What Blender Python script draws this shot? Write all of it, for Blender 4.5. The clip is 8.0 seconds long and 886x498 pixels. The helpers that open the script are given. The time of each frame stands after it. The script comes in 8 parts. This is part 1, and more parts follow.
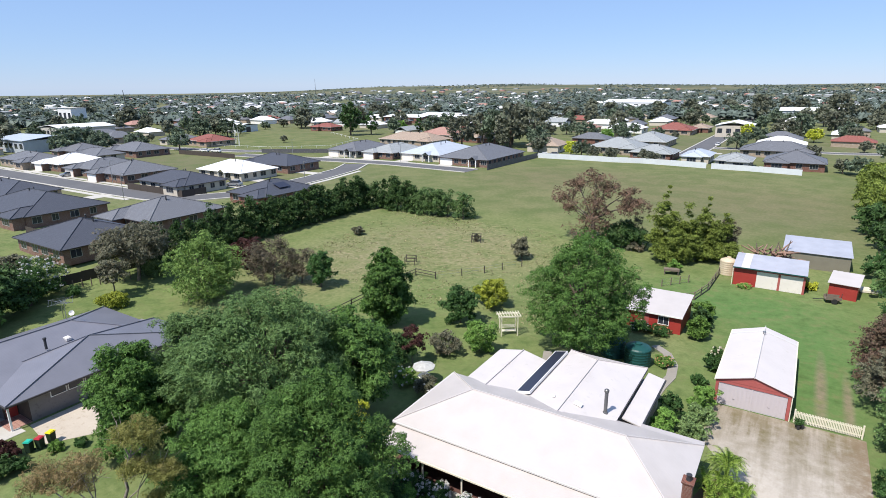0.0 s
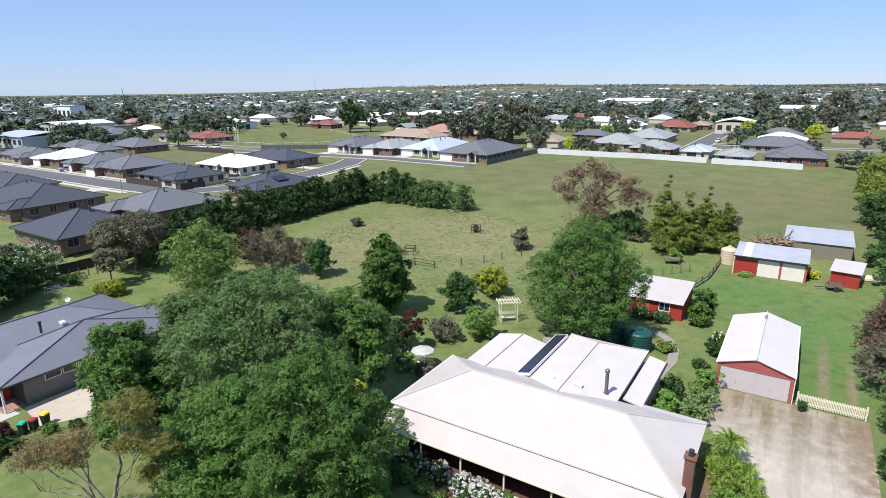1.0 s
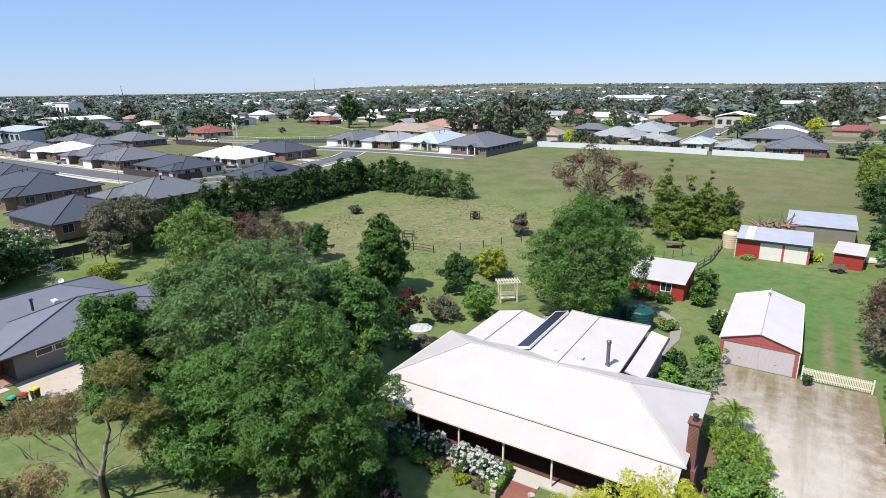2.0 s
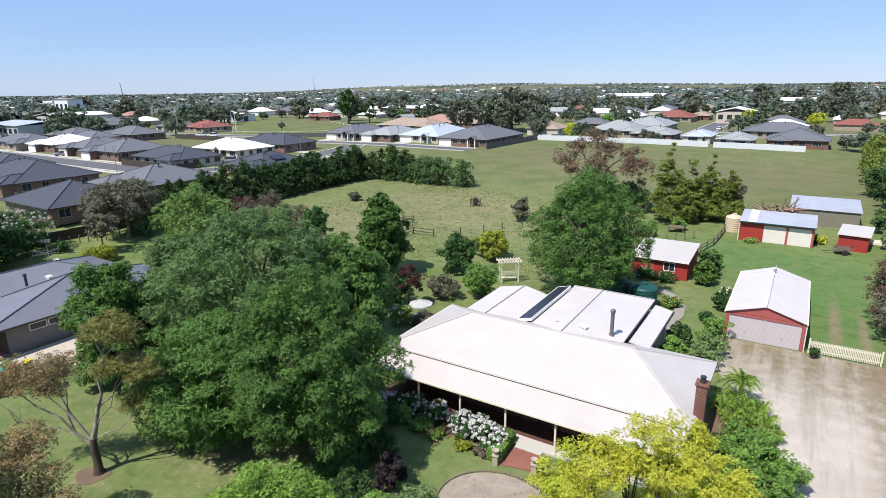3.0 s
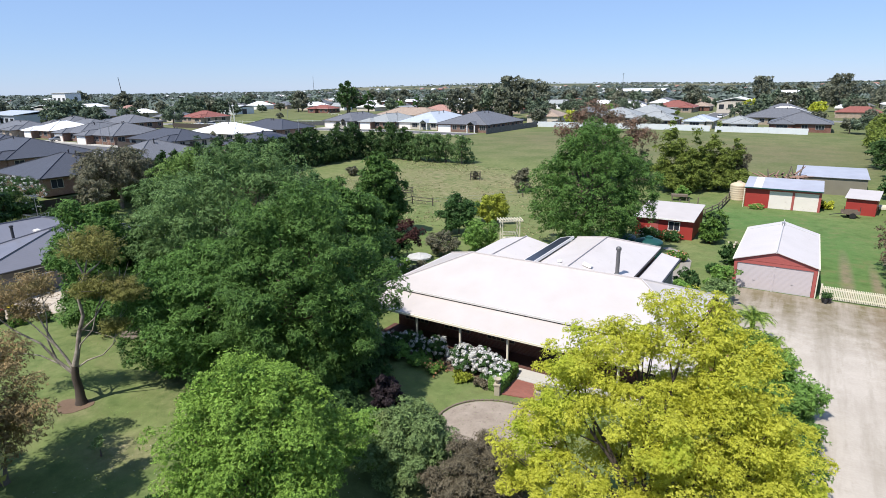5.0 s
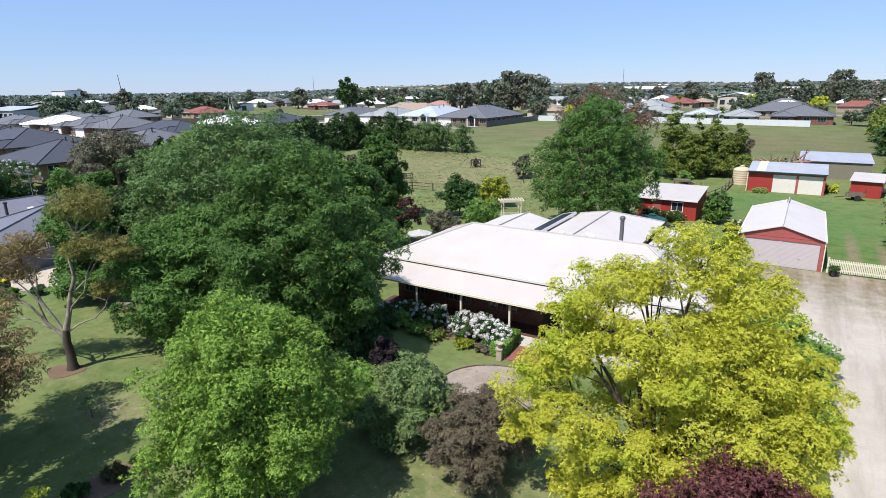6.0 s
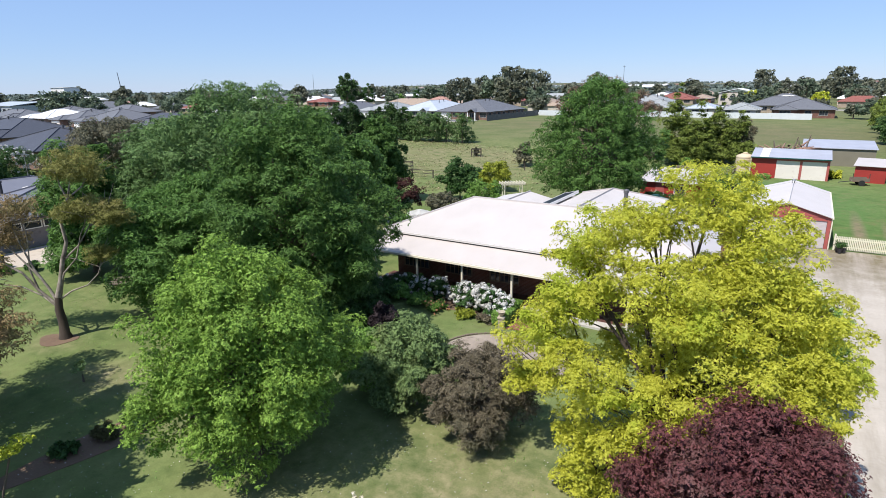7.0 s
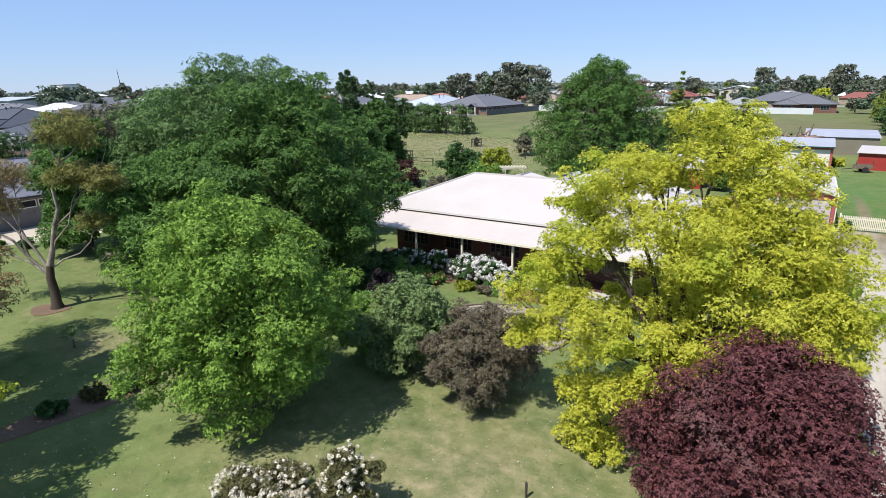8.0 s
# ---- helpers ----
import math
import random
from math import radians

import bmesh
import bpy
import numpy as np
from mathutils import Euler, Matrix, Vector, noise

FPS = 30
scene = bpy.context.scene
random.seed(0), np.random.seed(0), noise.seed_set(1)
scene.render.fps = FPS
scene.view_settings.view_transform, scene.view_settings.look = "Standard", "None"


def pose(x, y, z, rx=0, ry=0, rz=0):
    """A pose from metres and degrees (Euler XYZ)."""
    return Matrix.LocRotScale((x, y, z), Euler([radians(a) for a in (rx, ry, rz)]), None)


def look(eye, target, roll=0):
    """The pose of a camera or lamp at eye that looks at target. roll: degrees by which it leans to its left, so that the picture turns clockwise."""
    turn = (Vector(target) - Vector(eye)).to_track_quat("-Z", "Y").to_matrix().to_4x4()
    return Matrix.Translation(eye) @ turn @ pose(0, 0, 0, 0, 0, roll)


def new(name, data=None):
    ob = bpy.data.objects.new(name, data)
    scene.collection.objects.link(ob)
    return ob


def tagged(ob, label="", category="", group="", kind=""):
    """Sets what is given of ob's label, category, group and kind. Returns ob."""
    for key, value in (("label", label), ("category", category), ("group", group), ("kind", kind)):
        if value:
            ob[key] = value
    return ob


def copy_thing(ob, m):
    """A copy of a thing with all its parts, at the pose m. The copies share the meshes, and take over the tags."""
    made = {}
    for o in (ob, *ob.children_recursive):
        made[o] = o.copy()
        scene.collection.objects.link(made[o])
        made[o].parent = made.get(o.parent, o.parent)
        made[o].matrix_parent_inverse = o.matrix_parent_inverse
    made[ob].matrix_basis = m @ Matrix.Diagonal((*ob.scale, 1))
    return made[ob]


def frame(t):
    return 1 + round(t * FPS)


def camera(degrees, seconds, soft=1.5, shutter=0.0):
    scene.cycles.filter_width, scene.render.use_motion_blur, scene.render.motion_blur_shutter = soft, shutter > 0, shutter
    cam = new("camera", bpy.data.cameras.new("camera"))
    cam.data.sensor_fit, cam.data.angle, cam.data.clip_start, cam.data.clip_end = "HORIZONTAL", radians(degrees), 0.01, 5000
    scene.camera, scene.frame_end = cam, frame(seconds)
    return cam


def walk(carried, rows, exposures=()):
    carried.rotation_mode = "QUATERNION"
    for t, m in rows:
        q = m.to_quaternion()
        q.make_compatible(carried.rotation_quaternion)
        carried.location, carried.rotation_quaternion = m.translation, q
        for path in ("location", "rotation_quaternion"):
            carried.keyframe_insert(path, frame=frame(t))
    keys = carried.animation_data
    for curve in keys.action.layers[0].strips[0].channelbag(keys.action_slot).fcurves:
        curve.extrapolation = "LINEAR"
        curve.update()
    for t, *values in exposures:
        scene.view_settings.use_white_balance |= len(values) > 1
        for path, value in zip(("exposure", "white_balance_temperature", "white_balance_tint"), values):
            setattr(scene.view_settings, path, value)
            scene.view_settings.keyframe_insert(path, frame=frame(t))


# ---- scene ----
cam = camera(75.4, 8.0, soft=0.7)
PATH = [
    (0, (0.615, 0.171, 28.142), (-0.415, 1.794, 27.591), -0.5),
    (0.5, (0.64, 0.243, 27.474), (-0.39, 1.866, 26.923), -0.5),
    (1, (0.642, 0.26, 26.385), (-0.388, 1.884, 25.835), -0.5),
    (1.5, (0.669, 0.413, 25.184), (-0.361, 2.037, 24.633), -0.6),
    (3, (0.473, 0.602, 21.382), (-0.556, 2.227, 20.833), -0.6),
    (3.5, (0.455, 0.65, 20.186), (-0.574, 2.275, 19.637), -0.7),
    (4, (0.426, 0.671, 18.972), (-0.603, 2.296, 18.425), -0.7),
    (4.5, (0.379, 0.729, 17.789), (-0.649, 2.354, 17.241), -0.7),
    (6, (0.219, 0.927, 14.373), (-0.81, 2.552, 13.827), -0.8),
    (6.5, (0.11, 0.932, 13.369), (-0.919, 2.558, 12.823), -0.8),
    (7, (0.076, 1.031, 12.479), (-0.953, 2.656, 11.933), -0.8),
    (7.5, (0.043, 1.096, 11.597), (-0.986, 2.722, 11.052), -0.8),
    (8, (-0.012, 1.143, 10.769), (-1.041, 2.769, 10.223), -0.7),
]
walk(cam, [(t, look(eye, target, roll)) for t, eye, target, roll in PATH])

# ---- light ----
SUN_TO = Vector((-0.235, -0.972, 0.0)).normalized() * math.cos(radians(58)) + Vector((0, 0, math.sin(radians(58))))
world = bpy.data.worlds.new("world")
scene.world = world
world.use_nodes = True
wn = world.node_tree.nodes
sky = wn.new("ShaderNodeTexSky")
sky.sky_type = "NISHITA"
sky.sun_disc = False
sky.sun_elevation = radians(58)
sky.sun_rotation = math.atan2(SUN_TO.x, SUN_TO.y)
sky.altitude = 100
sky.air_density = 1.0
sky.dust_density = 0.0
sky.ozone_density = 6.0
wn["Background"].inputs["Strength"].default_value = 0.098
cool = wn.new("ShaderNodeMix")
cool.data_type, cool.blend_type = "RGBA", "MULTIPLY"
cool.inputs["Factor"].default_value = 1.0
cool.inputs["B"].default_value = (0.86, 0.93, 1.12, 1.0)
world.node_tree.links.new(sky.outputs[0], cool.inputs["A"])
veil = wn.new("ShaderNodeMix")
veil.data_type = "RGBA"
veil.inputs["Factor"].default_value = 0.55
veil.inputs["B"].default_value = (3.4, 4.95, 8.0, 1.0)
world.node_tree.links.new(cool.outputs["Result"], veil.inputs["A"])
world.node_tree.links.new(veil.outputs["Result"], wn["Background"].inputs["Color"])
sun = new("sun", bpy.data.lights.new("sun", "SUN"))
sun.data.energy = 5.0
sun.data.angle = radians(0.5)
sun.data.color = (1.0, 0.945, 0.875)
sun.matrix_basis = look(SUN_TO * 100, (0, 0, 0))
scene.view_settings.exposure = 0.33


# ---- materials ----
def node_mat(name):
    m = bpy.data.materials.new(name)
    m.use_nodes = True
    nt = m.node_tree
    return m, nt.nodes, nt.links, nt.nodes["Principled BSDF"]


def noise_node(n, l, vec, scale, detail=4.0, rough=0.55):
    t = n.new("ShaderNodeTexNoise")
    t.inputs["Scale"].default_value = scale
    t.inputs["Detail"].default_value = detail
    t.inputs["Roughness"].default_value = rough
    l.new(vec, t.inputs["Vector"])
    return t.outputs["Fac"]


def ramp_node(n, l, fac, lo, hi):
    r = n.new("ShaderNodeMapRange")
    r.inputs["From Min"].default_value = lo
    r.inputs["From Max"].default_value = hi
    l.new(fac, r.inputs["Value"])
    return r.outputs["Result"]


def mix_node(n, l, fac, a, b, mode="MIX"):
    m = n.new("ShaderNodeMix")
    m.data_type = "RGBA"
    m.blend_type = mode
    for sock, v in ((m.inputs["Factor"], fac), (m.inputs["A"], a), (m.inputs["B"], b)):
        if isinstance(v, (int, float)):
            sock.default_value = v
        elif isinstance(v, tuple):
            sock.default_value = (*v, 1.0)
        else:
            l.new(v, sock)
    return m.outputs["Result"]


def bump_node(n, l, height, strength, distance, bsdf):
    b = n.new("ShaderNodeBump")
    b.inputs["Strength"].default_value = strength
    b.inputs["Distance"].default_value = distance
    l.new(height, b.inputs["Height"])
    l.new(b.outputs[0], bsdf.inputs["Normal"])


def surface(name, c1, c2, big=0.6, fine=12.0, rough=0.75, metal=0.0, bump=0.3, depth=0.01, stain=None, spec=0.4, vary=0.0):
    """Two colours mottled at a broad and a fine scale, with grain relief."""
    m, n, l, b = node_mat(name)
    co = n.new("ShaderNodeTexCoord").outputs["Object"]
    f1 = ramp_node(n, l, noise_node(n, l, co, big), 0.3, 0.7)
    f2 = noise_node(n, l, co, fine, 3)
    col = mix_node(n, l, f1, c1, c2)
    col = mix_node(n, l, 0.35, col, mix_node(n, l, f2, tuple(0.55 * v for v in c1), tuple(min(1, 1.3 * v) for v in c2)))
    if stain:
        f3 = ramp_node(n, l, noise_node(n, l, co, big * 2.7, 6, 0.7), 0.55, 0.75)
        col = mix_node(n, l, f3, col, stain)
    if vary:
        oi = n.new("ShaderNodeObjectInfo").outputs["Random"]
        hs = n.new("ShaderNodeHueSaturation")
        l.new(ramp_node(n, l, oi, -0.5 / vary, 1 + 0.5 / vary), hs.inputs["Value"])
        r = n.new("ShaderNodeMapRange")
        r.inputs["To Min"].default_value, r.inputs["To Max"].default_value = 1 - vary, 1 + vary
        l.new(oi, r.inputs["Value"])
        l.new(r.outputs[0], hs.inputs["Value"])
        l.new(col, hs.inputs["Color"])
        col = hs.outputs[0]
    l.new(col, b.inputs["Base Color"])
    b.inputs["Roughness"].default_value = rough
    b.inputs["Metallic"].default_value = metal
    b.inputs["Specular IOR Level"].default_value = spec
    bump_node(n, l, f2, bump, depth, b)
    return m


def sheet_metal(name, c1, c2, pitch=0.09, along="x", rough=0.45, spec=0.4, dirt=(0.45, 0.42, 0.38)):
    """Painted ribbed steel: ribs run square to the axis named by along."""
    m, n, l, b = node_mat(name)
    co = n.new("ShaderNodeTexCoord").outputs["Object"]
    w = n.new("ShaderNodeTexWave")
    w.bands_direction = along.upper()
    w.inputs["Scale"].default_value = 0.314 / pitch
    l.new(co, w.inputs["Vector"])
    f = ramp_node(n, l, noise_node(n, l, co, 0.5, 5), 0.3, 0.7)
    g = ramp_node(n, l, noise_node(n, l, co, 1.7, 6, 0.7), 0.58, 0.8)
    col = mix_node(n, l, g, mix_node(n, l, f, c1, c2), dirt)
    l.new(col, b.inputs["Base Color"])
    b.inputs["Roughness"].default_value = rough
    b.inputs["Specular IOR Level"].default_value = spec
    bump_node(n, l, w.outputs["Fac"], 0.22, 0.012, b)
    return m


def tiled(name, c1, c2, width, height, joint, jc, rough=0.8, bump=0.5, axis="XY", offset=0.5):
    """Bricks, pavers or roof tiles laid in courses."""
    m, n, l, b = node_mat(name)
    co = n.new("ShaderNodeTexCoord").outputs["Object"]
    if axis != "XY":
        sep = n.new("ShaderNodeSeparateXYZ")
        l.new(co, sep.inputs[0])
        com = n.new("ShaderNodeCombineXYZ")
        add = n.new("ShaderNodeMath")
        l.new(sep.outputs[0], add.inputs[0])
        l.new(sep.outputs[1], add.inputs[1])
        l.new(add.outputs[0], com.inputs[0])
        l.new(sep.outputs[2], com.inputs[1])
        co = com.outputs[0]
    t = n.new("ShaderNodeTexBrick")
    t.offset = offset
    t.inputs["Scale"].default_value = 1.0
    t.inputs["Brick Width"].default_value = width
    t.inputs["Row Height"].default_value = height
    t.inputs["Mortar Size"].default_value = joint
    t.inputs["Color1"].default_value = (*c1, 1)
    t.inputs["Color2"].default_value = (*c2, 1)
    t.inputs["Mortar"].default_value = (*jc, 1)
    l.new(co, t.inputs["Vector"])
    f = noise_node(n, l, co, 0.9, 5)
    col = mix_node(n, l, ramp_node(n, l, f, 0.35, 0.75), t.outputs["Color"], tuple(0.7 * v for v in c1))
    l.new(col, b.inputs["Base Color"])
    b.inputs["Roughness"].default_value = rough
    bump_node(n, l, t.outputs["Fac"], bump, -0.01, b)
    return m


def leafy(name, c1, c2, c3=None, scale=0.9, through_light=0.29, rough=0.55):
    """Foliage: each leaf differs, and whole sprays differ too."""
    c1, c2, c3 = (tuple(min(0.82, 1.65 * v) for v in c) if c else None for c in (c1, c2, c3))
    m, n, l, b = node_mat(name)
    co = n.new("ShaderNodeTexCoord").outputs["Object"]
    isl = n.new("ShaderNodeNewGeometry").outputs["Random Per Island"]
    f = ramp_node(n, l, noise_node(n, l, co, scale, 3), 0.32, 0.68)
    col = mix_node(n, l, f, c1, c2)
    # Random leaf tones, spread wide to imitate sunlit against shaded leaves.
    col = mix_node(n, l, 0.6, col, mix_node(n, l, isl, tuple(0.4 * v for v in c1), tuple(min(0.85, 1.5 * v) for v in c2)))
    if c3:
        g = ramp_node(n, l, noise_node(n, l, co, scale * 0.55, 4), 0.55, 0.72)
        col = mix_node(n, l, g, col, c3)
    oi = n.new("ShaderNodeObjectInfo").outputs["Random"]
    r = n.new("ShaderNodeMapRange")
    r.inputs["To Min"].default_value, r.inputs["To Max"].default_value = 0.85, 1.15
    l.new(oi, r.inputs["Value"])
    hs = n.new("ShaderNodeHueSaturation")
    l.new(r.outputs[0], hs.inputs["Value"])
    l.new(col, hs.inputs["Color"])
    col = hs.outputs[0]
    l.new(col, b.inputs["Base Color"])
    b.inputs["Roughness"].default_value = rough
    b.inputs["Specular IOR Level"].default_value = 0.14
    tr = n.new("ShaderNodeBsdfTranslucent")
    l.new(col, tr.inputs["Color"])
    mx = n.new("ShaderNodeMixShader")
    mx.inputs[0].default_value = through_light
    l.new(b.outputs[0], mx.inputs[1])
    l.new(tr.outputs[0], mx.inputs[2])
    l.new(mx.outputs[0], n["Material Output"].inputs["Surface"])
    return m


def glass_mat(name, tint):
    m, n, l, b = node_mat(name)
    b.inputs["Base Color"].default_value = (*tint, 1)
    b.inputs["Roughness"].default_value = 0.08
    b.inputs["Specular IOR Level"].default_value = 0.4
    return m


def grass_mat():
    """Mown lawn, paddock grass and dry thin patches, as broad drifts."""
    m, n, l, b = node_mat("grass")
    co = n.new("ShaderNodeTexCoord").outputs["Object"]
    big = noise_node(n, l, co, 0.022, 5, 0.6)
    mid = noise_node(n, l, co, 0.16, 6, 0.62)
    fin = noise_node(n, l, co, 1.6, 6, 0.7)
    tiny = noise_node(n, l, co, 17.0, 5, 0.75)
    lawn = mix_node(n, l, ramp_node(n, l, mid, 0.35, 0.65), (0.098, 0.136, 0.044), (0.150, 0.18, 0.068))
    dry = mix_node(n, l, ramp_node(n, l, fin, 0.35, 0.7), (0.155, 0.15, 0.076), (0.24, 0.208, 0.122))
    # dryness: a drift over the middle paddock and ragged patches elsewhere
    sep = n.new("ShaderNodeSeparateXYZ")
    l.new(co, sep.inputs[0])

    def spot(cx, cy, rx, ry):
        vm = n.new("ShaderNodeVectorMath")
        vm.operation = "SUBTRACT"
        l.new(co, vm.inputs[0])
        vm.inputs[1].default_value = (cx, cy, 0)
        sc = n.new("ShaderNodeVectorMath")
        sc.operation = "MULTIPLY"
        l.new(vm.outputs[0], sc.inputs[0])
        sc.inputs[1].default_value = (1 / rx, 1 / ry, 0)
        ln = n.new("ShaderNodeVectorMath")
        ln.operation = "LENGTH"
        l.new(sc.outputs[0], ln.inputs[0])
        return ramp_node(n, l, ln.outputs["Value"], 1.25, 0.35)

    def add(a, c, op="MAXIMUM"):
        mt = n.new("ShaderNodeMath")
        mt.operation = op
        mt.use_clamp = True
        for k, v in ((0, a), (1, c)):
            if isinstance(v, (int, float)):
                mt.inputs[k].default_value = v
            else:
                l.new(v, mt.inputs[k])
        return mt.outputs[0]

    drift = add(spot(-50, 84, 22, 17), spot(-62, 68, 12, 26))
    drift = add(drift, add(spot(-30, 150, 70, 55), 0.5, "MULTIPLY"))
    drift = add(drift, add(spot(-6.5, 12.0, 8, 7), 0.95, "MULTIPLY"))
    drift = add(drift, add(spot(-19.5, 13.2, 2.6, 2.0), 0.9, "MULTIPLY"))
    drift = add(drift, add(spot(-25.2, 12.6, 2.2, 1.6), 0.9, "MULTIPLY"))
    drift = add(drift, add(spot(-31.4, 13.4, 1.6, 1.2), 0.9, "MULTIPLY"))
    drift = add(drift, add(spot(-27, 19, 5, 3), 0.7, "MULTIPLY"))
    drift = add(drift, add(spot(4.8, 60, 0.6, 9), spot(6.9, 58, 0.5, 7)))
    drift = add(drift, add(spot(-21, 66, 16, 10), 0.35, "MULTIPLY"))
    drift = add(drift, add(add(spot(-200, 100, 130, 70), spot(-230, 360, 260, 140)), add(spot(-20, 280, 80, 72), spot(-330, 170, 90, 60)), "MAXIMUM"))
    ragged = ramp_node(n, l, add(mid, fin, "MULTIPLY"), 0.16, 0.40)
    amount = add(add(drift, add(0.35, ragged, "ADD"), "MULTIPLY"), add(ramp_node(n, l, big, 0.55, 0.8), add(ragged, 0.6, "MULTIPLY"), "MULTIPLY"))
    estate = add(add(spot(-200, 100, 130, 75), spot(-230, 360, 260, 140)), add(spot(-20, 280, 80, 74), spot(-330, 170, 90, 60)))
    dry = mix_node(n, l, add(estate, 0.8, "MULTIPLY"), dry, (0.115, 0.108, 0.078))
    col = mix_node(n, l, amount, lawn, dry)
    lush = add(spot(3, 66, 9, 22), spot(-4, 80, 14, 9))
    col = mix_node(n, l, add(lush, 0.85, "MULTIPLY"), col, (0.078, 0.15, 0.045))
    worn = add(add(spot(-8, 134, 34, 26), spot(-58, 160, 26, 22)), mid, "MULTIPLY")
    col = mix_node(n, l, worn, col, (0.135, 0.118, 0.075))
    track = add(add(spot(4.8, 60, 0.55, 9), spot(6.9, 58, 0.45, 7)), add(fin, 0.35, "ADD"), "MULTIPLY")
    col = mix_node(n, l, track, col, (0.19, 0.155, 0.105))
    patch = noise_node(n, l, co, 0.55, 5, 0.65)
    pasture = ramp_node(n, l, sep.outputs["Y"], 96, 112)
    near = add(1.0, pasture, "SUBTRACT")
    col = mix_node(n, l, add(ramp_node(n, l, patch, 0.5, 0.72), add(0.35, add(near, 0.65, "MULTIPLY"), "ADD"), "MULTIPLY"), col, (0.135, 0.15, 0.062))
    col = mix_node(n, l, add(ramp_node(n, l, patch, 0.48, 0.28), add(0.12, add(near, 0.6, "MULTIPLY"), "ADD"), "MULTIPLY"), col, (0.06, 0.095, 0.03))
    col = mix_node(n, l, add(add(spot(-38, 152, 50, 26), spot(-6, 150, 26, 20)), add(mid, 0.85, "MULTIPLY"), "MULTIPLY"), col, (0.165, 0.14, 0.08))
    col = mix_node(n, l, add(pasture, 0.55, "MULTIPLY"), col, mix_node(n, l, ramp_node(n, l, mid, 0.4, 0.6), (0.088, 0.104, 0.042), (0.125, 0.125, 0.06)))
    ln = n.new("ShaderNodeVectorMath")
    ln.operation = "LENGTH"
    l.new(co, ln.inputs[0])
    far = ramp_node(n, l, ln.outputs["Value"], 350, 1300)
    wide = noise_node(n, l, co, 0.0035, 4, 0.6)
    col = mix_node(n, l, far, col, mix_node(n, l, ramp_node(n, l, wide, 0.4, 0.6), (0.07, 0.085, 0.05), (0.15, 0.14, 0.085)))
    col = mix_node(n, l, 0.7, col, mix_node(n, l, tiny, (0.3, 0.3, 0.3), (1.05, 1.05, 1.05)), "MULTIPLY")
    col = mix_node(n, l, 0.6, col, mix_node(n, l, ramp_node(n, l, fin, 0.3, 0.7), (0.6, 0.6, 0.6), (1.0, 1.0, 1.0)), "MULTIPLY")
    gn = n.new("ShaderNodeVectorMath")
    gn.operation = "SCALE"
    gn.inputs["Scale"].default_value = 1.6
    l.new(col, gn.inputs[0])
    l.new(gn.outputs[0], b.inputs["Base Color"])
    b.inputs["Roughness"].default_value = 0.95
    b.inputs["Specular IOR Level"].default_value = 0.1
    bump_node(n, l, add(fin, tiny, "ADD"), 0.45, 0.05, b)
    return m


GRASS = grass_mat()
ROOF_WHITE = sheet_metal("cream_roof_steel", (0.5, 0.462, 0.443), (0.45, 0.415, 0.397), 0.076, "x")
# Same steel with a lighter colour, lifting slopes that catch less sun.
ROOF_WHITE_Y = sheet_metal("cream_roof_steel_cross", (0.575, 0.535, 0.52), (0.525, 0.488, 0.472), 0.076, "y")
ROOF_VER = sheet_metal("verandah_steel", (0.51, 0.465, 0.44), (0.45, 0.41, 0.385), 0.076, "x", dirt=(0.5, 0.45, 0.38))
ROOF_ZINC = sheet_metal("zinc_roof", (0.40, 0.41, 0.46), (0.33, 0.34, 0.385), 0.076, "x", 0.38, dirt=(0.36, 0.30, 0.27))
RED_STEEL = sheet_metal("red_wall_steel", (0.36, 0.045, 0.035), (0.30, 0.035, 0.03), 0.2, "x", 0.5, dirt=(0.28, 0.09, 0.07))
RED_TRIM = surface("red_trim", (0.40, 0.105, 0.095), (0.35, 0.09, 0.08), 2, 20, 0.5, bump=0.1)
DOOR_GREY = sheet_metal("roller_door_mauve", (0.50, 0.45, 0.46), (0.49, 0.44, 0.45), 0.1, "z", 0.5, dirt=(0.4, 0.36, 0.35))
DOOR_CREAM = sheet_metal("roller_door_cream", (0.74, 0.69, 0.63), (0.70, 0.65, 0.59), 0.1, "z", 0.5, dirt=(0.5, 0.42, 0.36))
CREAM = surface("cream_paint", (0.74, 0.69, 0.56), (0.68, 0.63, 0.50), 1.5, 20, 0.55, bump=0.1)
WHITE = surface("white_paint", (0.80, 0.79, 0.76), (0.74, 0.73, 0.70), 1.5, 20, 0.5, bump=0.1)
GUTTER = surface("gutter_steel", (0.62, 0.60, 0.58), (0.55, 0.53, 0.51), 2, 20, 0.4, bump=0.1)
DARK_GUTTER = surface("dark_gutter", (0.06, 0.055, 0.055), (0.05, 0.045, 0.045), 2, 20, 0.5, bump=0.1)
BRICK_RED = tiled("red_brick", (0.20, 0.075, 0.05), (0.14, 0.05, 0.035), 0.24, 0.086, 0.01, (0.25, 0.2, 0.17), axis="Z")
BRICK_BROWN = tiled("brown_brick", (0.23, 0.12, 0.085), (0.17, 0.085, 0.06), 0.24, 0.086, 0.01, (0.27, 0.23, 0.2), axis="Z")
BRICK_TAN = tiled("tan_brick", (0.38, 0.29, 0.21), (0.32, 0.24, 0.17), 0.24, 0.086, 0.01, (0.42, 0.38, 0.33), axis="Z")
BRICK_GREY = surface("grey_render", (0.23, 0.21, 0.205), (0.19, 0.175, 0.17), 0.8, 14, 0.85, stain=(0.11, 0.10, 0.095))
RENDER_CREAM = surface("cream_render", (0.55, 0.50, 0.42), (0.48, 0.43, 0.36), 0.8, 14, 0.85)
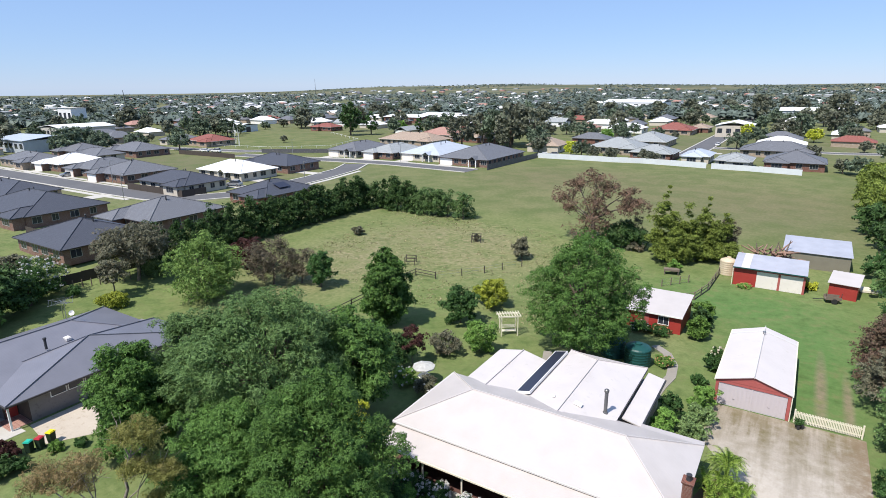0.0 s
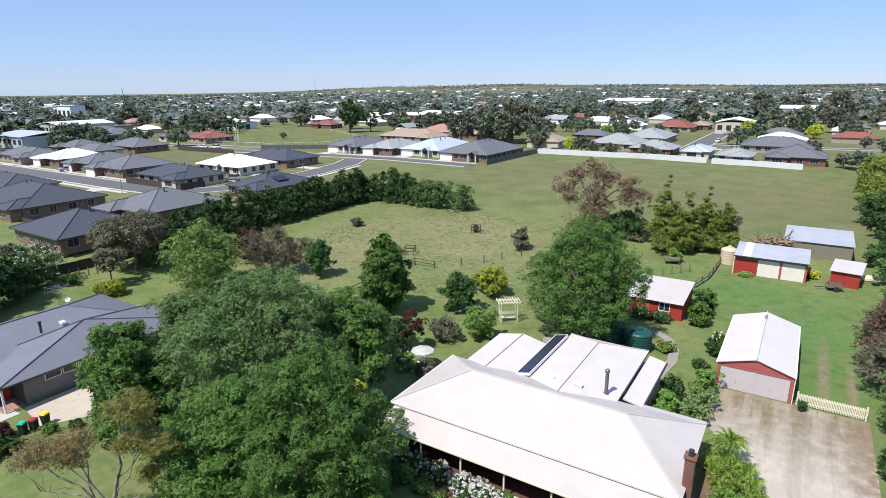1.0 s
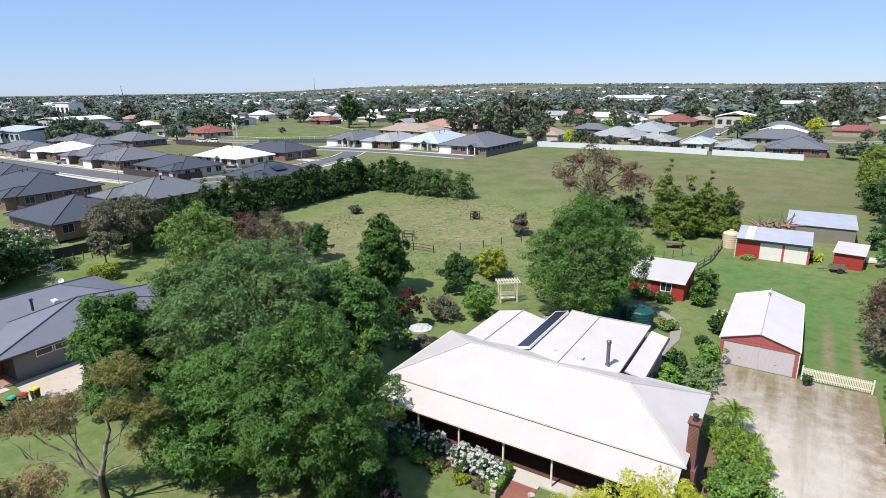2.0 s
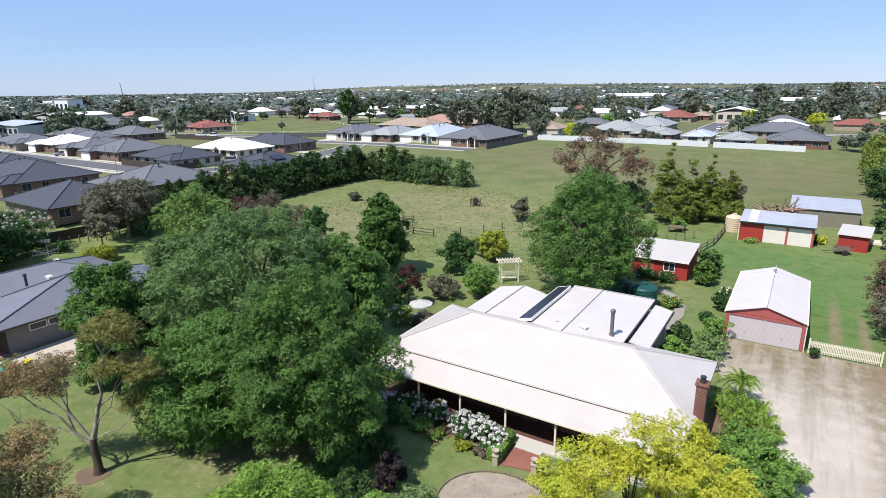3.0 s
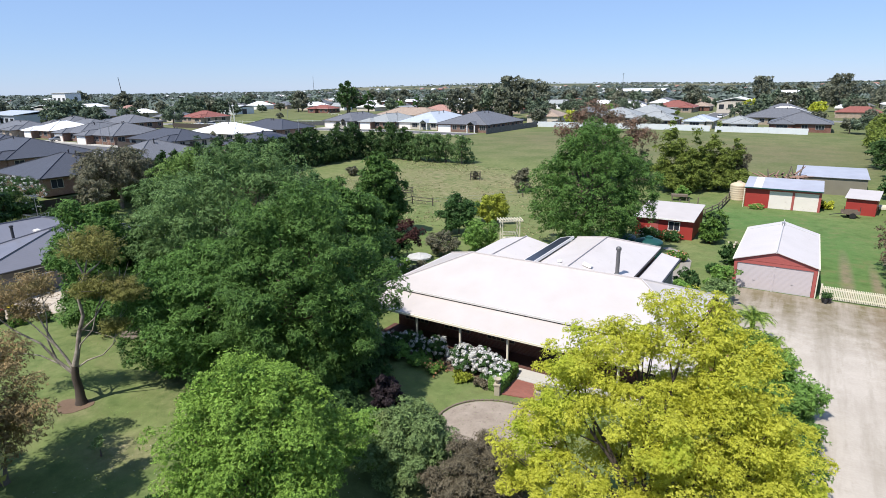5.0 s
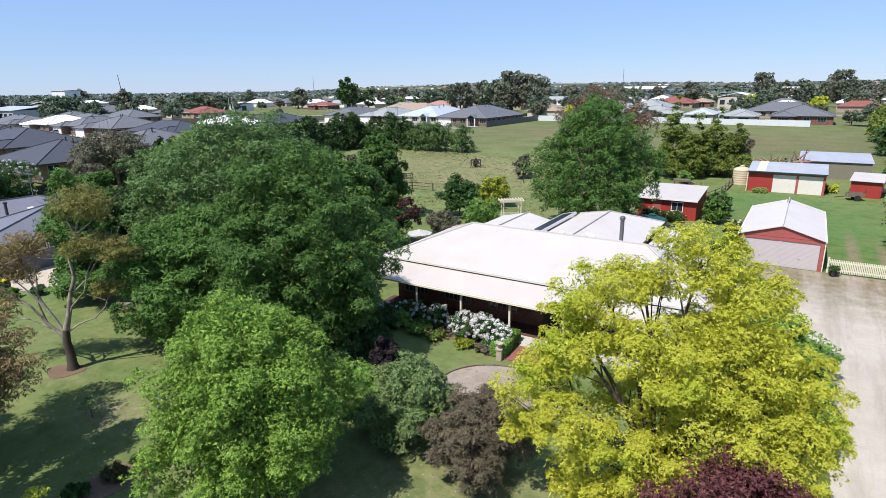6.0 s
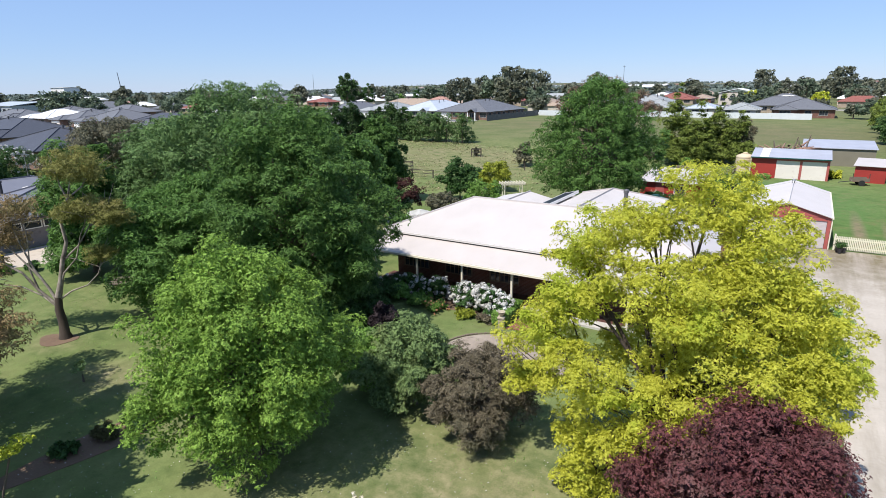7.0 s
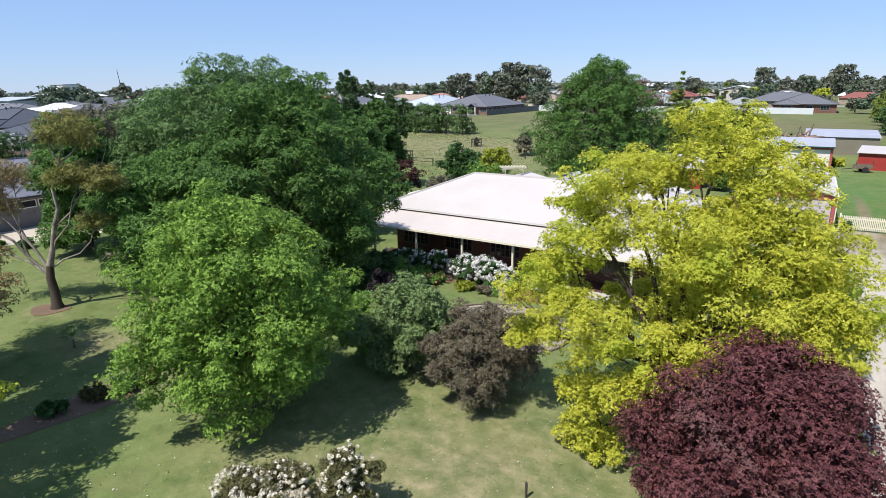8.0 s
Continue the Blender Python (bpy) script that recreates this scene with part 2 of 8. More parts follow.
TILE_SLATE = tiled("slate_roof_tile", (0.075, 0.08, 0.10), (0.055, 0.06, 0.075), 0.33, 0.32, 0.02, (0.02, 0.02, 0.025), 0.55, 0.7)
TILE_GREY = tiled("grey_roof_tile", (0.17, 0.175, 0.19), (0.13, 0.135, 0.15), 0.33, 0.32, 0.02, (0.05, 0.05, 0.06), 0.6, 0.7)
TILE_PALE = tiled("pale_roof_tile", (0.36, 0.38, 0.38), (0.30, 0.32, 0.32), 0.33, 0.32, 0.02, (0.15, 0.15, 0.15), 0.6, 0.6)
TILE_RED = tiled("terracotta_tile", (0.29, 0.10, 0.078), (0.23, 0.08, 0.062), 0.33, 0.32, 0.02, (0.12, 0.03, 0.02), 0.75, 0.6)
TILE_ORANGE = tiled("salmon_tile", (0.43, 0.25, 0.20), (0.36, 0.20, 0.16), 0.33, 0.32, 0.02, (0.2, 0.08, 0.06), 0.75, 0.6)
TILE_TAN = tiled("tan_tile", (0.40, 0.31, 0.24), (0.33, 0.25, 0.19), 0.33, 0.32, 0.02, (0.16, 0.12, 0.09), 0.75, 0.6)
STEEL_SLATE = sheet_metal("slate_roof_steel", (0.175, 0.176, 0.205), (0.15, 0.152, 0.178), 0.2, "x", 0.36, 0.5, dirt=(0.17, 0.17, 0.19))
STEEL_WHITE = sheet_metal("white_roof_steel", (0.80, 0.80, 0.80), (0.72, 0.72, 0.72), 0.2, "x", 0.4)
STEEL_BLUE = sheet_metal("pale_blue_roof_steel", (0.44, 0.48, 0.53), (0.38, 0.42, 0.47), 0.2, "x", 0.4)


def drive_mat():
    """Pale worn concrete, mossy and dirty towards the garage, with rubbed wheel tracks."""
    m, n, l, b = node_mat("drive_concrete")
    co = n.new("ShaderNodeTexCoord").outputs["Object"]
    big, mid, fin = noise_node(n, l, co, 0.22, 6, 0.6), noise_node(n, l, co, 0.9, 6, 0.7), noise_node(n, l, co, 7.0, 4, 0.65)
    sep = n.new("ShaderNodeSeparateXYZ")
    l.new(co, sep.inputs[0])
    fade = ramp_node(n, l, sep.outputs["Y"], 40.5, 50.5)
    sm = n.new("ShaderNodeMath")
    sm.operation = "MULTIPLY_ADD"
    l.new(mid, sm.inputs[0])
    sm.inputs[1].default_value = 1.5
    sm.inputs[2].default_value = -0.85
    ad = n.new("ShaderNodeMath")
    ad.use_clamp = True
    l.new(sm.outputs[0], ad.inputs[0])
    l.new(fade, ad.inputs[1])
    st = n.new("ShaderNodeVectorMath")
    st.operation = "MULTIPLY"
    st.inputs[1].default_value = (1.0, 0.1, 1.0)
    l.new(co, st.inputs[0])
    rub = noise_node(n, l, st.outputs[0], 0.8, 5, 0.65)
    pale = mix_node(n, l, ramp_node(n, l, big, 0.35, 0.65), (0.40, 0.355, 0.30), (0.50, 0.45, 0.39))
    pale = mix_node(n, l, ramp_node(n, l, rub, 0.5, 0.3), pale, (0.34, 0.30, 0.245))
    dirt = mix_node(n, l, ramp_node(n, l, big, 0.4, 0.62), (0.20, 0.165, 0.105), (0.145, 0.118, 0.05))
    dirt = mix_node(n, l, ramp_node(n, l, rub, 0.45, 0.65), dirt, (0.31, 0.265, 0.21))
    col = mix_node(n, l, ad.outputs[0], pale, dirt)
    # brown soil washed over the margin by the fence
    edge = n.new("ShaderNodeMath")
    edge.operation = "MULTIPLY"
    l.new(ramp_node(n, l, sep.outputs["X"], 5.4, 7.9), edge.inputs[0])
    l.new(ramp_node(n, l, mid, 0.35, 0.6), edge.inputs[1])
    col = mix_node(n, l, edge.outputs[0], col, (0.21, 0.15, 0.095))
    col = mix_node(n, l, 0.35, col, mix_node(n, l, fin, (0.4, 0.4, 0.4), (1.1, 1.1, 1.1)), "MULTIPLY")
    l.new(col, b.inputs["Base Color"])
    b.inputs["Roughness"].default_value = 0.92
    bump_node(n, l, fin, 0.4, 0.01, b)
    return m


DRIVE = drive_mat()
CONCRETE_PALE = surface("pale_concrete", (0.50, 0.48, 0.44), (0.43, 0.41, 0.37), 0.3, 8, 0.9)
ASPHALT = surface("asphalt", (0.125, 0.125, 0.13), (0.10, 0.10, 0.105), 0.1, 8, 0.9, stain=(0.085, 0.085, 0.09))
GRAVEL = surface("leaf_strewn_gravel", (0.22, 0.178, 0.142), (0.36, 0.305, 0.25), 1.1, 16, 0.95, bump=0.9, depth=0.03, stain=(0.13, 0.10, 0.075))
PATH = surface("worn_path_concrete", (0.30, 0.275, 0.24), (0.24, 0.22, 0.19), 0.6, 9, 0.92)
FRAME_PALE = surface("pale_window_frame", (0.42, 0.41, 0.39), (0.35, 0.34, 0.32), 1.0, 14, 0.6)
WINDOW_BROWN = surface("dull_brown_window_frame", (0.26, 0.19, 0.14), (0.20, 0.14, 0.10), 1.2, 18, 0.7)
PAVER = surface("crushed_rock", (0.50, 0.44, 0.36), (0.42, 0.36, 0.29), 0.5, 9, 0.95, bump=0.6, depth=0.03, stain=(0.28, 0.22, 0.16))
PAVER_RED = tiled("red_paver", (0.30, 0.11, 0.08), (0.24, 0.085, 0.06), 0.23, 0.115, 0.008, (0.18, 0.11, 0.09))
# Red paving with the verandah roof's shade put into its colour.
PAVER_SHADED = tiled("shaded_red_paver", (0.12, 0.05, 0.038), (0.09, 0.038, 0.03), 0.23, 0.115, 0.008, (0.08, 0.05, 0.042))
SOIL = surface("bare_soil", (0.13, 0.085, 0.055), (0.18, 0.12, 0.08), 0.8, 9, 0.95, bump=0.7, depth=0.03)
BARK = surface("grey_bark", (0.16, 0.12, 0.095), (0.11, 0.085, 0.065), 2, 16, 0.95, bump=0.8, depth=0.03)
BARK_DARK = surface("dark_furrowed_bark", (0.085, 0.065, 0.05), (0.055, 0.042, 0.034), 2, 16, 0.95, bump=0.8, depth=0.03)
BARK_GUM = surface("peeling_gum_bark", (0.52, 0.46, 0.39), (0.06, 0.042, 0.032), 1.9, 9, 0.9, bump=0.6, depth=0.03)
BARK_PALE = surface("pale_gum_bark", (0.3, 0.25, 0.2), (0.075, 0.055, 0.042), 2.6, 14, 0.9, bump=0.6, depth=0.03)
TIMBER = surface("weathered_timber", (0.20, 0.16, 0.12), (0.14, 0.11, 0.085), 2, 18, 0.9, bump=0.5)
TIMBER_DARK = surface("dark_timber", (0.075, 0.06, 0.05), (0.055, 0.045, 0.038), 2, 18, 0.9, bump=0.5)
FENCE_PALE = sheet_metal("pale_fence_steel", (0.62, 0.65, 0.66), (0.56, 0.59, 0.60), 0.2, "x", 0.5)
FENCE_DARK = sheet_metal("charcoal_fence", (0.10, 0.10, 0.105), (0.085, 0.085, 0.09), 0.2, "x", 0.6)
TANK_GREEN = surface("green_tank_plastic", (0.012, 0.075, 0.07), (0.01, 0.06, 0.055), 1, 14, 0.45, bump=0.1)
TANK_CREAM = surface("cream_tank_plastic", (0.60, 0.50, 0.36), (0.54, 0.45, 0.32), 1, 14, 0.5, bump=0.1)
SOLAR = surface("solar_matting", (0.028, 0.03, 0.05), (0.022, 0.024, 0.04), 3, 30, 0.35, bump=0.2)
FLUE = surface("dull_flue_steel", (0.17, 0.17, 0.17), (0.13, 0.13, 0.13), 3, 24, 0.45, 0.5, bump=0.1)
METAL = surface("galvanised_metal", (0.45, 0.45, 0.45), (0.36, 0.36, 0.36), 3, 24, 0.35, 0.8, bump=0.1)
DARK_METAL = surface("dark_metal", (0.06, 0.06, 0.065), (0.045, 0.045, 0.05), 3, 24, 0.5, 0.3, bump=0.1)
RUBBER = surface("rubber", (0.025, 0.025, 0.025), (0.02, 0.02, 0.02), 4, 20, 0.8, bump=0.1)
STONE = surface("pale_stone", (0.42, 0.37, 0.28), (0.34, 0.30, 0.23), 2, 14, 0.9, bump=0.5)
GLASS = glass_mat("window_glass", (0.03, 0.035, 0.045))
PAINT_WHITE = surface("white_car_paint", (0.78, 0.78, 0.78), (0.74, 0.74, 0.74), 2, 30, 0.25, bump=0.02)
PAINT_SILVER = surface("silver_car_paint", (0.45, 0.46, 0.48), (0.42, 0.43, 0.45), 2, 30, 0.25, 0.5, bump=0.02)
BIN_GREEN = surface("green_bin_lid", (0.02, 0.42, 0.30), (0.02, 0.36, 0.26), 3, 20, 0.5, bump=0.05)
BIN_RED = surface("red_bin_lid", (0.42, 0.03, 0.04), (0.36, 0.025, 0.035), 3, 20, 0.5, bump=0.05)
BIN_YELLOW = surface("yellow_bin_lid", (0.75, 0.62, 0.02), (0.68, 0.56, 0.02), 3, 20, 0.5, bump=0.05)
BIN_BODY = surface("dark_green_bin", (0.015, 0.035, 0.02), (0.012, 0.028, 0.016), 3, 20, 0.6, bump=0.05)

L_ASH = leafy("ash_leaves", (0.032, 0.077, 0.018), (0.072, 0.131, 0.031))
L_ASH2 = leafy("claret_ash_leaves", (0.045, 0.090, 0.029), (0.092, 0.147, 0.050))
L_FRONT = leafy("maple_leaves", (0.072, 0.135, 0.023), (0.135, 0.211, 0.038))
L_GOLD = leafy("golden_robinia_leaves", (0.42, 0.435, 0.042), (0.58, 0.55, 0.064), (0.31, 0.375, 0.045), 0.9, 0.5)
L_PURPLE = leafy("purple_plum_leaves", (0.046, 0.02, 0.022), (0.106, 0.038, 0.04), (0.11, 0.064, 0.058))
L_GUM = leafy("gum_leaves", (0.115, 0.135, 0.036), (0.195, 0.185, 0.058), (0.17, 0.13, 0.06))
L_GUMRED = leafy("red_tipped_gum_leaves", (0.12, 0.106, 0.05), (0.20, 0.142, 0.072), (0.13, 0.135, 0.055))
L_GUMGREY = leafy("grey_gum_leaves", (0.07, 0.075, 0.05), (0.12, 0.115, 0.075), (0.12, 0.085, 0.06))
L_CYP = leafy("cypress_foliage", (0.058, 0.09, 0.018), (0.125, 0.155, 0.032), None, 0.8, 0.15)
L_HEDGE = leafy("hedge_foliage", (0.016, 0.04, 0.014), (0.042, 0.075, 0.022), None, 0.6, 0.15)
L_LIGHT = leafy("light_green_leaves", (0.075, 0.15, 0.03), (0.13, 0.22, 0.05))
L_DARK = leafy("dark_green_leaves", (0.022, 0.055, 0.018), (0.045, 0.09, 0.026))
L_FERN = leafy("fern_fronds", (0.165, 0.25, 0.045), (0.25, 0.345, 0.07), None, 1.5, 0.45)
L_RUST = leafy("rusty_gum_leaves", (0.075, 0.056, 0.04), (0.13, 0.082, 0.058), (0.08, 0.08, 0.042))
L_OLIVE = leafy("olive_yellow_leaves", (0.12, 0.15, 0.02), (0.20, 0.22, 0.03), (0.07, 0.11, 0.02))
L_ROSE = leafy("browned_rose_leaves", (0.05, 0.055, 0.024), (0.09, 0.085, 0.035), (0.08, 0.055, 0.03))
L_SHRUB = leafy("grey_green_shrub_leaves", (0.075, 0.118, 0.044), (0.13, 0.185, 0.07), (0.12, 0.135, 0.055))
L_STRAW = leafy("straw_grass", (0.15, 0.135, 0.075), (0.2, 0.175, 0.1))
L_TUSSOCK = leafy("rank_grass", (0.07, 0.095, 0.034), (0.11, 0.125, 0.05))
L_BUSH = leafy("glossy_bush_leaves", (0.052, 0.108, 0.022), (0.1, 0.17, 0.036))
L_PEPPER = leafy("pepper_tree_leaves", (0.072, 0.128, 0.03), (0.122, 0.185, 0.05))
L_LIME = leafy("lime_foliage", (0.26, 0.32, 0.03), (0.40, 0.42, 0.05))
# Blue-grey tint puts distance haze into the leaf colour.
L_FAR = leafy("hazed_distant_foliage", (0.046, 0.062, 0.056), (0.074, 0.092, 0.078), None, 0.02, 0.1)
# Leaf colour darkened to hold the deep shade the bush stands in.
L_SMOKE_SHADED = leafy("shaded_smoke_bush_leaves", (0.018, 0.014, 0.016), (0.032, 0.024, 0.027))
L_TWIG = leafy("brown_twiggy_foliage", (0.066, 0.056, 0.037), (0.113, 0.097, 0.066), (0.072, 0.074, 0.042))
L_MULBERRY = leafy("wine_red_leaves", (0.034, 0.015, 0.014), (0.055, 0.025, 0.021))
# Lighter, flatter greens stand in for haze over the town's trees.
L_SUBURB = leafy("hazed_street_tree_leaves", (0.06, 0.084, 0.058), (0.094, 0.12, 0.076), (0.092, 0.096, 0.066), 0.3, 0.2)
L_SUBURB2 = leafy("grey_street_leaves", (0.07, 0.08, 0.058), (0.105, 0.11, 0.075), (0.105, 0.085, 0.065), 0.3, 0.2)
PETAL = leafy("white_petals", (0.49, 0.475, 0.44), (0.5, 0.49, 0.465), None, 2, 0.25)
PETAL_CREAM = leafy("cream_petals", (0.47, 0.40, 0.24), (0.5, 0.46, 0.35), None, 2, 0.25)
PETAL_PINK = leafy("salmon_petals", (0.50, 0.16, 0.08), (0.60, 0.25, 0.14), None, 2, 0.25)


# ---- building tools ----
def thing(name, x, y, z, rz=0.0, label="", category="", group="", kind=""):
    ob = new(name)
    ob.empty_display_size = 0.3
    ob.matrix_basis = pose(x, y, z, 0, 0, rz)
    return tagged(ob, label, category, group, kind)


def part(name, bm, material, parent=None, label=""):
    me = bpy.data.meshes.new(name)
    bmesh.ops.recalc_face_normals(bm, faces=bm.faces)
    bm.to_mesh(me)
    bm.free()
    me.materials.append(material)
    ob = new(name, me)
    ob.parent = parent
    if label:
        ob["label"] = label
    return ob


def box(bm, x0, x1, y0, y1, z0, z1, m=None):
    pts = [(x, y, z) for z in (z0, z1) for x, y in ((x0, y0), (x1, y0), (x1, y1), (x0, y1))]
    vs = [bm.verts.new(m @ Vector(p) if m else p) for p in pts]
    for f in ((3, 2, 1, 0), (4, 5, 6, 7), (0, 1, 5, 4), (1, 2, 6, 5), (2, 3, 7, 6), (3, 0, 4, 7)):
        bm.faces.new([vs[i] for i in f])
    return vs


def boxes(*rows):
    bm = bmesh.new()
    for r in rows:
        box(bm, *r)
    return bm


def bar(bm, a, b, w, h=None):
    """A square bar from a to b."""
    a, b = Vector(a), Vector(b)
    d = b - a
    q = d.to_track_quat("Z", "X" if abs(d.normalized().z) < 0.9 else "Y").to_matrix().to_4x4()
    h = h or w
    box(bm, -w / 2, w / 2, -h / 2, h / 2, 0, d.length, Matrix.Translation(a) @ q)


def lathe(bm, profile, n=16, m=None):
    rings = []
    for r, z in profile:
        ring = [bm.verts.new((m or Matrix()) @ Vector((r * math.cos(6.2832 * k / n), r * math.sin(6.2832 * k / n), z))) for k in range(n)]
        rings.append(ring)
    for a, b in zip(rings, rings[1:]):
        for k in range(n):
            bm.faces.new((a[k], a[(k + 1) % n], b[(k + 1) % n], b[k]))
    bm.faces.new(rings[0][::-1])
    bm.faces.new(rings[-1])
    return bm


def prism(bm, outline, z0, z1):
    """An upright solid over a plan outline."""
    lo = [bm.verts.new((x, y, z0)) for x, y in outline]
    hi = [bm.verts.new((x, y, z1)) for x, y in outline]
    k = len(outline)
    bm.faces.new(lo[::-1])
    bm.faces.new(hi)
    for i in range(k):
        bm.faces.new((lo[i], lo[(i + 1) % k], hi[(i + 1) % k], hi[i]))
    return bm


def solid(bm, top, down):
    """A slab: the faces of top (a list of corner lists), thickened downwards and closed."""
    index, verts = {}, []
    for f in top:
        for p in f:
            key = tuple(round(v, 4) for v in p)
            if key not in index:
                index[key] = len(verts)
                verts.append(p)
    hi = [bm.verts.new(p) for p in verts]
    lo = [bm.verts.new((p[0], p[1], p[2] - down)) for p in verts]
    edges = {}
    for f in top:
        ids = [index[tuple(round(v, 4) for v in p)] for p in f]
        bm.faces.new([hi[i] for i in ids])
        bm.faces.new([lo[i] for i in ids[::-1]])
        for i, j in zip(ids, ids[1:] + ids[:1]):
            edges[(i, j)] = edges.get((i, j), 0) + 1
    for (i, j) in edges:
        if (j, i) not in edges:
            bm.faces.new((hi[j], hi[i], lo[i], lo[j]))
    return bm


def hip_faces(x0, x1, y0, y1, ze, zr, inset=None):
    """Slopes of a hipped roof; the ridge runs along the longer side."""
    if x1 - x0 >= y1 - y0:
        i = (y1 - y0) / 2 if inset is None else inset
        ym = (y0 + y1) / 2
        a, b = (x0 + i, ym, zr), (x1 - i, ym, zr)
        if x1 - x0 - 2 * i < 0.05:
            b = a
    else:
        i = (x1 - x0) / 2 if inset is None else inset
        xm = (x0 + x1) / 2
        a, b = (xm, y0 + i, zr), (xm, y1 - i, zr)
    p, q, r, s = (x0, y0, ze), (x1, y0, ze), (x1, y1, ze), (x0, y1, ze)
    if a == b:
        return [[p, q, a], [q, r, a], [r, s, a], [s, p, a]]
    if x1 - x0 >= y1 - y0:
        return [[p, q, b, a], [q, r, b], [r, s, a, b], [s, p, a]]
    return [[p, q, a], [q, r, b, a], [r, s, b], [s, p, a, b]]


def gable_faces(x0, x1, y0, y1, ze, zr, ridge="y"):
    if ridge == "y":
        xm = (x0 + x1) / 2
        return [[(x0, y0, ze), (xm, y0, zr), (xm, y1, zr), (x0, y1, ze)], [(xm, y0, zr), (x1, y0, ze), (x1, y1, ze), (xm, y1, zr)]]
    ym = (y0 + y1) / 2
    return [[(x0, y0, ze), (x1, y0, ze), (x1, ym, zr), (x0, ym, zr)], [(x0, ym, zr), (x1, ym, zr), (x1, y1, ze), (x0, y1, ze)]]


def ridge_caps(bm, faces, w=0.16, h=0.05):
    """Caps along the edges that two slopes share, above the eaves."""
    seen = {}
    for f in faces:
        for a, b in zip(f, f[1:] + f[:1]):
            key = tuple(sorted((tuple(a), tuple(b))))
            seen[key] = seen.get(key, 0) + 1
    for (a, b), k in seen.items():
        if k > 1:
            up = Vector((0, 0, 0.02))
            bar(bm, Vector(a) + up, Vector(b) + up, w, h)
    return bm


def window(parent, x0, x1, z0, z1, face, at, bars=2, paint=None, rows=1):
    """A window on a wall of the house: a frame with its pane. face: s, n (along x), e, w (along y); at: the wall's plane."""
    paint = paint or FRAME_PALE
    d = {"s": -1, "n": 1, "e": 1, "w": -1}[face]

    def put(bm, a0, a1, h0, h1, p0, p1):
        lo, hi = sorted((at + d * p0, at + d * p1))
        if face in "sn":
            box(bm, a0, a1, lo, hi, h0, h1)
        else:
            box(bm, lo, hi, a0, a1, h0, h1)

    bm = bmesh.new()
    t = 0.07
    put(bm, x0 - t, x1 + t, z0 - t, z0, -0.02, 0.06)
    put(bm, x0 - t, x1 + t, z1, z1 + t, -0.02, 0.05)
    put(bm, x0 - t, x0, z0, z1, -0.02, 0.05)
    put(bm, x1, x1 + t, z0, z1, -0.02, 0.05)
    fr = part("window", bm, paint, parent)
    bm = bmesh.new()
    put(bm, x0, x1, z0, z1, -0.02, 0.02)
    part("pane", bm, GLASS, fr)
    for k in range(1, bars):
        c = x0 + (x1 - x0) * k / bars
        bm = bmesh.new()
        put(bm, c - 0.025, c + 0.025, z0, z1, -0.02, 0.045)
        part("glazing_bar", bm, paint, fr)
    for k in range(1, rows):
        c = z0 + (z1 - z0) * k / rows
        bm = bmesh.new()
        put(bm, x0, x1, c - 0.015, c + 0.015, -0.02, 0.042)
        part("glazing_bar", bm, paint, fr)
    return fr


def quads(name, v, material, parent=None, label="", n=4):
    """One mesh of loose faces from an array of corners, n to a face."""
    k = len(v) // n
    me = bpy.data.meshes.new(name)
    me.vertices.add(n * k)
    me.vertices.foreach_set("co", np.ascontiguousarray(v, dtype=np.float32).ravel())
    me.loops.add(n * k)
    me.loops.foreach_set("vertex_index", np.arange(n * k, dtype=np.int32))
    me.polygons.add(k)
    me.polygons.foreach_set("loop_start", np.arange(0, n * k, n, dtype=np.int32))
    me.materials.append(material)
    me.update(calc_edges=True)
    ob = new(name, me)
    ob.parent = parent
    if label:
        ob["label"] = label
    return ob


def leaves(name, v, material, parent=None, label=""):
    return quads(name, v, material, parent, label, 3)


def unit(a):
    return a / np.maximum(np.linalg.norm(a, axis=1, keepdims=True), 1e-6)


def leaf_tris(rng, p, n, length, width, droop=0.0):
    """Pointed leaves at points p facing n."""
    k = len(p)
    t = unit(np.cross(n, rng.normal(size=(k, 3))))
    t[:, 2] -= droop
    t = unit(t)
    b = unit(np.cross(n, t))
    s = rng.uniform(0.75, 1.55, (k, 1)) ** 1.3
    skew = rng.uniform(-0.3, 0.1, (k, 1)) * t * s * length
    v = np.stack([p - t * s * length * 0.45, p + b * s * width * 0.75 + skew, p + t * s * length * 0.55 - b * s * width * 0.25], 1)
    return v.reshape(-1, 3)


def spray_points(rng, lobes, clumps, inner=0.6):
    """Centres of sprays of leaves over a crown's lobes, with the way out of the crown."""
    lb = np.array(lobes, float)
    area = (lb[:, 3] * lb[:, 4] + lb[:, 3] * lb[:, 5] + lb[:, 4] * lb[:, 5])
    pick = rng.choice(len(lb), size=int(clumps * 1.5), p=area / area.sum())
    d = unit(rng.normal(size=(len(pick), 3)))
    r = rng.uniform(inner ** 2, 1.08, (len(pick), 1)) ** 0.5
    c = lb[pick, :3] + d * r * lb[pick, 3:]
    keep = np.ones(len(c), bool)
    for q in lb:
        inside = (((c - q[:3]) / q[3:]) ** 2).sum(1) < 0.35
        keep &= ~inside
    c, d = c[keep][:clumps], d[keep][:clumps]
    return c, d


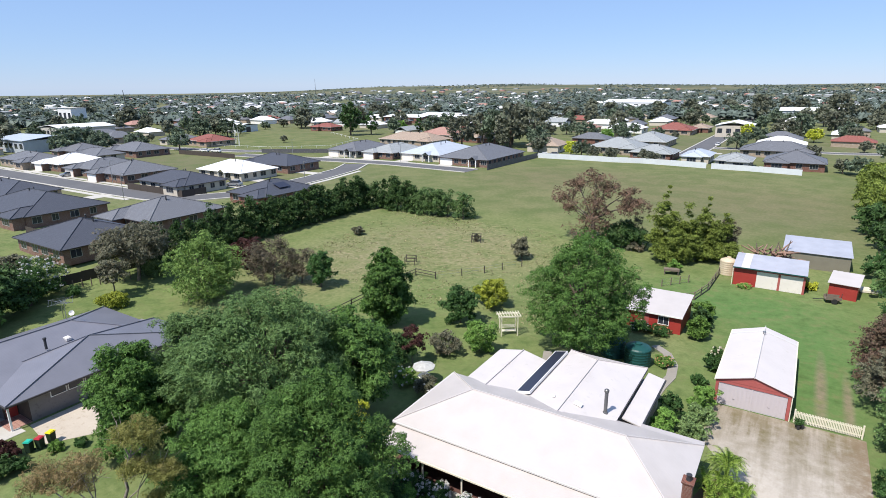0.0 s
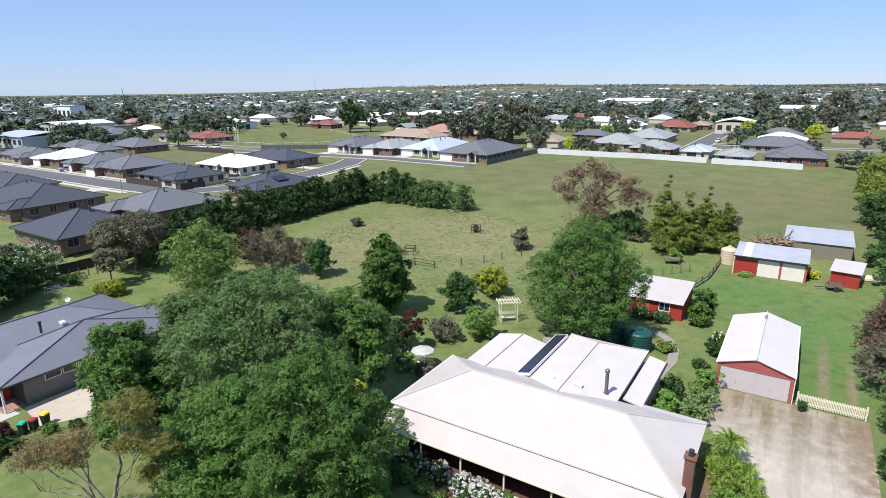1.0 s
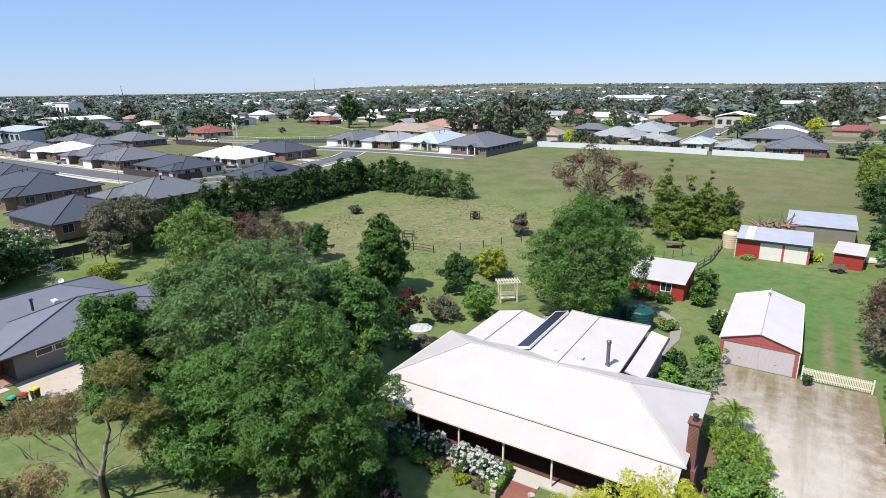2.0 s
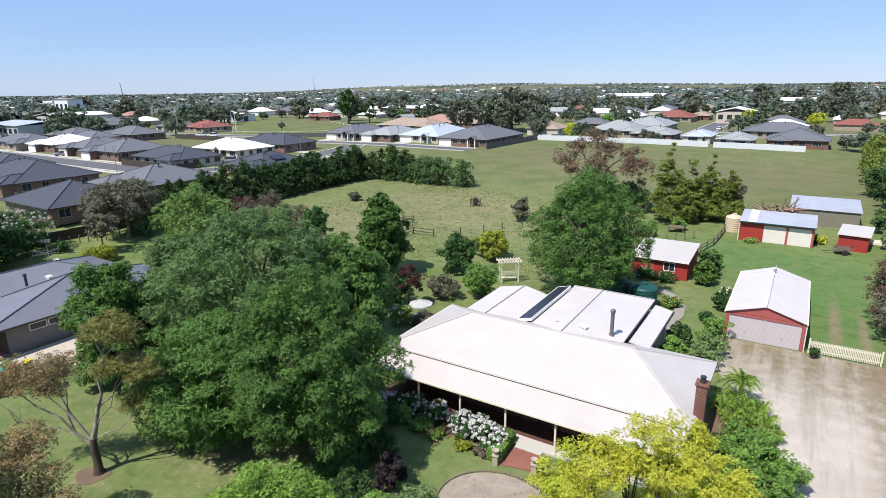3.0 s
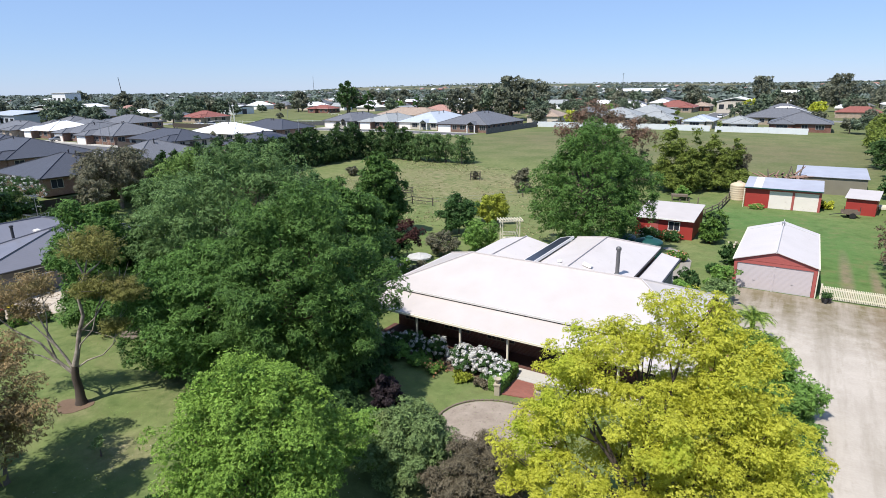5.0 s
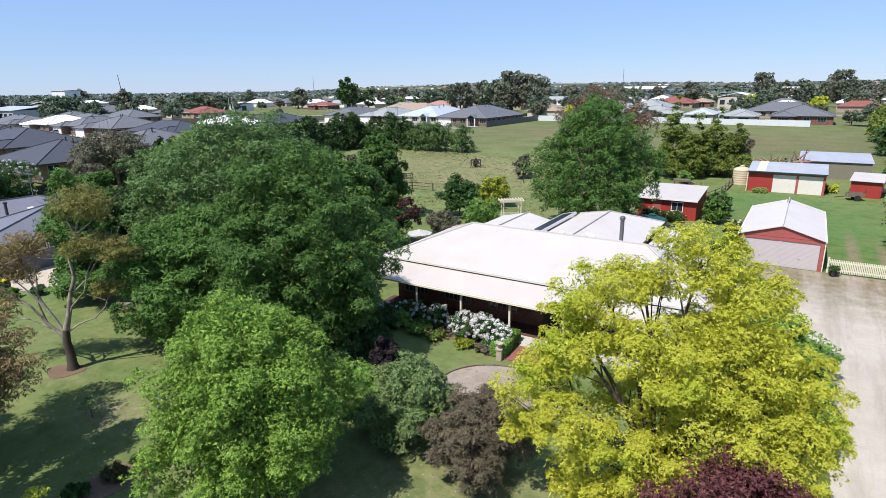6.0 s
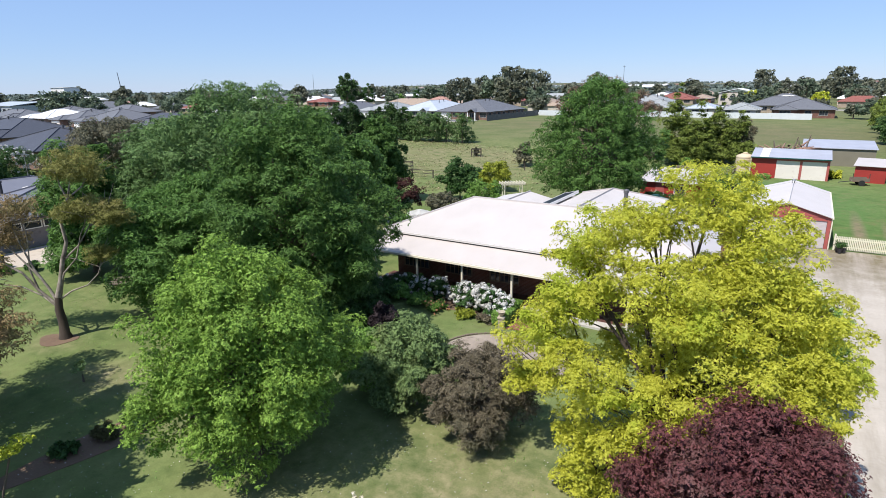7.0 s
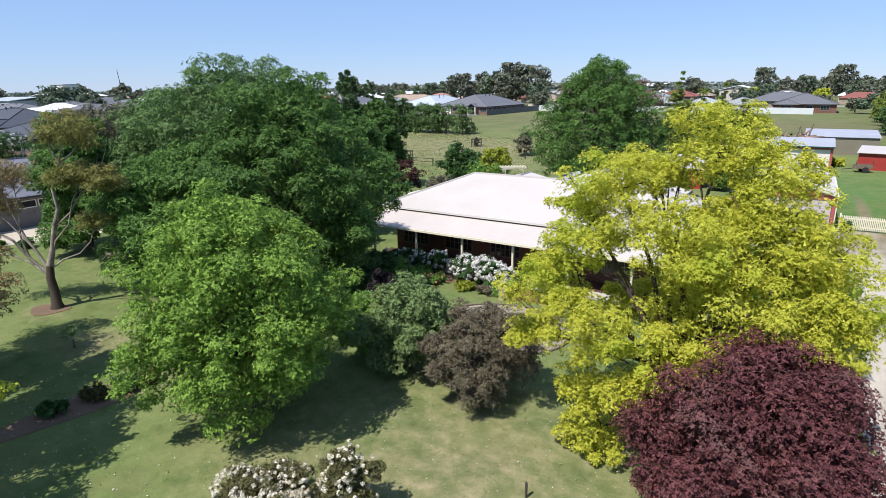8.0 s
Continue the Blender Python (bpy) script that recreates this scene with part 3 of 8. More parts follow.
def rosette_tris(rng, q, axis, count, length, width, droop):
    """Rosettes at points q, each of a few leaves that spread from it and hang."""
    k = len(q)
    ax = np.repeat(axis, count, 0)
    base = np.repeat(q, count, 0)
    t = unit(np.cross(ax, rng.normal(size=ax.shape)))
    t = unit(t + ax * rng.uniform(-0.15, 0.55, (k * count, 1)) - np.array((0, 0, droop)))
    n = unit(ax + rng.normal(size=ax.shape) * 0.3)
    b = unit(np.cross(n, t))
    s = rng.uniform(0.7, 1.35, (k * count, 1))
    v = np.stack([base, base + t * s * length * 0.5 + b * s * width * 0.62, base + t * s * length - b * s * width * 0.3], 1)
    return v.reshape(-1, 3)


def foliage(rng, lobes, clumps, cr, per, length, width, up=0.5, droop=0.15, inner=0.6, floor=0.1, fill=0.14):
    """Rounded puffs of leaf rosettes over a crown's lobes, with gaps between, and sparse leaves inside."""
    lb = np.array(lobes, float)
    total = clumps * per
    c, d = spray_points(rng, lobes, max(7, int(clumps / 3.4)), inner)
    k = len(c)
    size = min(cr * 1.7, 0.62 * float(np.median(lb[:, 3])))
    rad = size * rng.uniform(0.6, 1.4, (k, 1, 1))
    ros = max(4, int(total * (1 - fill) / (k * 6)))
    way = unit(rng.normal(size=(k * ros, 3)) + np.repeat(d, ros, 0) * 0.6 + np.array((0, 0, 0.5)))
    reach = rng.uniform(0.18, 1.0, (k, ros, 1)) ** 0.5
    q = (c[:, None, :] + way.reshape(k, ros, 3) * reach * rad * np.array((1.0, 1.0, 0.7))).reshape(-1, 3)
    axis = unit(way * 0.75 + np.array((0, 0, up * 0.9)) + rng.normal(size=way.shape) * 0.3)
    ok = q[:, 2] > floor
    v = [rosette_tris(rng, q[ok], axis[ok], 6, length * 1.1, width * 1.1, droop)]
    m = int(total * fill)
    pick = rng.integers(0, len(lb), m)
    p = lb[pick, :3] + unit(rng.normal(size=(m, 3))) * rng.uniform(0.2, 0.85, (m, 1)) * lb[pick, 3:]
    p = p[p[:, 2] > floor]
    v.append(leaf_tris(rng, p, unit(rng.normal(size=p.shape) + np.array((0, 0, 0.5))), length * 1.3, width * 1.5, droop))
    return np.concatenate(v), c


def tube_quads(path, radii, n=7):
    path = [Vector(p) for p in path]
    rings = []
    u = Vector((1.0, 0.13, 0.07))
    for i, p in enumerate(path):
        d = (path[min(i + 1, len(path) - 1)] - path[max(i - 1, 0)]).normalized()
        if abs(u.normalized().dot(d)) > 0.97:
            u = Vector((0.1, 1.0, 0.2))
        u = (u - d * u.dot(d)).normalized()
        w = d.cross(u)
        rings.append([p + (u * math.cos(6.2832 * k / n) + w * math.sin(6.2832 * k / n)) * radii[i] for k in range(n)])
    v = []
    for a, b in zip(rings, rings[1:]):
        for k in range(n):
            v += [a[k], a[(k + 1) % n], b[(k + 1) % n], b[k]]
    return v


def weld(v, name, material, parent, label=""):
    ob = quads(name, np.array([tuple(p) for p in v]), material, parent, label)
    bm = bmesh.new()
    bm.from_mesh(ob.data)
    bmesh.ops.remove_doubles(bm, verts=bm.verts, dist=0.002)
    for f in bm.faces:
        f.smooth = True
    bm.to_mesh(ob.data)
    bm.free()
    return ob


def crown_lobes(rng, radius, z0, z1, count, taper=0.0, squat=1.0, core=0.72):
    """Lobes of a crown between two heights: a core and swellings set round it unevenly."""
    h = z1 - z0
    zc = (z0 + z1) / 2
    count = int(count * 1.7)
    out = [(0, 0, zc - 0.08 * h * taper, radius * core * 0.9, radius * core * 0.9, h * 0.38)]
    turn = rng.uniform(0, 6.28)
    for k in range(count):
        u = (k + 0.5) / count
        u = 0.08 + 0.84 * u + rng.uniform(-0.05, 0.05)
        prof = math.sin(math.pi * min(0.97, max(0.06, u)) ** 0.85) ** 0.6 * (1 - taper * u)
        a = turn + k * 2.4 + rng.uniform(-0.4, 0.4)
        rr = radius * prof * rng.uniform(0.52, 0.84)
        lr = radius * (0.24 + 0.11 * prof) * rng.uniform(0.7, 1.25) * (1 - 0.45 * taper * u)
        out.append((rr * math.cos(a), rr * math.sin(a), z0 + lr * 0.6 + (h - lr * 1.3) * u, lr, lr, lr * 0.8 * squat))
    return out


def tree(name, x, y, z, seed, lobes, leaf, bark, trunk_r, clumps, cr, per, length, width, label, category="tree",
         up=0.5, droop=0.15, inner=0.6, fork=0.35, lean=(0.0, 0.0), twigs=2, group="", sides=7):
    """A tree or shrub: trunk, a limb into each lobe with its twigs, and a crown of leaves."""
    rng = np.random.default_rng(seed)
    root = thing(name, x, y, z, 0, label, category, group)
    v, c = foliage(rng, lobes, clumps, cr, per, length, width, up, droop, inner)
    leaves("crown", v, leaf, root)
    top = max(q[2] + q[5] for q in lobes)
    fz = top * fork
    base = Vector((0, 0, -0.1))
    knee = Vector((lean[0] * 0.45 + rng.uniform(-0.06, 0.06) * fz, lean[1] * 0.45 + rng.uniform(-0.06, 0.06) * fz, fz * 0.55))
    fk = Vector((lean[0], lean[1], fz))
    if trunk_r > 0.03:
        weld(tube_quads([base, base + Vector((0, 0, 0.25)), knee, fk], [trunk_r * 1.5, trunk_r * 1.12, trunk_r, trunk_r * 0.82], sides), "trunk", bark, root)
    for q in lobes:
        if trunk_r <= 0.03:
            break
        e = Vector(q[:3])
        mid = fk.lerp(e, 0.5) + Vector(rng.normal(size=3)) * 0.08 * q[3]
        mid.z += 0.05 * (e - fk).length
        lr = trunk_r * 0.5
        if lr < 0.045:
            continue
        limb = weld(tube_quads([fk, mid, e], [lr, lr * 0.62, lr * 0.34], 5), "limb", bark, root)
        near = [Vector(p) for p in c[np.argsort(((c - np.array(q[:3])) ** 2).sum(1))[::9]][:twigs]]
        for end in near:
            s = mid.lerp(e, rng.uniform(0.2, 1.0))
            m = s.lerp(end, 0.5) + Vector(rng.normal(size=3)) * 0.05
            weld(tube_quads([s, m, end], [lr * 0.34, lr * 0.22, lr * 0.08], 4), "twig", bark, limb)
    return root


def gz(x, y):
    """The lie of the land: it rises two metres past the sheds and is level beyond, with low hills far off."""
    d = math.hypot(x, y)
    s = min(1.0, max(0.0, (d - 82) / 40))
    z = 2 * s * s * (3 - 2 * s)
    if d > 1300:
        a = math.degrees(math.atan2(-x, y))
        k = min(1.0, (d - 1300) / 2300)
        ridge = -20 + 38 / (1 + math.exp((a - 43) / 2.6)) / (1 + math.exp((4 - a) / 5)) + 24 * math.exp(-((a + 6) / 9) ** 2)
        ridge += 6 * noise.noise(Vector((x * 0.0011, y * 0.0011, 0.3)))
        z += k * k * (3 - 2 * k) * ridge
    return z


# ---- ground, roads, paths ----
def build_ground():
    radii = [0] + [6 * k for k in range(1, 24)] + [150, 165, 185, 210, 250, 300, 370, 460, 580, 730, 920, 1150, 1400, 1700, 2050, 2450, 2900, 3300, 3700, 4200, 4800]
    n = 144
    verts, faces = [(0, 0, 0)], []
    for r in radii[1:]:
        for k in range(n):
            x, y = r * math.sin(6.2832 * k / n), r * math.cos(6.2832 * k / n)
            verts.append((x, y, gz(x, y)))
    for k in range(n):
        faces.append((0, 1 + (k + 1) % n, 1 + k))
    for i in range(len(radii) - 2):
        a, b = 1 + i * n, 1 + (i + 1) * n
        for k in range(n):
            faces.append((a + k, a + (k + 1) % n, b + (k + 1) % n, b + k))
    me = bpy.data.meshes.new("ground")
    me.from_pydata(verts, [], faces)
    me.materials.append(GRASS)
    for p in me.polygons:
        p.use_smooth = True
    ob = new("ground", me)
    tagged(ob, "mown green lawn and dry paddock grass over flat land", "ground", kind="structure")


build_ground()


def ribbon(name, pts, width, thick, material, label, category="road", kerb=False, z_up=0.02):
    """A road or path along a line, lying on the land; thick above it."""
    bm = bmesh.new()
    line = []
    for (x0, y0), (x1, y1) in zip(pts, pts[1:]):
        k = max(1, int(math.hypot(x1 - x0, y1 - y0) / 6))
        line += [(x0 + (x1 - x0) * i / k, y0 + (y1 - y0) * i / k) for i in range(k)]
    line.append(pts[-1])
    sides = ([], [])
    for i, (x, y) in enumerate(line):
        a, b = line[max(0, i - 1)], line[min(len(line) - 1, i + 1)]
        d = Vector((b[0] - a[0], b[1] - a[1])).normalized()
        for s, side in ((1, 0), (-1, 1)):
            px, py = x - d.y * s * width / 2, y + d.x * s * width / 2
            z = gz(px, py)
            sides[side].append((bm.verts.new((px, py, z + z_up + thick)), bm.verts.new((px, py, z - 0.25))))
    l, r = sides
    for i in range(len(line) - 1):
        bm.faces.new((l[i][0], r[i][0], r[i + 1][0], l[i + 1][0]))
        bm.faces.new((l[i][0], l[i + 1][0], l[i + 1][1], l[i][1]))
        bm.faces.new((r[i][0], r[i][1], r[i + 1][1], r[i + 1][0]))
    ob = part(name, bm, material)
    tagged(ob, label, category, kind="structure")
    if kerb:
        for s in (1, -1):
            bm = bmesh.new()
            prev = None
            for i, (x, y) in enumerate(line):
                a, b = line[max(0, i - 1)], line[min(len(line) - 1, i + 1)]
                d = Vector((b[0] - a[0], b[1] - a[1])).normalized()
                row = []
                for o in (0.0, 0.55):
                    px, py = x - d.y * s * (width / 2 + o), y + d.x * s * (width / 2 + o)
                    z = gz(px, py)
                    row += [bm.verts.new((px, py, z + 0.17)), bm.verts.new((px, py, z - 0.2))]
                if prev:
                    bm.faces.new((prev[0], row[0], row[2], prev[2]))
                    bm.faces.new((prev[1], row[1], row[0], prev[0]))
                    bm.faces.new((prev[2], row[2], row[3], prev[3]))
                prev = row
            k = part("kerb", bm, CONCRETE_PALE)
            tagged(k, "pale concrete kerb along the road", "kerb", kind="structure")
    return ob


ribbon("road", [(-420, 80), (-150, 80), (-134, 80.5), (-125, 84), (-120, 92), (-119, 104), (-121, 122), (-125, 140), (-131, 152)], 7.5, 0.02, ASPHALT, "grey asphalt estate road with pale kerbs", kerb=True)
ribbon("road", [(-190, 150), (-160, 154), (-140, 157), (-120, 159), (-88, 157)], 7.0, 0.035, ASPHALT, "grey asphalt court ending at a paddock", kerb=True)
ribbon("road", [(-37, 226), (-37, 330), (-38, 520), (-40, 760)], 8.0, 0.02, ASPHALT, "straight grey asphalt street between houses", kerb=True)
ribbon("road", [(-330, 150), (-262, 148), (-200, 160), (-160, 186)], 6.5, 0.03, ASPHALT, "grey asphalt side road beside an oval", kerb=True)
ribbon("road", [(30, 268), (12, 262), (-33, 262)], 6.0, 0.03, ASPHALT, "grey asphalt cross street", kerb=True)

# the concrete yard and drive
bm = bmesh.new()
prism(bm, [(-3.7, 52.5), (-3.5, 46), (-1.2, 42.5), (1.2, 38), (2.2, 32), (2.6, 24), (2.6, -25), (8.4, -25), (8.2, 24), (7.9, 40), (7.9, 52.5)], -0.2, 0.03)
tagged(part("driveway", bm, DRIVE), "pale worn concrete driveway, mossy by the garage", "driveway", kind="structure")
ribbon("garden_path", [(-10.8, 62), (-9.2, 60.6), (-8.1, 58.2), (-7.8, 55.5), (-8.2, 53), (-8.4, 50.5)], 0.95, 0.04, PATH, "curved pale concrete garden path", "path")
ribbon("garden_path", [(-20.5, 46.9), (-19.8, 49.5), (-19.6, 52), (-20.4, 54.5)], 0.9, 0.04, PATH, "narrow pale garden path behind the house", "path")
bm = bmesh.new()
prism(bm, [(-10.9 + 3.1 * math.cos(a * 0.2618), 23.3 + 2.7 * math.sin(a * 0.2618)) for a in range(24)], -0.1, 0.025)
tagged(part("gravel_circle", bm, GRAVEL), "round bed of leaf-strewn gravel before the steps", "gravel", kind="structure")
edge = thing("bed_edging", -10.9, 23.3, 0, 0, "low ring of rough edging stones round gravel", "edging")
for a in range(76):
    t = a * 6.2832 / 76
    if -1.1 < t - 4.7 < 1.1:
        continue
    rr = random.uniform(0.85, 1.2)
    m = pose(3.2 * math.cos(t), 2.8 * math.sin(t), 0.0, 0, 0, math.degrees(t) + random.uniform(-15, 15))
    bm = bmesh.new()
    box(bm, -0.05 * rr, 0.05 * rr, -0.11, 0.11, -0.05, 0.08 * rr, m)
    bmesh.ops.bevel(bm, geom=bm.edges[:], offset=0.02, segments=1, affect="EDGES")
    part("stone", bm, TIMBER, edge)
bm = bmesh.new()
prism(bm, [(-12.3, 26.6), (-10.4, 27.0), (-10.6, 29.3), (-12.1, 29.3)], -0.1, 0.06)
tagged(part("front_path", bm, PAVER_RED), "red brick paved path to the verandah", "path", kind="structure")
bm = bmesh.new()
prism(bm, [(-53.2, 17.8), (-49.0, 17.2), (-46.2, 21.5), (-45.9, 27), (-53.2, 27)], -0.1, 0.03)
tagged(part("crushed_rock_yard", bm, PAVER), "pale crushed rock yard beside a dark house", "yard", kind="structure")
bm = bmesh.new()
prism(bm, [(-60, 11), (-52.5, 12.2), (-52.5, 17.2), (-60, 16.8)], -0.1, 0.035)
tagged(part("concrete_apron", bm, CONCRETE_PALE), "pale grey concrete apron by the porch", "paving", kind="structure")


def soil_bed(x, y, rx, ry, rot=0.0, material=None, label="bare brown soil garden bed"):
    bm = bmesh.new()
    pts = []
    for k in range(18):
        a = k * 0.349
        r = 1 + 0.12 * math.sin(3 * a + x)
        px, py = rx * r * math.cos(a), ry * r * math.sin(a)
        c, s = math.cos(radians(rot)), math.sin(radians(rot))
        pts.append((x + c * px - s * py, y + s * px + c * py))
    prism(bm, pts, -0.15, 0.02)
    tagged(part("soil_bed", bm, material or SOIL), label, "garden bed", kind="structure")


soil_bed(-17.5, 28.3, 5.6, 0.9, 0)
soil_bed(-0.6, 34, 2.3, 9, 0)
soil_bed(-84.6, 40.8, 1.6, 3.6, -25, PAVER, "straw-covered garden bed by a fence")
soil_bed(4.4, 91.0, 2.0, 3.2, 0, label="bare brown soil between two sheds")
soil_bed(-31.8, 13.55, 1.0, 0.75, 20, label="ring of bark litter round a gum tree")
soil_bed(-20.7, 9.2, 2.9, 0.8, 82, label="dark mulched garden bed on the lawn")


# ---- the homestead ----
def homestead():
    h = thing("homestead", 0, 0, 0, 0, "single-storey brick homestead with a cream steel roof", "house")
    part("wall", boxes((-22.9, -3.4, 31.5, 39.4, 0, 3.1)), BRICK_RED, h)
    part("wall", boxes((-21.8, -17.7, 39.4, 46.2, 0, 2.95)), BRICK_RED, h)
    part("wall", boxes((-15.7, -9.2, 39.4, 49.0, 0, 3.2)), BRICK_RED, h)
    part("wall", boxes((-9.2, -7.7, 41.2, 49.2, 0, 2.4)), RENDER_CREAM, h)
    main = hip_faces(-23.6, -2.7, 31.0, 40.0, 3.2, 5.0)
    rf = part("roof", solid(bmesh.new(), main, 0.14), ROOF_WHITE, h)
    part("ridge_cap", ridge_caps(bmesh.new(), main), ROOF_WHITE_Y, rf)
    w1 = gable_faces(-22.3, -17.3, 38.6, 46.7, 3.05, 3.6, "y")
    rf = part("roof", solid(bmesh.new(), w1, 0.12), ROOF_WHITE_Y, h)
    part("ridge_cap", ridge_caps(bmesh.new(), w1), ROOF_WHITE, rf)
    bm = bmesh.new()
    solid(bm, [[(-21.8, 46.25, 2.9), (-17.7, 46.25, 2.9), (-19.8, 46.25, 3.5)]], 0.02)
    part("gable", bm, CREAM, h)
    zr, ze = 4.4, 3.35
    a, b = (-12.65, 36.2, zr), (-12.65, 46.7, zr)
    w2 = [[(-16.1, 38.2, ze), a, b, (-16.1, 49.5, ze)], [a, (-8.9, 38.2, ze), (-8.9, 49.5, ze), b], [(-8.9, 49.5, ze), (-16.1, 49.5, ze), b]]
    rf = part("roof", solid(bmesh.new(), w2, 0.12), ROOF_WHITE_Y, h)
    part("ridge_cap", ridge_caps(bmesh.new(), w2), ROOF_WHITE, rf)
    lean = [[(-8.82, 41.0, 2.92), (-7.35, 41.0, 2.6), (-7.35, 49.6, 2.6), (-8.82, 49.6, 2.92)]]
    part("lean_to_roof", solid(bmesh.new(), lean, 0.1), ROOF_WHITE_Y, h)
    back = [[(-7.3, 40.02, 3.0), (-2.8, 40.02, 3.0), (-2.8, 41.3, 2.72), (-7.3, 41.3, 2.72)]]
    part("rear_verandah_roof", solid(bmesh.new(), back, 0.1), ROOF_WHITE, h)
    for x in (-6.9, -3.1):
        part("post", boxes((x - 0.05, x + 0.05, 41.1, 41.2, 0, 2.62)), CREAM, h)
    # front verandah
    ver = [[(-23.3, 28.95, 2.42), (-2.9, 28.95, 2.42), (-2.9, 30.98, 2.98), (-23.3, 30.98, 2.98)]]
    part("verandah_roof", solid(bmesh.new(), ver, 0.06), ROOF_VER, h)
    part("fascia", boxes((-23.4, -2.8, 31.02, 31.1, 2.86, 3.06)), DARK_GUTTER, h, "dark band under the main eave")
    part("gutter", boxes((-23.3, -2.9, 28.85, 28.97, 2.28, 2.4)), CREAM, h)
    part("gutter", boxes((-23.65, -2.65, 30.9, 31.0, 3.07, 3.19)), GUTTER, h)
    part("gutter", boxes((-23.72, -23.6, 31.0, 40.0, 3.07, 3.19)), GUTTER, h)
    part("gutter", boxes((-8.98, -8.86, 41.0, 49.5, 3.2, 3.33)), DARK_METAL, h, "dark gutter above the lean-to")
    part("gutter", boxes((-7.33, -7.22, 41.0, 49.6, 2.46, 2.58)), DARK_METAL, h)
    part("beam", boxes((-23.2, -3.0, 29.15, 29.25, 2.2, 2.3)), CREAM, h)
    for k in range(7):
        x = -23.0 + 3.28 * k
        part("post", boxes((x - 0.055, x + 0.055, 29.15, 29.26, 0.12, 2.2)), CREAM, h)
    # Floor split in two: pale where sunlit, darkened paving for the shaded inside.
    part("verandah_edge", boxes((-23.3, -2.9, 28.9, 29.8, -0.1, 0.12)), CONCRETE_PALE, h, "pale concrete edge of the verandah")
    part("verandah_floor", boxes((-23.3, -2.9, 29.8, 31.5, -0.1, 0.118)), PAVER_SHADED, h, "red paved verandah floor, colour darkened for roof shade")
    for k in range(6):
        c = -21.3 + 3.28 * k
        if k == 3:
            d = part("door", boxes((c - 0.5, c + 0.5, 31.44, 31.52, 0.12, 2.2)), TIMBER_DARK, h)
            part("handle", boxes((c + 0.36, c + 0.42, 31.38, 31.44, 1.0, 1.12)), METAL, d)
            continue
        window(h, c - 0.95, c + 0.95, 0.75, 2.05, "s", 31.5, 6, WINDOW_BROWN, 3)
    for y in (33.2, 37.0):
        window(h, y - 0.8, y + 0.8, 0.9, 2.1, "w", -22.9, 3)
    window(h, 36.2, 37.8, 0.9, 2.1, "e", -3.4, 3)
    window(h, 43.5, 45.0, 1.0, 2.1, "e", -7.7, 2)
    # chimney on the end wall
    ch = bmesh.new()
    box(ch, -3.4, -2.3, 32.0, 33.2, 0, 2.3)
    box(ch, -2.96, -2.4, 32.3, 32.95, 2.3, 5.1)
    box(ch, -3.0, -2.36, 32.26, 32.99, 5.1, 5.18)
    box(ch, -3.04, -2.32, 32.22, 33.03, 5.18, 5.26)
    chimney = part("chimney", ch, BRICK_RED, h, "tall red brick chimney with a pot")
    part("pot", lathe(bmesh.new(), [(0.17, 5.24), (0.15, 5.36), (0.13, 5.52), (0.17, 5.55), (0.17, 5.62), (0.1, 5.63)], 12, Matrix.Translation((-2.68, 32.62, 0.02))), DARK_METAL, chimney)
    # flue on the rear wing
    fm = Matrix.Translation((-9.85, 39.9, 0))
    fl = part("flue", lathe(bmesh.new(), [(0.14, 3.4), (0.14, 5.4), (0.19, 5.42), (0.19, 5.58), (0.1, 5.66)], 14, fm), FLUE, h, "tall steel heater flue")
    part("flashing", lathe(bmesh.new(), [(0.22, 3.5), (0.2, 3.66), (0.15, 3.76)], 14, fm), FLUE, fl)
    t = math.atan2(zr - ze, 3.7)
    m = Matrix.Translation((-12.0, 39.0, 4.33)) @ pose(0, 0, 0, 0, math.degrees(t), 0)
    bm = bmesh.new()
    box(bm, -0.05, 0.6, -0.2, 0.2, -0.05, 0.09, m)
    part("roof_vent", bm, WHITE, h)
    part("roof_vent", lathe(bmesh.new(), [(0.14, 3.9), (0.14, 4.12), (0.2, 4.14), (0.16, 4.25), (0.02, 4.3)], 12, Matrix.Translation((-13.9, 39.3, 0))), WHITE, h)
    # black solar matting on a long raised frame
    bm = bmesh.new()
    m = Matrix.Translation((-16.65, 44.0, 3.5)) @ pose(0, 0, 0, 0, -14, 0)
    box(bm, -0.56, 0.56, -4.34, 4.34, 0.0, 0.06, m)
    sp = part("solar_strip", bm, SOLAR, h, "long black solar heating strip")
    bm = bmesh.new()
    for x in (-0.6, 0.6):
        box(bm, x - 0.035, x + 0.035, -4.4, 4.4, -0.14, 0.08, m)
    for y in (-4.37, 4.37):
        box(bm, -0.56, 0.56, y - 0.03, y + 0.03, -0.14, 0.08, m)
    part("rim", bm, WHITE, sp)
    part("box_gutter", boxes((-17.3, -16.1, 39.5, 49.2, 2.9, 3.1)), ROOF_WHITE, h)
    part("wall", boxes((-17.7, -15.7, 39.4, 48.6, 0, 2.9)), BRICK_RED, h)
    return h


homestead()


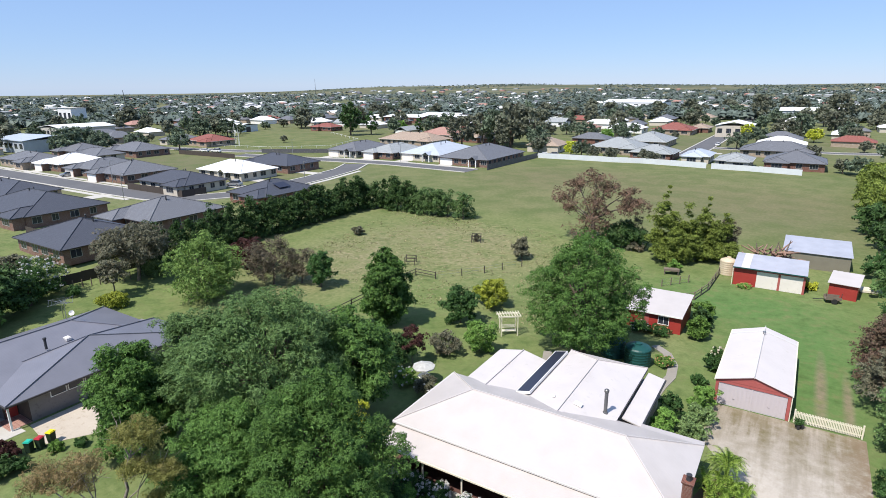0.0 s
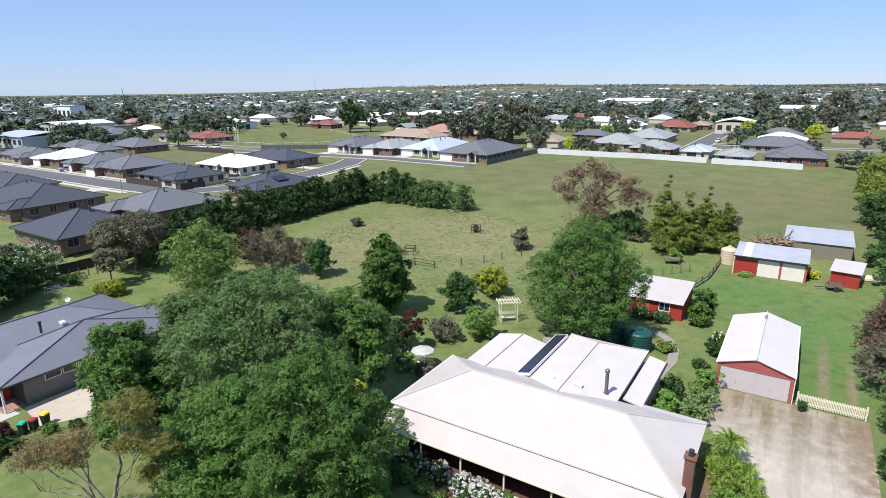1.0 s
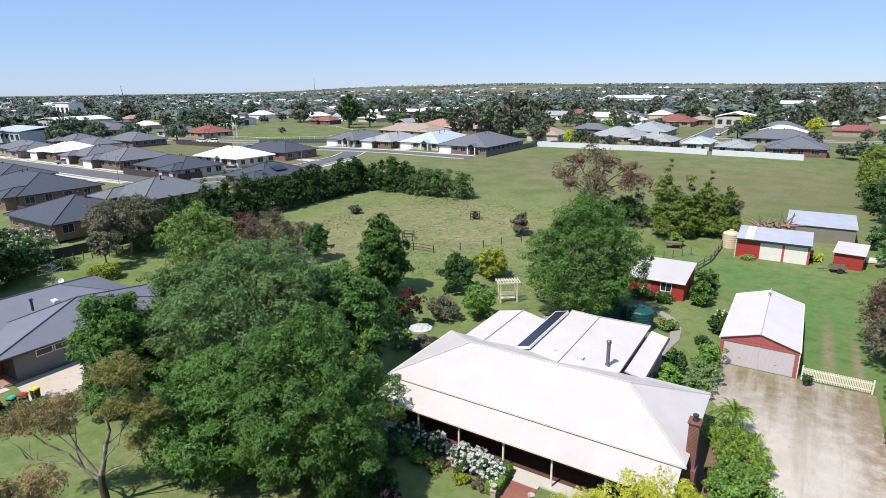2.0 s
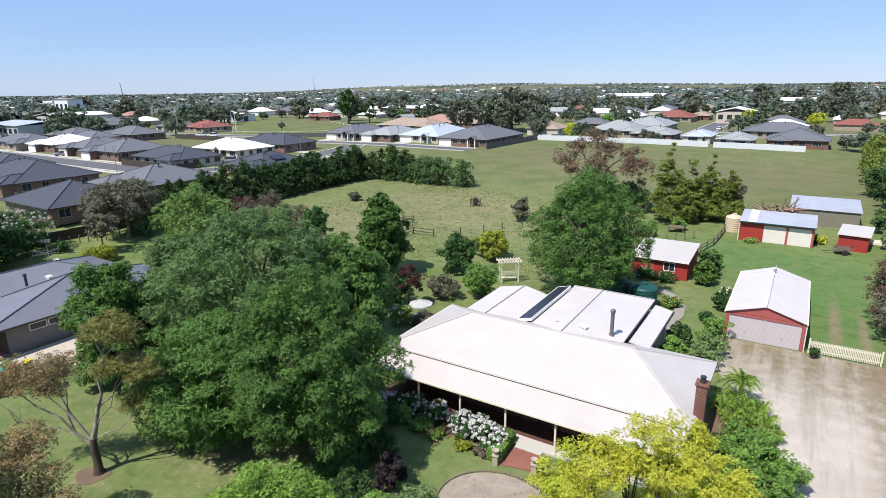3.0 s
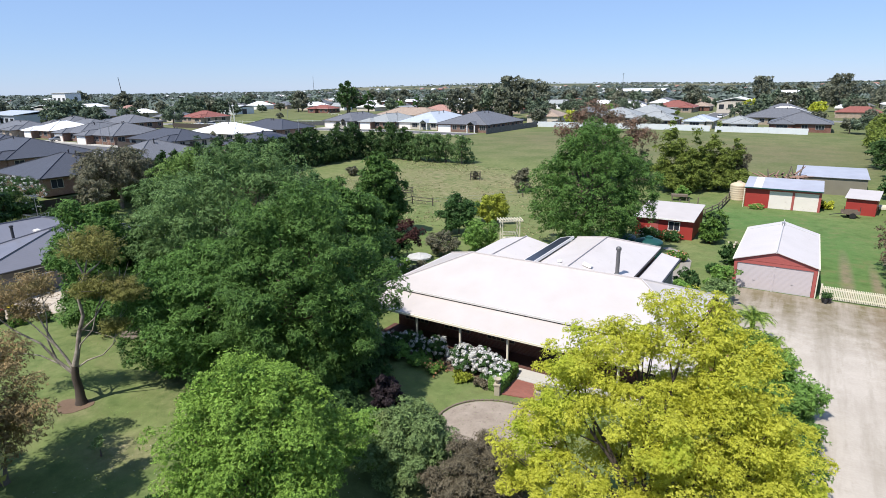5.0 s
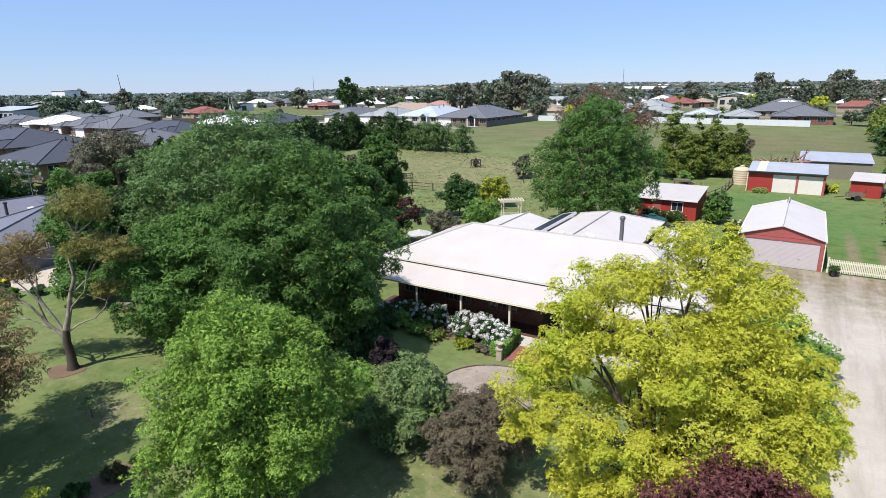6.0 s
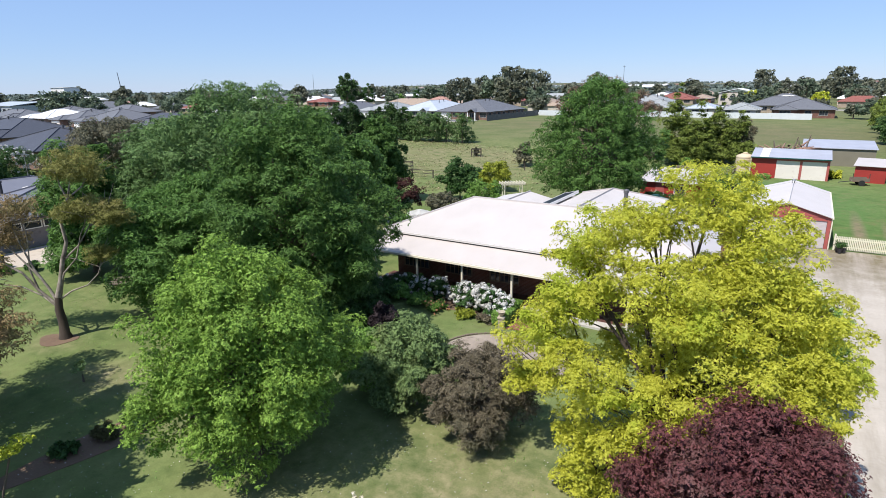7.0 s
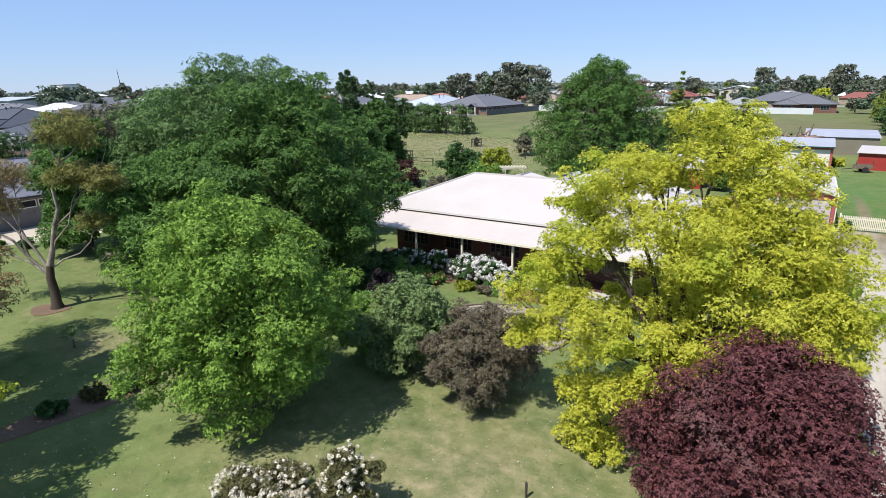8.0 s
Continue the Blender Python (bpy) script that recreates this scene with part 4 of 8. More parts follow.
# ---- sheds ----
def garage():
    g = thing("garage", -3.58, 52.55, 0, 0, "red steel double garage with a cream gable roof", "garage")
    W, D, E, A = 6.0, 12.5, 2.5, 3.42
    part("wall", boxes((0.1, 0.16, 0.1, D - 0.1, 0, E - 0.05)), RED_STEEL, g)
    part("wall", boxes((W - 0.16, W - 0.1, 0.1, D - 0.1, 0, E - 0.05)), RED_STEEL, g)
    part("wall", boxes((0.1, W - 0.1, D - 0.16, D - 0.1, 0, E - 0.05)), RED_STEEL, g)
    part("gable", boxes((0.1, W - 0.1, 0.08, 0.16, 2.16, E - 0.06)), RED_TRIM, g, "red lintel over the doors")
    for k in range(5):
        z = E - 0.06 + k * 0.17
        lo, hi = (max(0.02, (W / 2 - 0.05) * (1 - (q - E + 0.1) / (A - E + 0.02))) for q in (z, z + 0.168))
        if lo > 0.1:
            bm2 = bmesh.new()
            vs = [bm2.verts.new((W / 2 + s, y, q)) for y in (0.06 + 0.004 * (k % 2), 0.14) for s, q in ((-lo, z), (lo, z), (hi, z + 0.168), (-hi, z + 0.168))]
            for f in ((0, 1, 2, 3), (7, 6, 5, 4), (0, 4, 5, 1), (1, 5, 6, 2), (2, 6, 7, 3), (3, 7, 4, 0)):
                bm2.faces.new([vs[i] for i in f])
            part("board", bm2, RED_TRIM, g)
    roof = gable_faces(0, W, -0.1, D + 0.05, E, A, "y")
    rf = part("roof", solid(bmesh.new(), roof, 0.06), ROOF_WHITE_Y, g)
    part("ridge_cap", ridge_caps(bmesh.new(), roof, 0.3, 0.05), GUTTER, rf)
    bm = bmesh.new()
    for s in (0, 1):
        x0, x1 = (0, W / 2) if s == 0 else (W / 2, W)
        z0, z1 = (E, A) if s == 0 else (A, E)
        solid(bm, [[(x0, D - 1.3, z0 + 0.03), (x1, D - 1.3, z1 + 0.03), (x1, D - 0.95, z1 + 0.03), (x0, D - 0.95, z0 + 0.03)]], 0.02)
    part("skylight_strip", bm, GUTTER, rf, "grey translucent strip across the roof")
    for x in (0.0, W - 0.32):
        part("post", boxes((x + 0.04, x + 0.28, 0.05, 0.2, 0, E - 0.06)), RED_TRIM, g)
    part("post", boxes((W / 2 - 0.07, W / 2 + 0.07, 0.1, 0.2, 0, 2.16)), DOOR_GREY, g)
    for x0, x1 in ((0.3, W / 2 - 0.07), (W / 2 + 0.07, W - 0.3)):
        d = part("roller_door", boxes((x0, x1, 0.165, 0.2, 0.0, 2.165)), DOOR_GREY, g, "mauve-grey ribbed roller door")
        for k in range(22):
            z = 0.02 + k * 0.0975
            part("slat", boxes((x0, x1, 0.14, 0.164, z, z + 0.0975)), DOOR_GREY, d)
        part("handle", boxes(((x0 + x1) / 2 - 0.09, (x0 + x1) / 2 + 0.09, 0.11, 0.14, 0.76, 0.785)), METAL, d)
    part("gutter", boxes((-0.1, 0.0, -0.1, D, E - 0.12, E - 0.01)), CREAM, g)
    part("gutter", boxes((W, W + 0.1, -0.1, D, E - 0.12, E - 0.01)), CREAM, g)
    part("downpipe", boxes((W - 0.02, W + 0.06, 0.02, 0.1, 0, E - 0.1)), CREAM, g)
    part("ridge_ventilator", lathe(bmesh.new(), [(0.1, A), (0.1, A + 0.15), (0.16, A + 0.2), (0.1, A + 0.34), (0.01, A + 0.36)], 10, Matrix.Translation((W / 2, D - 2.0, 0))), METAL, rf)


garage()


def red_shed():
    g = thing("garden_shed", -15.1, 66.4, 0, 0, "bright red steel garden shed with a cream skillion roof", "shed")
    W, D, F, B = 6.1, 6.6, 2.25, 2.75
    for r in ((0, W, 0, 0.06, 0, F), (0, W, D - 0.06, D, 0, B), (0, 0.06, 0.06, D - 0.06, 0, F), (W - 0.06, W, 0.06, D - 0.06, 0, F)):
        part("wall", boxes(r), RED_STEEL, g)
    for x in (0.0, W - 0.06):
        bm = bmesh.new()
        for y0, y1, z0, z1 in ((0.06, D - 0.06, F, F),):
            vs = [bm.verts.new((x + dx, yy, zz)) for dx in (0, 0.05) for yy, zz in ((0.06, F), (D - 0.06, F), (D - 0.06, B - 0.02))]
            bm.faces.new(vs[:3])
            bm.faces.new(vs[3:])
            for i in range(3):
                bm.faces.new((vs[i], vs[(i + 1) % 3], vs[3 + (i + 1) % 3], vs[3 + i]))
        part("gable", bm, RED_STEEL, g)
    rf = [[(-0.15, -0.35, F - 0.0), (W + 0.15, -0.35, F - 0.0), (W + 0.15, D + 0.2, B + 0.05), (-0.15, D + 0.2, B + 0.05)]]
    part("roof", solid(bmesh.new(), rf, 0.07), ROOF_WHITE, g)
    part("fascia", boxes((-0.15, W + 0.15, -0.42, -0.36, F - 0.14, F + 0.01)), WHITE, g)
    window(g, 3.6, 4.7, 0.95, 1.85, "s", 0.0, 2, WHITE)
    part("door", boxes((1.6, 2.5, -0.05, 0.0, 0.05, 2.05)), RED_TRIM, g)


red_shed()


def machinery_shed():
    g = thing("machinery_shed", -6.0, 88.4, gz(-2, 91) - 0.1, 0, "red shed with two cream roller doors and zinc roof", "shed")
    W, D, F, B = 8.8, 5.2, 2.75, 3.35
    part("wall", boxes((0, 2.9, 0, 0.08, 0, F)), RED_STEEL, g)
    part("wall", boxes((0, 0.08, 0.08, D, 0, F)), RED_STEEL, g)
    part("wall", boxes((W - 0.08, W, 0.08, D, 0, F)), RED_STEEL, g)
    part("wall", boxes((0.08, W - 0.08, D - 0.08, D, 0, B - 0.05)), RED_STEEL, g)
    part("lintel", boxes((2.9, W, 0, 0.1, 2.35, F)), RED_TRIM, g)
    for x in (5.55, W - 0.28):
        part("post", boxes((x, x + 0.28, -0.02, 0.12, 0, F)), RED_TRIM, g)
    for x0, x1 in ((2.9, 5.55), (5.83, W - 0.28)):
        d = part("roller_door", boxes((x0, x1, 0.062, 0.1, 0.0, 2.35)), DOOR_CREAM, g)
        for k in range(24):
            part("slat", boxes((x0, x1, 0.03 + (0.003 if k % 2 else 0), 0.06, 0.02 + k * 0.097, 0.02 + (k + 1) * 0.097)), DOOR_CREAM, d)
    rf = [[(-0.15, -0.35, F + 0.02), (W + 0.15, -0.35, F + 0.02), (W + 0.15, D + 0.2, B + 0.06), (-0.15, D + 0.2, B + 0.06)]]
    r = part("roof", solid(bmesh.new(), rf, 0.07), ROOF_ZINC, g)
    bm = bmesh.new()
    s = (B - F + 0.04) / (D + 0.55)
    solid(bm, [[(0.9, -0.3, F + 0.05), (1.9, -0.3, F + 0.05), (1.9, D + 0.15, F + 0.05 + s * (D + 0.45)), (0.9, D + 0.15, F + 0.05 + s * (D + 0.45))]], 0.03)
    part("roof_sheet", bm, CREAM, r, "pale translucent roof sheet")
    part("gutter", boxes((-0.15, W + 0.15, -0.45, -0.36, F - 0.12, F + 0.01)), TANK_GREEN, g)
    part("downpipe", boxes((-0.14, -0.06, -0.4, -0.32, 0, F - 0.1)), CREAM, g)


machinery_shed()


def open_shed():
    x0, y0 = -0.4, 99.6
    z = gz(4, 102)
    g = thing("open_shed", x0, y0, z, 0, "long low shed with pale zinc roof and drab walls", "shed")
    W, D, F, B = 8.6, 8.2, 2.3, 2.75
    drab = surface("drab_wall_steel", (0.22, 0.205, 0.155), (0.18, 0.165, 0.125), 0.6, 8, 0.8)
    for r in ((0, W, 0, 0.06, -0.4, F), (0, W, D - 0.06, D, -0.4, B), (0, 0.06, 0.06, D - 0.06, -0.4, F), (W - 0.06, W, 0.06, D - 0.06, -0.4, F)):
        part("wall", boxes(r), drab, g)
    rf = [[(-0.2, -0.2, F + 0.02), (W + 0.2, -0.2, F + 0.02), (W + 0.2, D + 0.2, B + 0.08), (-0.2, D + 0.2, B + 0.08)]]
    part("roof", solid(bmesh.new(), rf, 0.06), ROOF_ZINC, g)


open_shed()


def small_red_shed():
    z = gz(7, 90)
    g = thing("small_shed", 5.5, 89.2, z, -8, "small red shed with an open front and pale roof", "shed")
    W, D, F, B = 3.2, 4.2, 2.05, 2.5
    for r in ((0, W, 0, 0.06, -0.2, F), (0, W, D - 0.06, D, -0.2, B), (0, 0.06, 0.06, D - 0.06, -0.2, F), (W - 0.06, W, 0.06, D - 0.06, -0.2, F)):
        part("wall", boxes(r), RED_STEEL, g)
    rf = [[(-0.2, -0.3, F + 0.02), (W + 0.2, -0.3, F + 0.02), (W + 0.2, D + 0.2, B + 0.08), (-0.2, D + 0.2, B + 0.08)]]
    part("roof", solid(bmesh.new(), rf, 0.06), ROOF_WHITE, g)


small_red_shed()


# ---- houses of the estate ----
def estate_house(x0, x1, y0, y1, roof, wall, label, eave=2.5, rise=0.36, seed=0, garage_face="", porch=None, group="houses of the estate", wins=True):
    """A hipped-roof house: walls, roof with caps, gutters, windows on the sides that show."""
    z = gz((x0 + x1) / 2, (y0 + y1) / 2)
    cx, cy = (x0 + x1) / 2, (y0 + y1) / 2
    h = thing("house", cx, cy, z, 0, label, "house", group)
    hx, hy = (x1 - x0) / 2, (y1 - y0) / 2
    rng = random.Random(seed)
    o = 0.5
    part("wall", boxes((-hx + o, hx - o, -hy + o, hy - o, -0.3, eave - 0.05)), wall, h)
    f = hip_faces(-hx, hx, -hy, hy, eave, eave + rise * min(hx, hy))
    r = part("roof", solid(bmesh.new(), f, 0.16), roof, h)
    part("ridge_cap", ridge_caps(bmesh.new(), f, 0.2, 0.08), roof, r)
    part("gutter", boxes((-hx - 0.08, hx + 0.08, -hy - 0.1, -hy, eave - 0.13, eave), (hx, hx + 0.1, -hy, hy, eave - 0.13, eave)), DARK_GUTTER if roof in (TILE_SLATE, STEEL_SLATE, TILE_GREY) else GUTTER, h)
    if not porch:
        # a hipped wing towards the street
        w0, w1 = (-hx + 0.3, -hx + 6.7) if garage_face == "s" else ((hx - 7.2, hx - 0.4) if seed % 2 else (-hx + 0.6, -hx + 7.4))
        f2 = hip_faces(w0, w1, -hy - 2.1, hy * 0.2, eave + 0.01, eave + 0.01 + rise * (w1 - w0) / 2)
        part("wall", boxes((w0 + o, w1 - o, -hy - 2.1 + o, -hy + o - 0.01, -0.3, eave - 0.06)), wall, h)
        r2 = part("roof", solid(bmesh.new(), f2, 0.16), roof, h)
        part("ridge_cap", ridge_caps(bmesh.new(), f2, 0.2, 0.08), roof, r2)
        if garage_face == "s":
            part("garage_door", boxes((w0 + 0.9, w1 - 0.9, -hy - 2.16 + o, -hy - 2.1 + o, 0, 2.15)), DOOR_CREAM if seed % 2 else WHITE, h)
        else:
            window(h, w0 + 2.0, w1 - 2.0, 0.85, 2.1, "s", -hy - 2.1 + o, 3)
    if porch:
        px, side = porch
        if side == "s":
            g = gable_faces(px - 1.6, px + 1.6, -hy - 1.4, -hy + 2.5, eave - 0.02, eave + 1.0, "y")
            part("porch_roof", solid(bmesh.new(), g, 0.12), roof, h)
            for d in (-1.35, 1.35):
                part("porch_post", boxes((px + d - 0.14, px + d + 0.14, -hy - 1.25, -hy - 0.97, -0.2, eave - 0.12)), WHITE if wall != BRICK_RED else BRICK_TAN, h)
        else:
            g = gable_faces(hx - 2.5, hx + 1.4, px - 1.6, px + 1.6, eave - 0.02, eave + 1.0, "x")
            part("porch_roof", solid(bmesh.new(), g, 0.12), roof, h)
            for d in (-1.35, 1.35):
                part("porch_post", boxes((hx + 0.97, hx + 1.25, px + d - 0.14, px + d + 0.14, -0.2, eave - 0.12)), WHITE if wall != BRICK_RED else BRICK_TAN, h)
    if wins:
        x = -hx + 1.6
        gx = None
        if garage_face == "s":
            gx = (-hx + 0.9, -hx + 5.7)
            if porch:
                part("garage_door", boxes((gx[0], gx[1], -hy + o - 0.06, -hy + o, 0, 2.15)), DOOR_CREAM if seed % 2 else WHITE, h)
            x = gx[1] + 0.8
        while x < hx - 2.2:
            w = rng.choice((1.5, 1.8, 2.1))
            window(h, x, min(x + w, hx - 0.8), 0.85, 2.1, "s", -hy + o, 2 if w < 2 else 3)
            x += w + rng.uniform(1.2, 2.4)
        y = -hy + 1.6
        if garage_face == "e":
            part("garage_door", boxes((hx - o, hx - o + 0.06, y, y + 4.8, 0, 2.15)), DOOR_CREAM if seed % 2 else WHITE, h)
            y += 5.8
        while y < hy - 2.2:
            w = rng.choice((1.2, 1.6, 1.9))
            window(h, y, min(y + w, hy - 0.8), 0.85, 2.1, "e", hx - o, 2)
            y += w + rng.uniform(1.4, 2.6)
    for k in range(2):
        px, py = rng.uniform(-0.25, 0.25) * hx, rng.uniform(-0.2, 0.2) * hy
        part("roof_vent", lathe(bmesh.new(), [(0.12, eave + rise * min(hx, hy) * 0.6), (0.12, eave + rise * min(hx, hy) + 0.25), (0.2, eave + rise * min(hx, hy) + 0.28), (0.05, eave + rise * min(hx, hy) + 0.42)], 8, Matrix.Translation((px, py, 0))), DARK_METAL, r)
    return h


HOUSES = [
    (-110, -94, 40, 55, TILE_SLATE, BRICK_BROWN, "brown brick house with a dark slate-tiled hip roof", "", (5, "e")),
    (-148, -124, 47.5, 64, TILE_SLATE, BRICK_BROWN, "long brown brick house under a dark tiled roof", "", None),
    (-176, -152, 55, 68, TILE_SLATE, BRICK_TAN, "dark-roofed brick house beside an estate road", "", None),
    (-241, -218, 88, 101, TILE_GREY, BRICK_TAN, "tan brick house with a grey tiled roof", "", None),
    (-216, -202, 90, 106, STEEL_WHITE, BRICK_BROWN, "brick house with a white steel roof", "s", None),
    (-194, -181, 89, 106, TILE_GREY, BRICK_BROWN, "grey tiled brick house with a front lawn", "s", None),
    (-177, -160, 87, 104, TILE_GREY, BRICK_BROWN, "long grey tiled house on an estate road", "s", None),
    (-150, -129, 85, 98, TILE_SLATE, RENDER_CREAM, "low house with a dark hip roof behind a paling fence", "", None),
    (-253, -237, 112, 126, TILE_GREY, BRICK_BROWN, "brown brick house with a weathered grey roof", "", None),
    (-234, -216, 109, 120, TILE_GREY, RENDER_CREAM, "cream house with a weathered grey roof", "s", None),
    (-238, -217, 124, 139, TILE_GREY, BRICK_BROWN, "brick house with a broad grey-brown roof", "", None),
    (-154, -134, 106, 120, STEEL_WHITE, RENDER_CREAM, "house with a bright white steel roof and porch", "", (3, "s")),
    (-156, -134, 123.5, 138, TILE_SLATE, BRICK_BROWN, "brick house with a dark blue-grey roof", "s", None),
    (-113, -99.5, 85, 101, TILE_SLATE, BRICK_RED, "red brick house with a slate roof and solar panel", "", None),
    (-114, -98.5, 57, 74, TILE_GREY, BRICK_BROWN, "grey tiled house behind a tall hedge", "", None),
    (-157, -142, 165, 188, TILE_GREY, RENDER_CREAM, "cream house with a grey tiled roof at a court", "s", (4, "s")),
    (-140, -126.5, 167, 188, TILE_PALE, BRICK_BROWN, "house with a pale green-grey roof and white garage", "s", None),
    (-125, -107.5, 169, 196, STEEL_BLUE, RENDER_CREAM, "house with a pale blue-white roof and gabled porch", "s", (3.5, "s")),
    (-106, -86.5, 165, 194, TILE_GREY, BRICK_BROWN, "house with a dark grey roof and timber garage door", "s", (4.5, "s")),
    (-54, -38.5, 211, 224, TILE_PALE, BRICK_RED, "red brick house with pale grey roof behind a fence", "", None),
    (-36, -26.5, 208, 222, STEEL_BLUE, RENDER_CREAM, "small house with a pale blue-grey roof", "", None),
    (-24.5, -13.5, 200.5, 213, TILE_PALE, RENDER_CREAM, "cream house with a pale grey roof behind a fence", "", None),
    (-11, 6, 204, 220, TILE_GREY, BRICK_RED, "low brick house with a broad grey roof", "", None),
    (-21, 3, 236, 252, TILE_GREY, BRICK_TAN, "long house with a violet-grey roof", "", None),
    (-18, 0, 262, 277, STEEL_WHITE, RENDER_CREAM, "house with a bright white roof behind others", "", None),
    (-73, -53, 222, 240, TILE_PALE, BRICK_TAN, "house with a broad pale grey-green roof", "", None),
    (-68, -49.5, 252, 276, TILE_PALE, BRICK_TAN, "long house with a pale grey-green roof", "", None),
    (-72, -51, 322, 340, TILE_RED, BRICK_TAN, "house with a dark red tiled roof", "", None),
    (-57, -46, 341, 356, TILE_TAN, BRICK_RED, "brick house with a tan tiled roof", "", None),
    (-244, -226, 164, 178, TILE_RED, BRICK_TAN, "house with a bright red roof and solar panels", "", None),
    (-260, -246, 162, 175, TILE_GREY, RENDER_CREAM, "cream house with a dark grey roof", "", None),
    (-168, -138, 211, 227, TILE_TAN, BRICK_TAN, "house with a tan tiled roof beyond a court", "", None),
    (-167, -147, 241, 258, TILE_ORANGE, BRICK_TAN, "house with a salmon tiled roof", "", None),
    (-145, -118, 236, 252, TILE_TAN, BRICK_RED, "brick house with a brown tiled roof", "", None),
    (-256, -240, 257, 268, TILE_RED, BRICK_RED, "small house with a dark red roof", "", None),
]
for i, (x0, x1, y0, y1, rf, wl, lab, gf, pc) in enumerate(HOUSES):
    estate_house(x0, x1, y0, y1, rf, wl, lab, seed=i, garage_face=gf, porch=pc)

# the dark-roofed neighbour beyond the trees
nb = thing("house", -60, 24, 0, 0, "grey rendered house with a dark blue-grey steel roof", "house")
part("wall", boxes((-1.7, 6.4, -5.8, 9.4, 0, 2.5), (-1.7, 4.0, -7.0, -5.8, 0, 2.5)), BRICK_GREY, nb)
part("wall", boxes((-8.3, -1.7, -15.0, 8.3, 0, 2.5), (-1.7, 3.9, -15.0, -9.6, 0, 2.5)), BRICK_GREY, nb)
f1 = hip_faces(-9.0, 4.5, -16.0, 9.0, 2.6, 4.72)
f2 = hip_faces(-0.3, 7.1, -7.7, 10.2, 2.62, 4.75, 8.9)
for fc in (f1, f2):
    r = part("roof", solid(bmesh.new(), fc, 0.15), STEEL_SLATE, nb)
    part("ridge_cap", ridge_caps(bmesh.new(), fc, 0.18, 0.05), STEEL_SLATE, r)
part("gutter", boxes((4.6, 7.2, -7.8, -7.7, 2.47, 2.6), (7.1, 7.2, -7.7, 10.2, 2.47, 2.6)), DARK_GUTTER, nb)
part("gutter", boxes((4.5, 4.6, -16.0, -7.8, 2.47, 2.6)), DARK_GUTTER, nb)
for y in (-3.4, -1.9, -0.4):
    window(nb, y - 0.62, y + 0.62, 1.62, 2.12, "e", 6.4, 1, WHITE)
part("porch_post", boxes((6.45, 6.6, -7.5, -7.35, 0, 2.47)), WHITE, nb)
part("porch_floor", boxes((4.0, 6.4, -7.6, -5.8, -0.1, 0.06)), TILE_ORANGE, nb, "terracotta porch floor")
# Dark lining added for the shade inside the porch recess.
part("porch_back", boxes((4.003, 4.05, -7.0, -5.8, 0.06, 2.45), (4.05, 6.39, -5.85, -5.803, 0.06, 2.45)), TIMBER_DARK, nb, "dark boards standing in for the porch recess's shade")
part("porch_door", boxes((4.053, 4.1, -6.85, -5.95, 0.06, 2.1)), RED_STEEL, nb, "red-brown porch door")
part("flue", lathe(bmesh.new(), [(0.12, 3.9), (0.12, 4.9), (0.17, 4.92), (0.17, 5.06), (0.06, 5.1)], 12, Matrix.Translation((1.0, -1.6, 0))), DARK_METAL, nb)
for px, py, pz, t in ((0.4, 0.6, 4.18, 4), (-0.4, 4.6, 3.72, -12), (3.6, 1.4, 4.32, 22)):
    bm = bmesh.new()
    m = Matrix.Translation((px, py, pz)) @ pose(0, 0, 0, -12 if t < 0 else 4, max(t, 0), 0)
    box(bm, -0.36, 0.36, -0.24, 0.24, -0.3, -0.06, m)
    box(bm, -0.28, 0.28, -0.17, 0.17, -0.06, -0.02, m)
    part("skylight", bm, GUTTER, nb)
ant = thing("antenna", -62.3, 26.0, 4.55, 0, "thin metal aerial on a dark roof", "antenna")
part("mast", lathe(bmesh.new(), [(0.03, 0), (0.025, 2.6)], 6), METAL, ant)
for k in range(5):
    bm = bmesh.new()
    bar(bm, (-0.8 + 0.35 * k, -0.45 + 0.05 * k, 2.3), (-0.8 + 0.35 * k, 0.45 - 0.05 * k, 2.3), 0.025)
    part("element", bm, METAL, ant)
bm = bmesh.new()
bar(bm, (-0.9, 0, 2.3), (0.8, 0, 2.3), 0.03)
part("boom", bm, METAL, ant)
dm = thing("satellite_dish", -70.2, 29.9, 0, 0, "round white dish on a pole behind a roof", "dish")
part("pole", lathe(bmesh.new(), [(0.05, 0), (0.05, 2.5)], 8), METAL, dm)
part("bowl", lathe(bmesh.new(), [(0.03, -0.08), (0.18, -0.02), (0.29, 0.1), (0.305, 0.13), (0.26, 0.1), (0.06, 0.0)], 18, Matrix.Translation((0.1, -0.05, 2.65)) @ pose(0, 0, 0, 62, 0, 50)), WHITE, dm)


# ---- trees round the homestead ----
def R(seed):
    return np.random.default_rng(seed)


# the fresh green tree on the lawn
tree("maple_tree", -14.9, 12.25, 0, 11, crown_lobes(R(11), 3.85, 0.15, 8.5, 20, 0.22), L_FRONT, BARK, 0.2, 1450, 0.32, 170, 0.08, 0.042,
     "broad fresh green maple tree on the lawn", twigs=1)
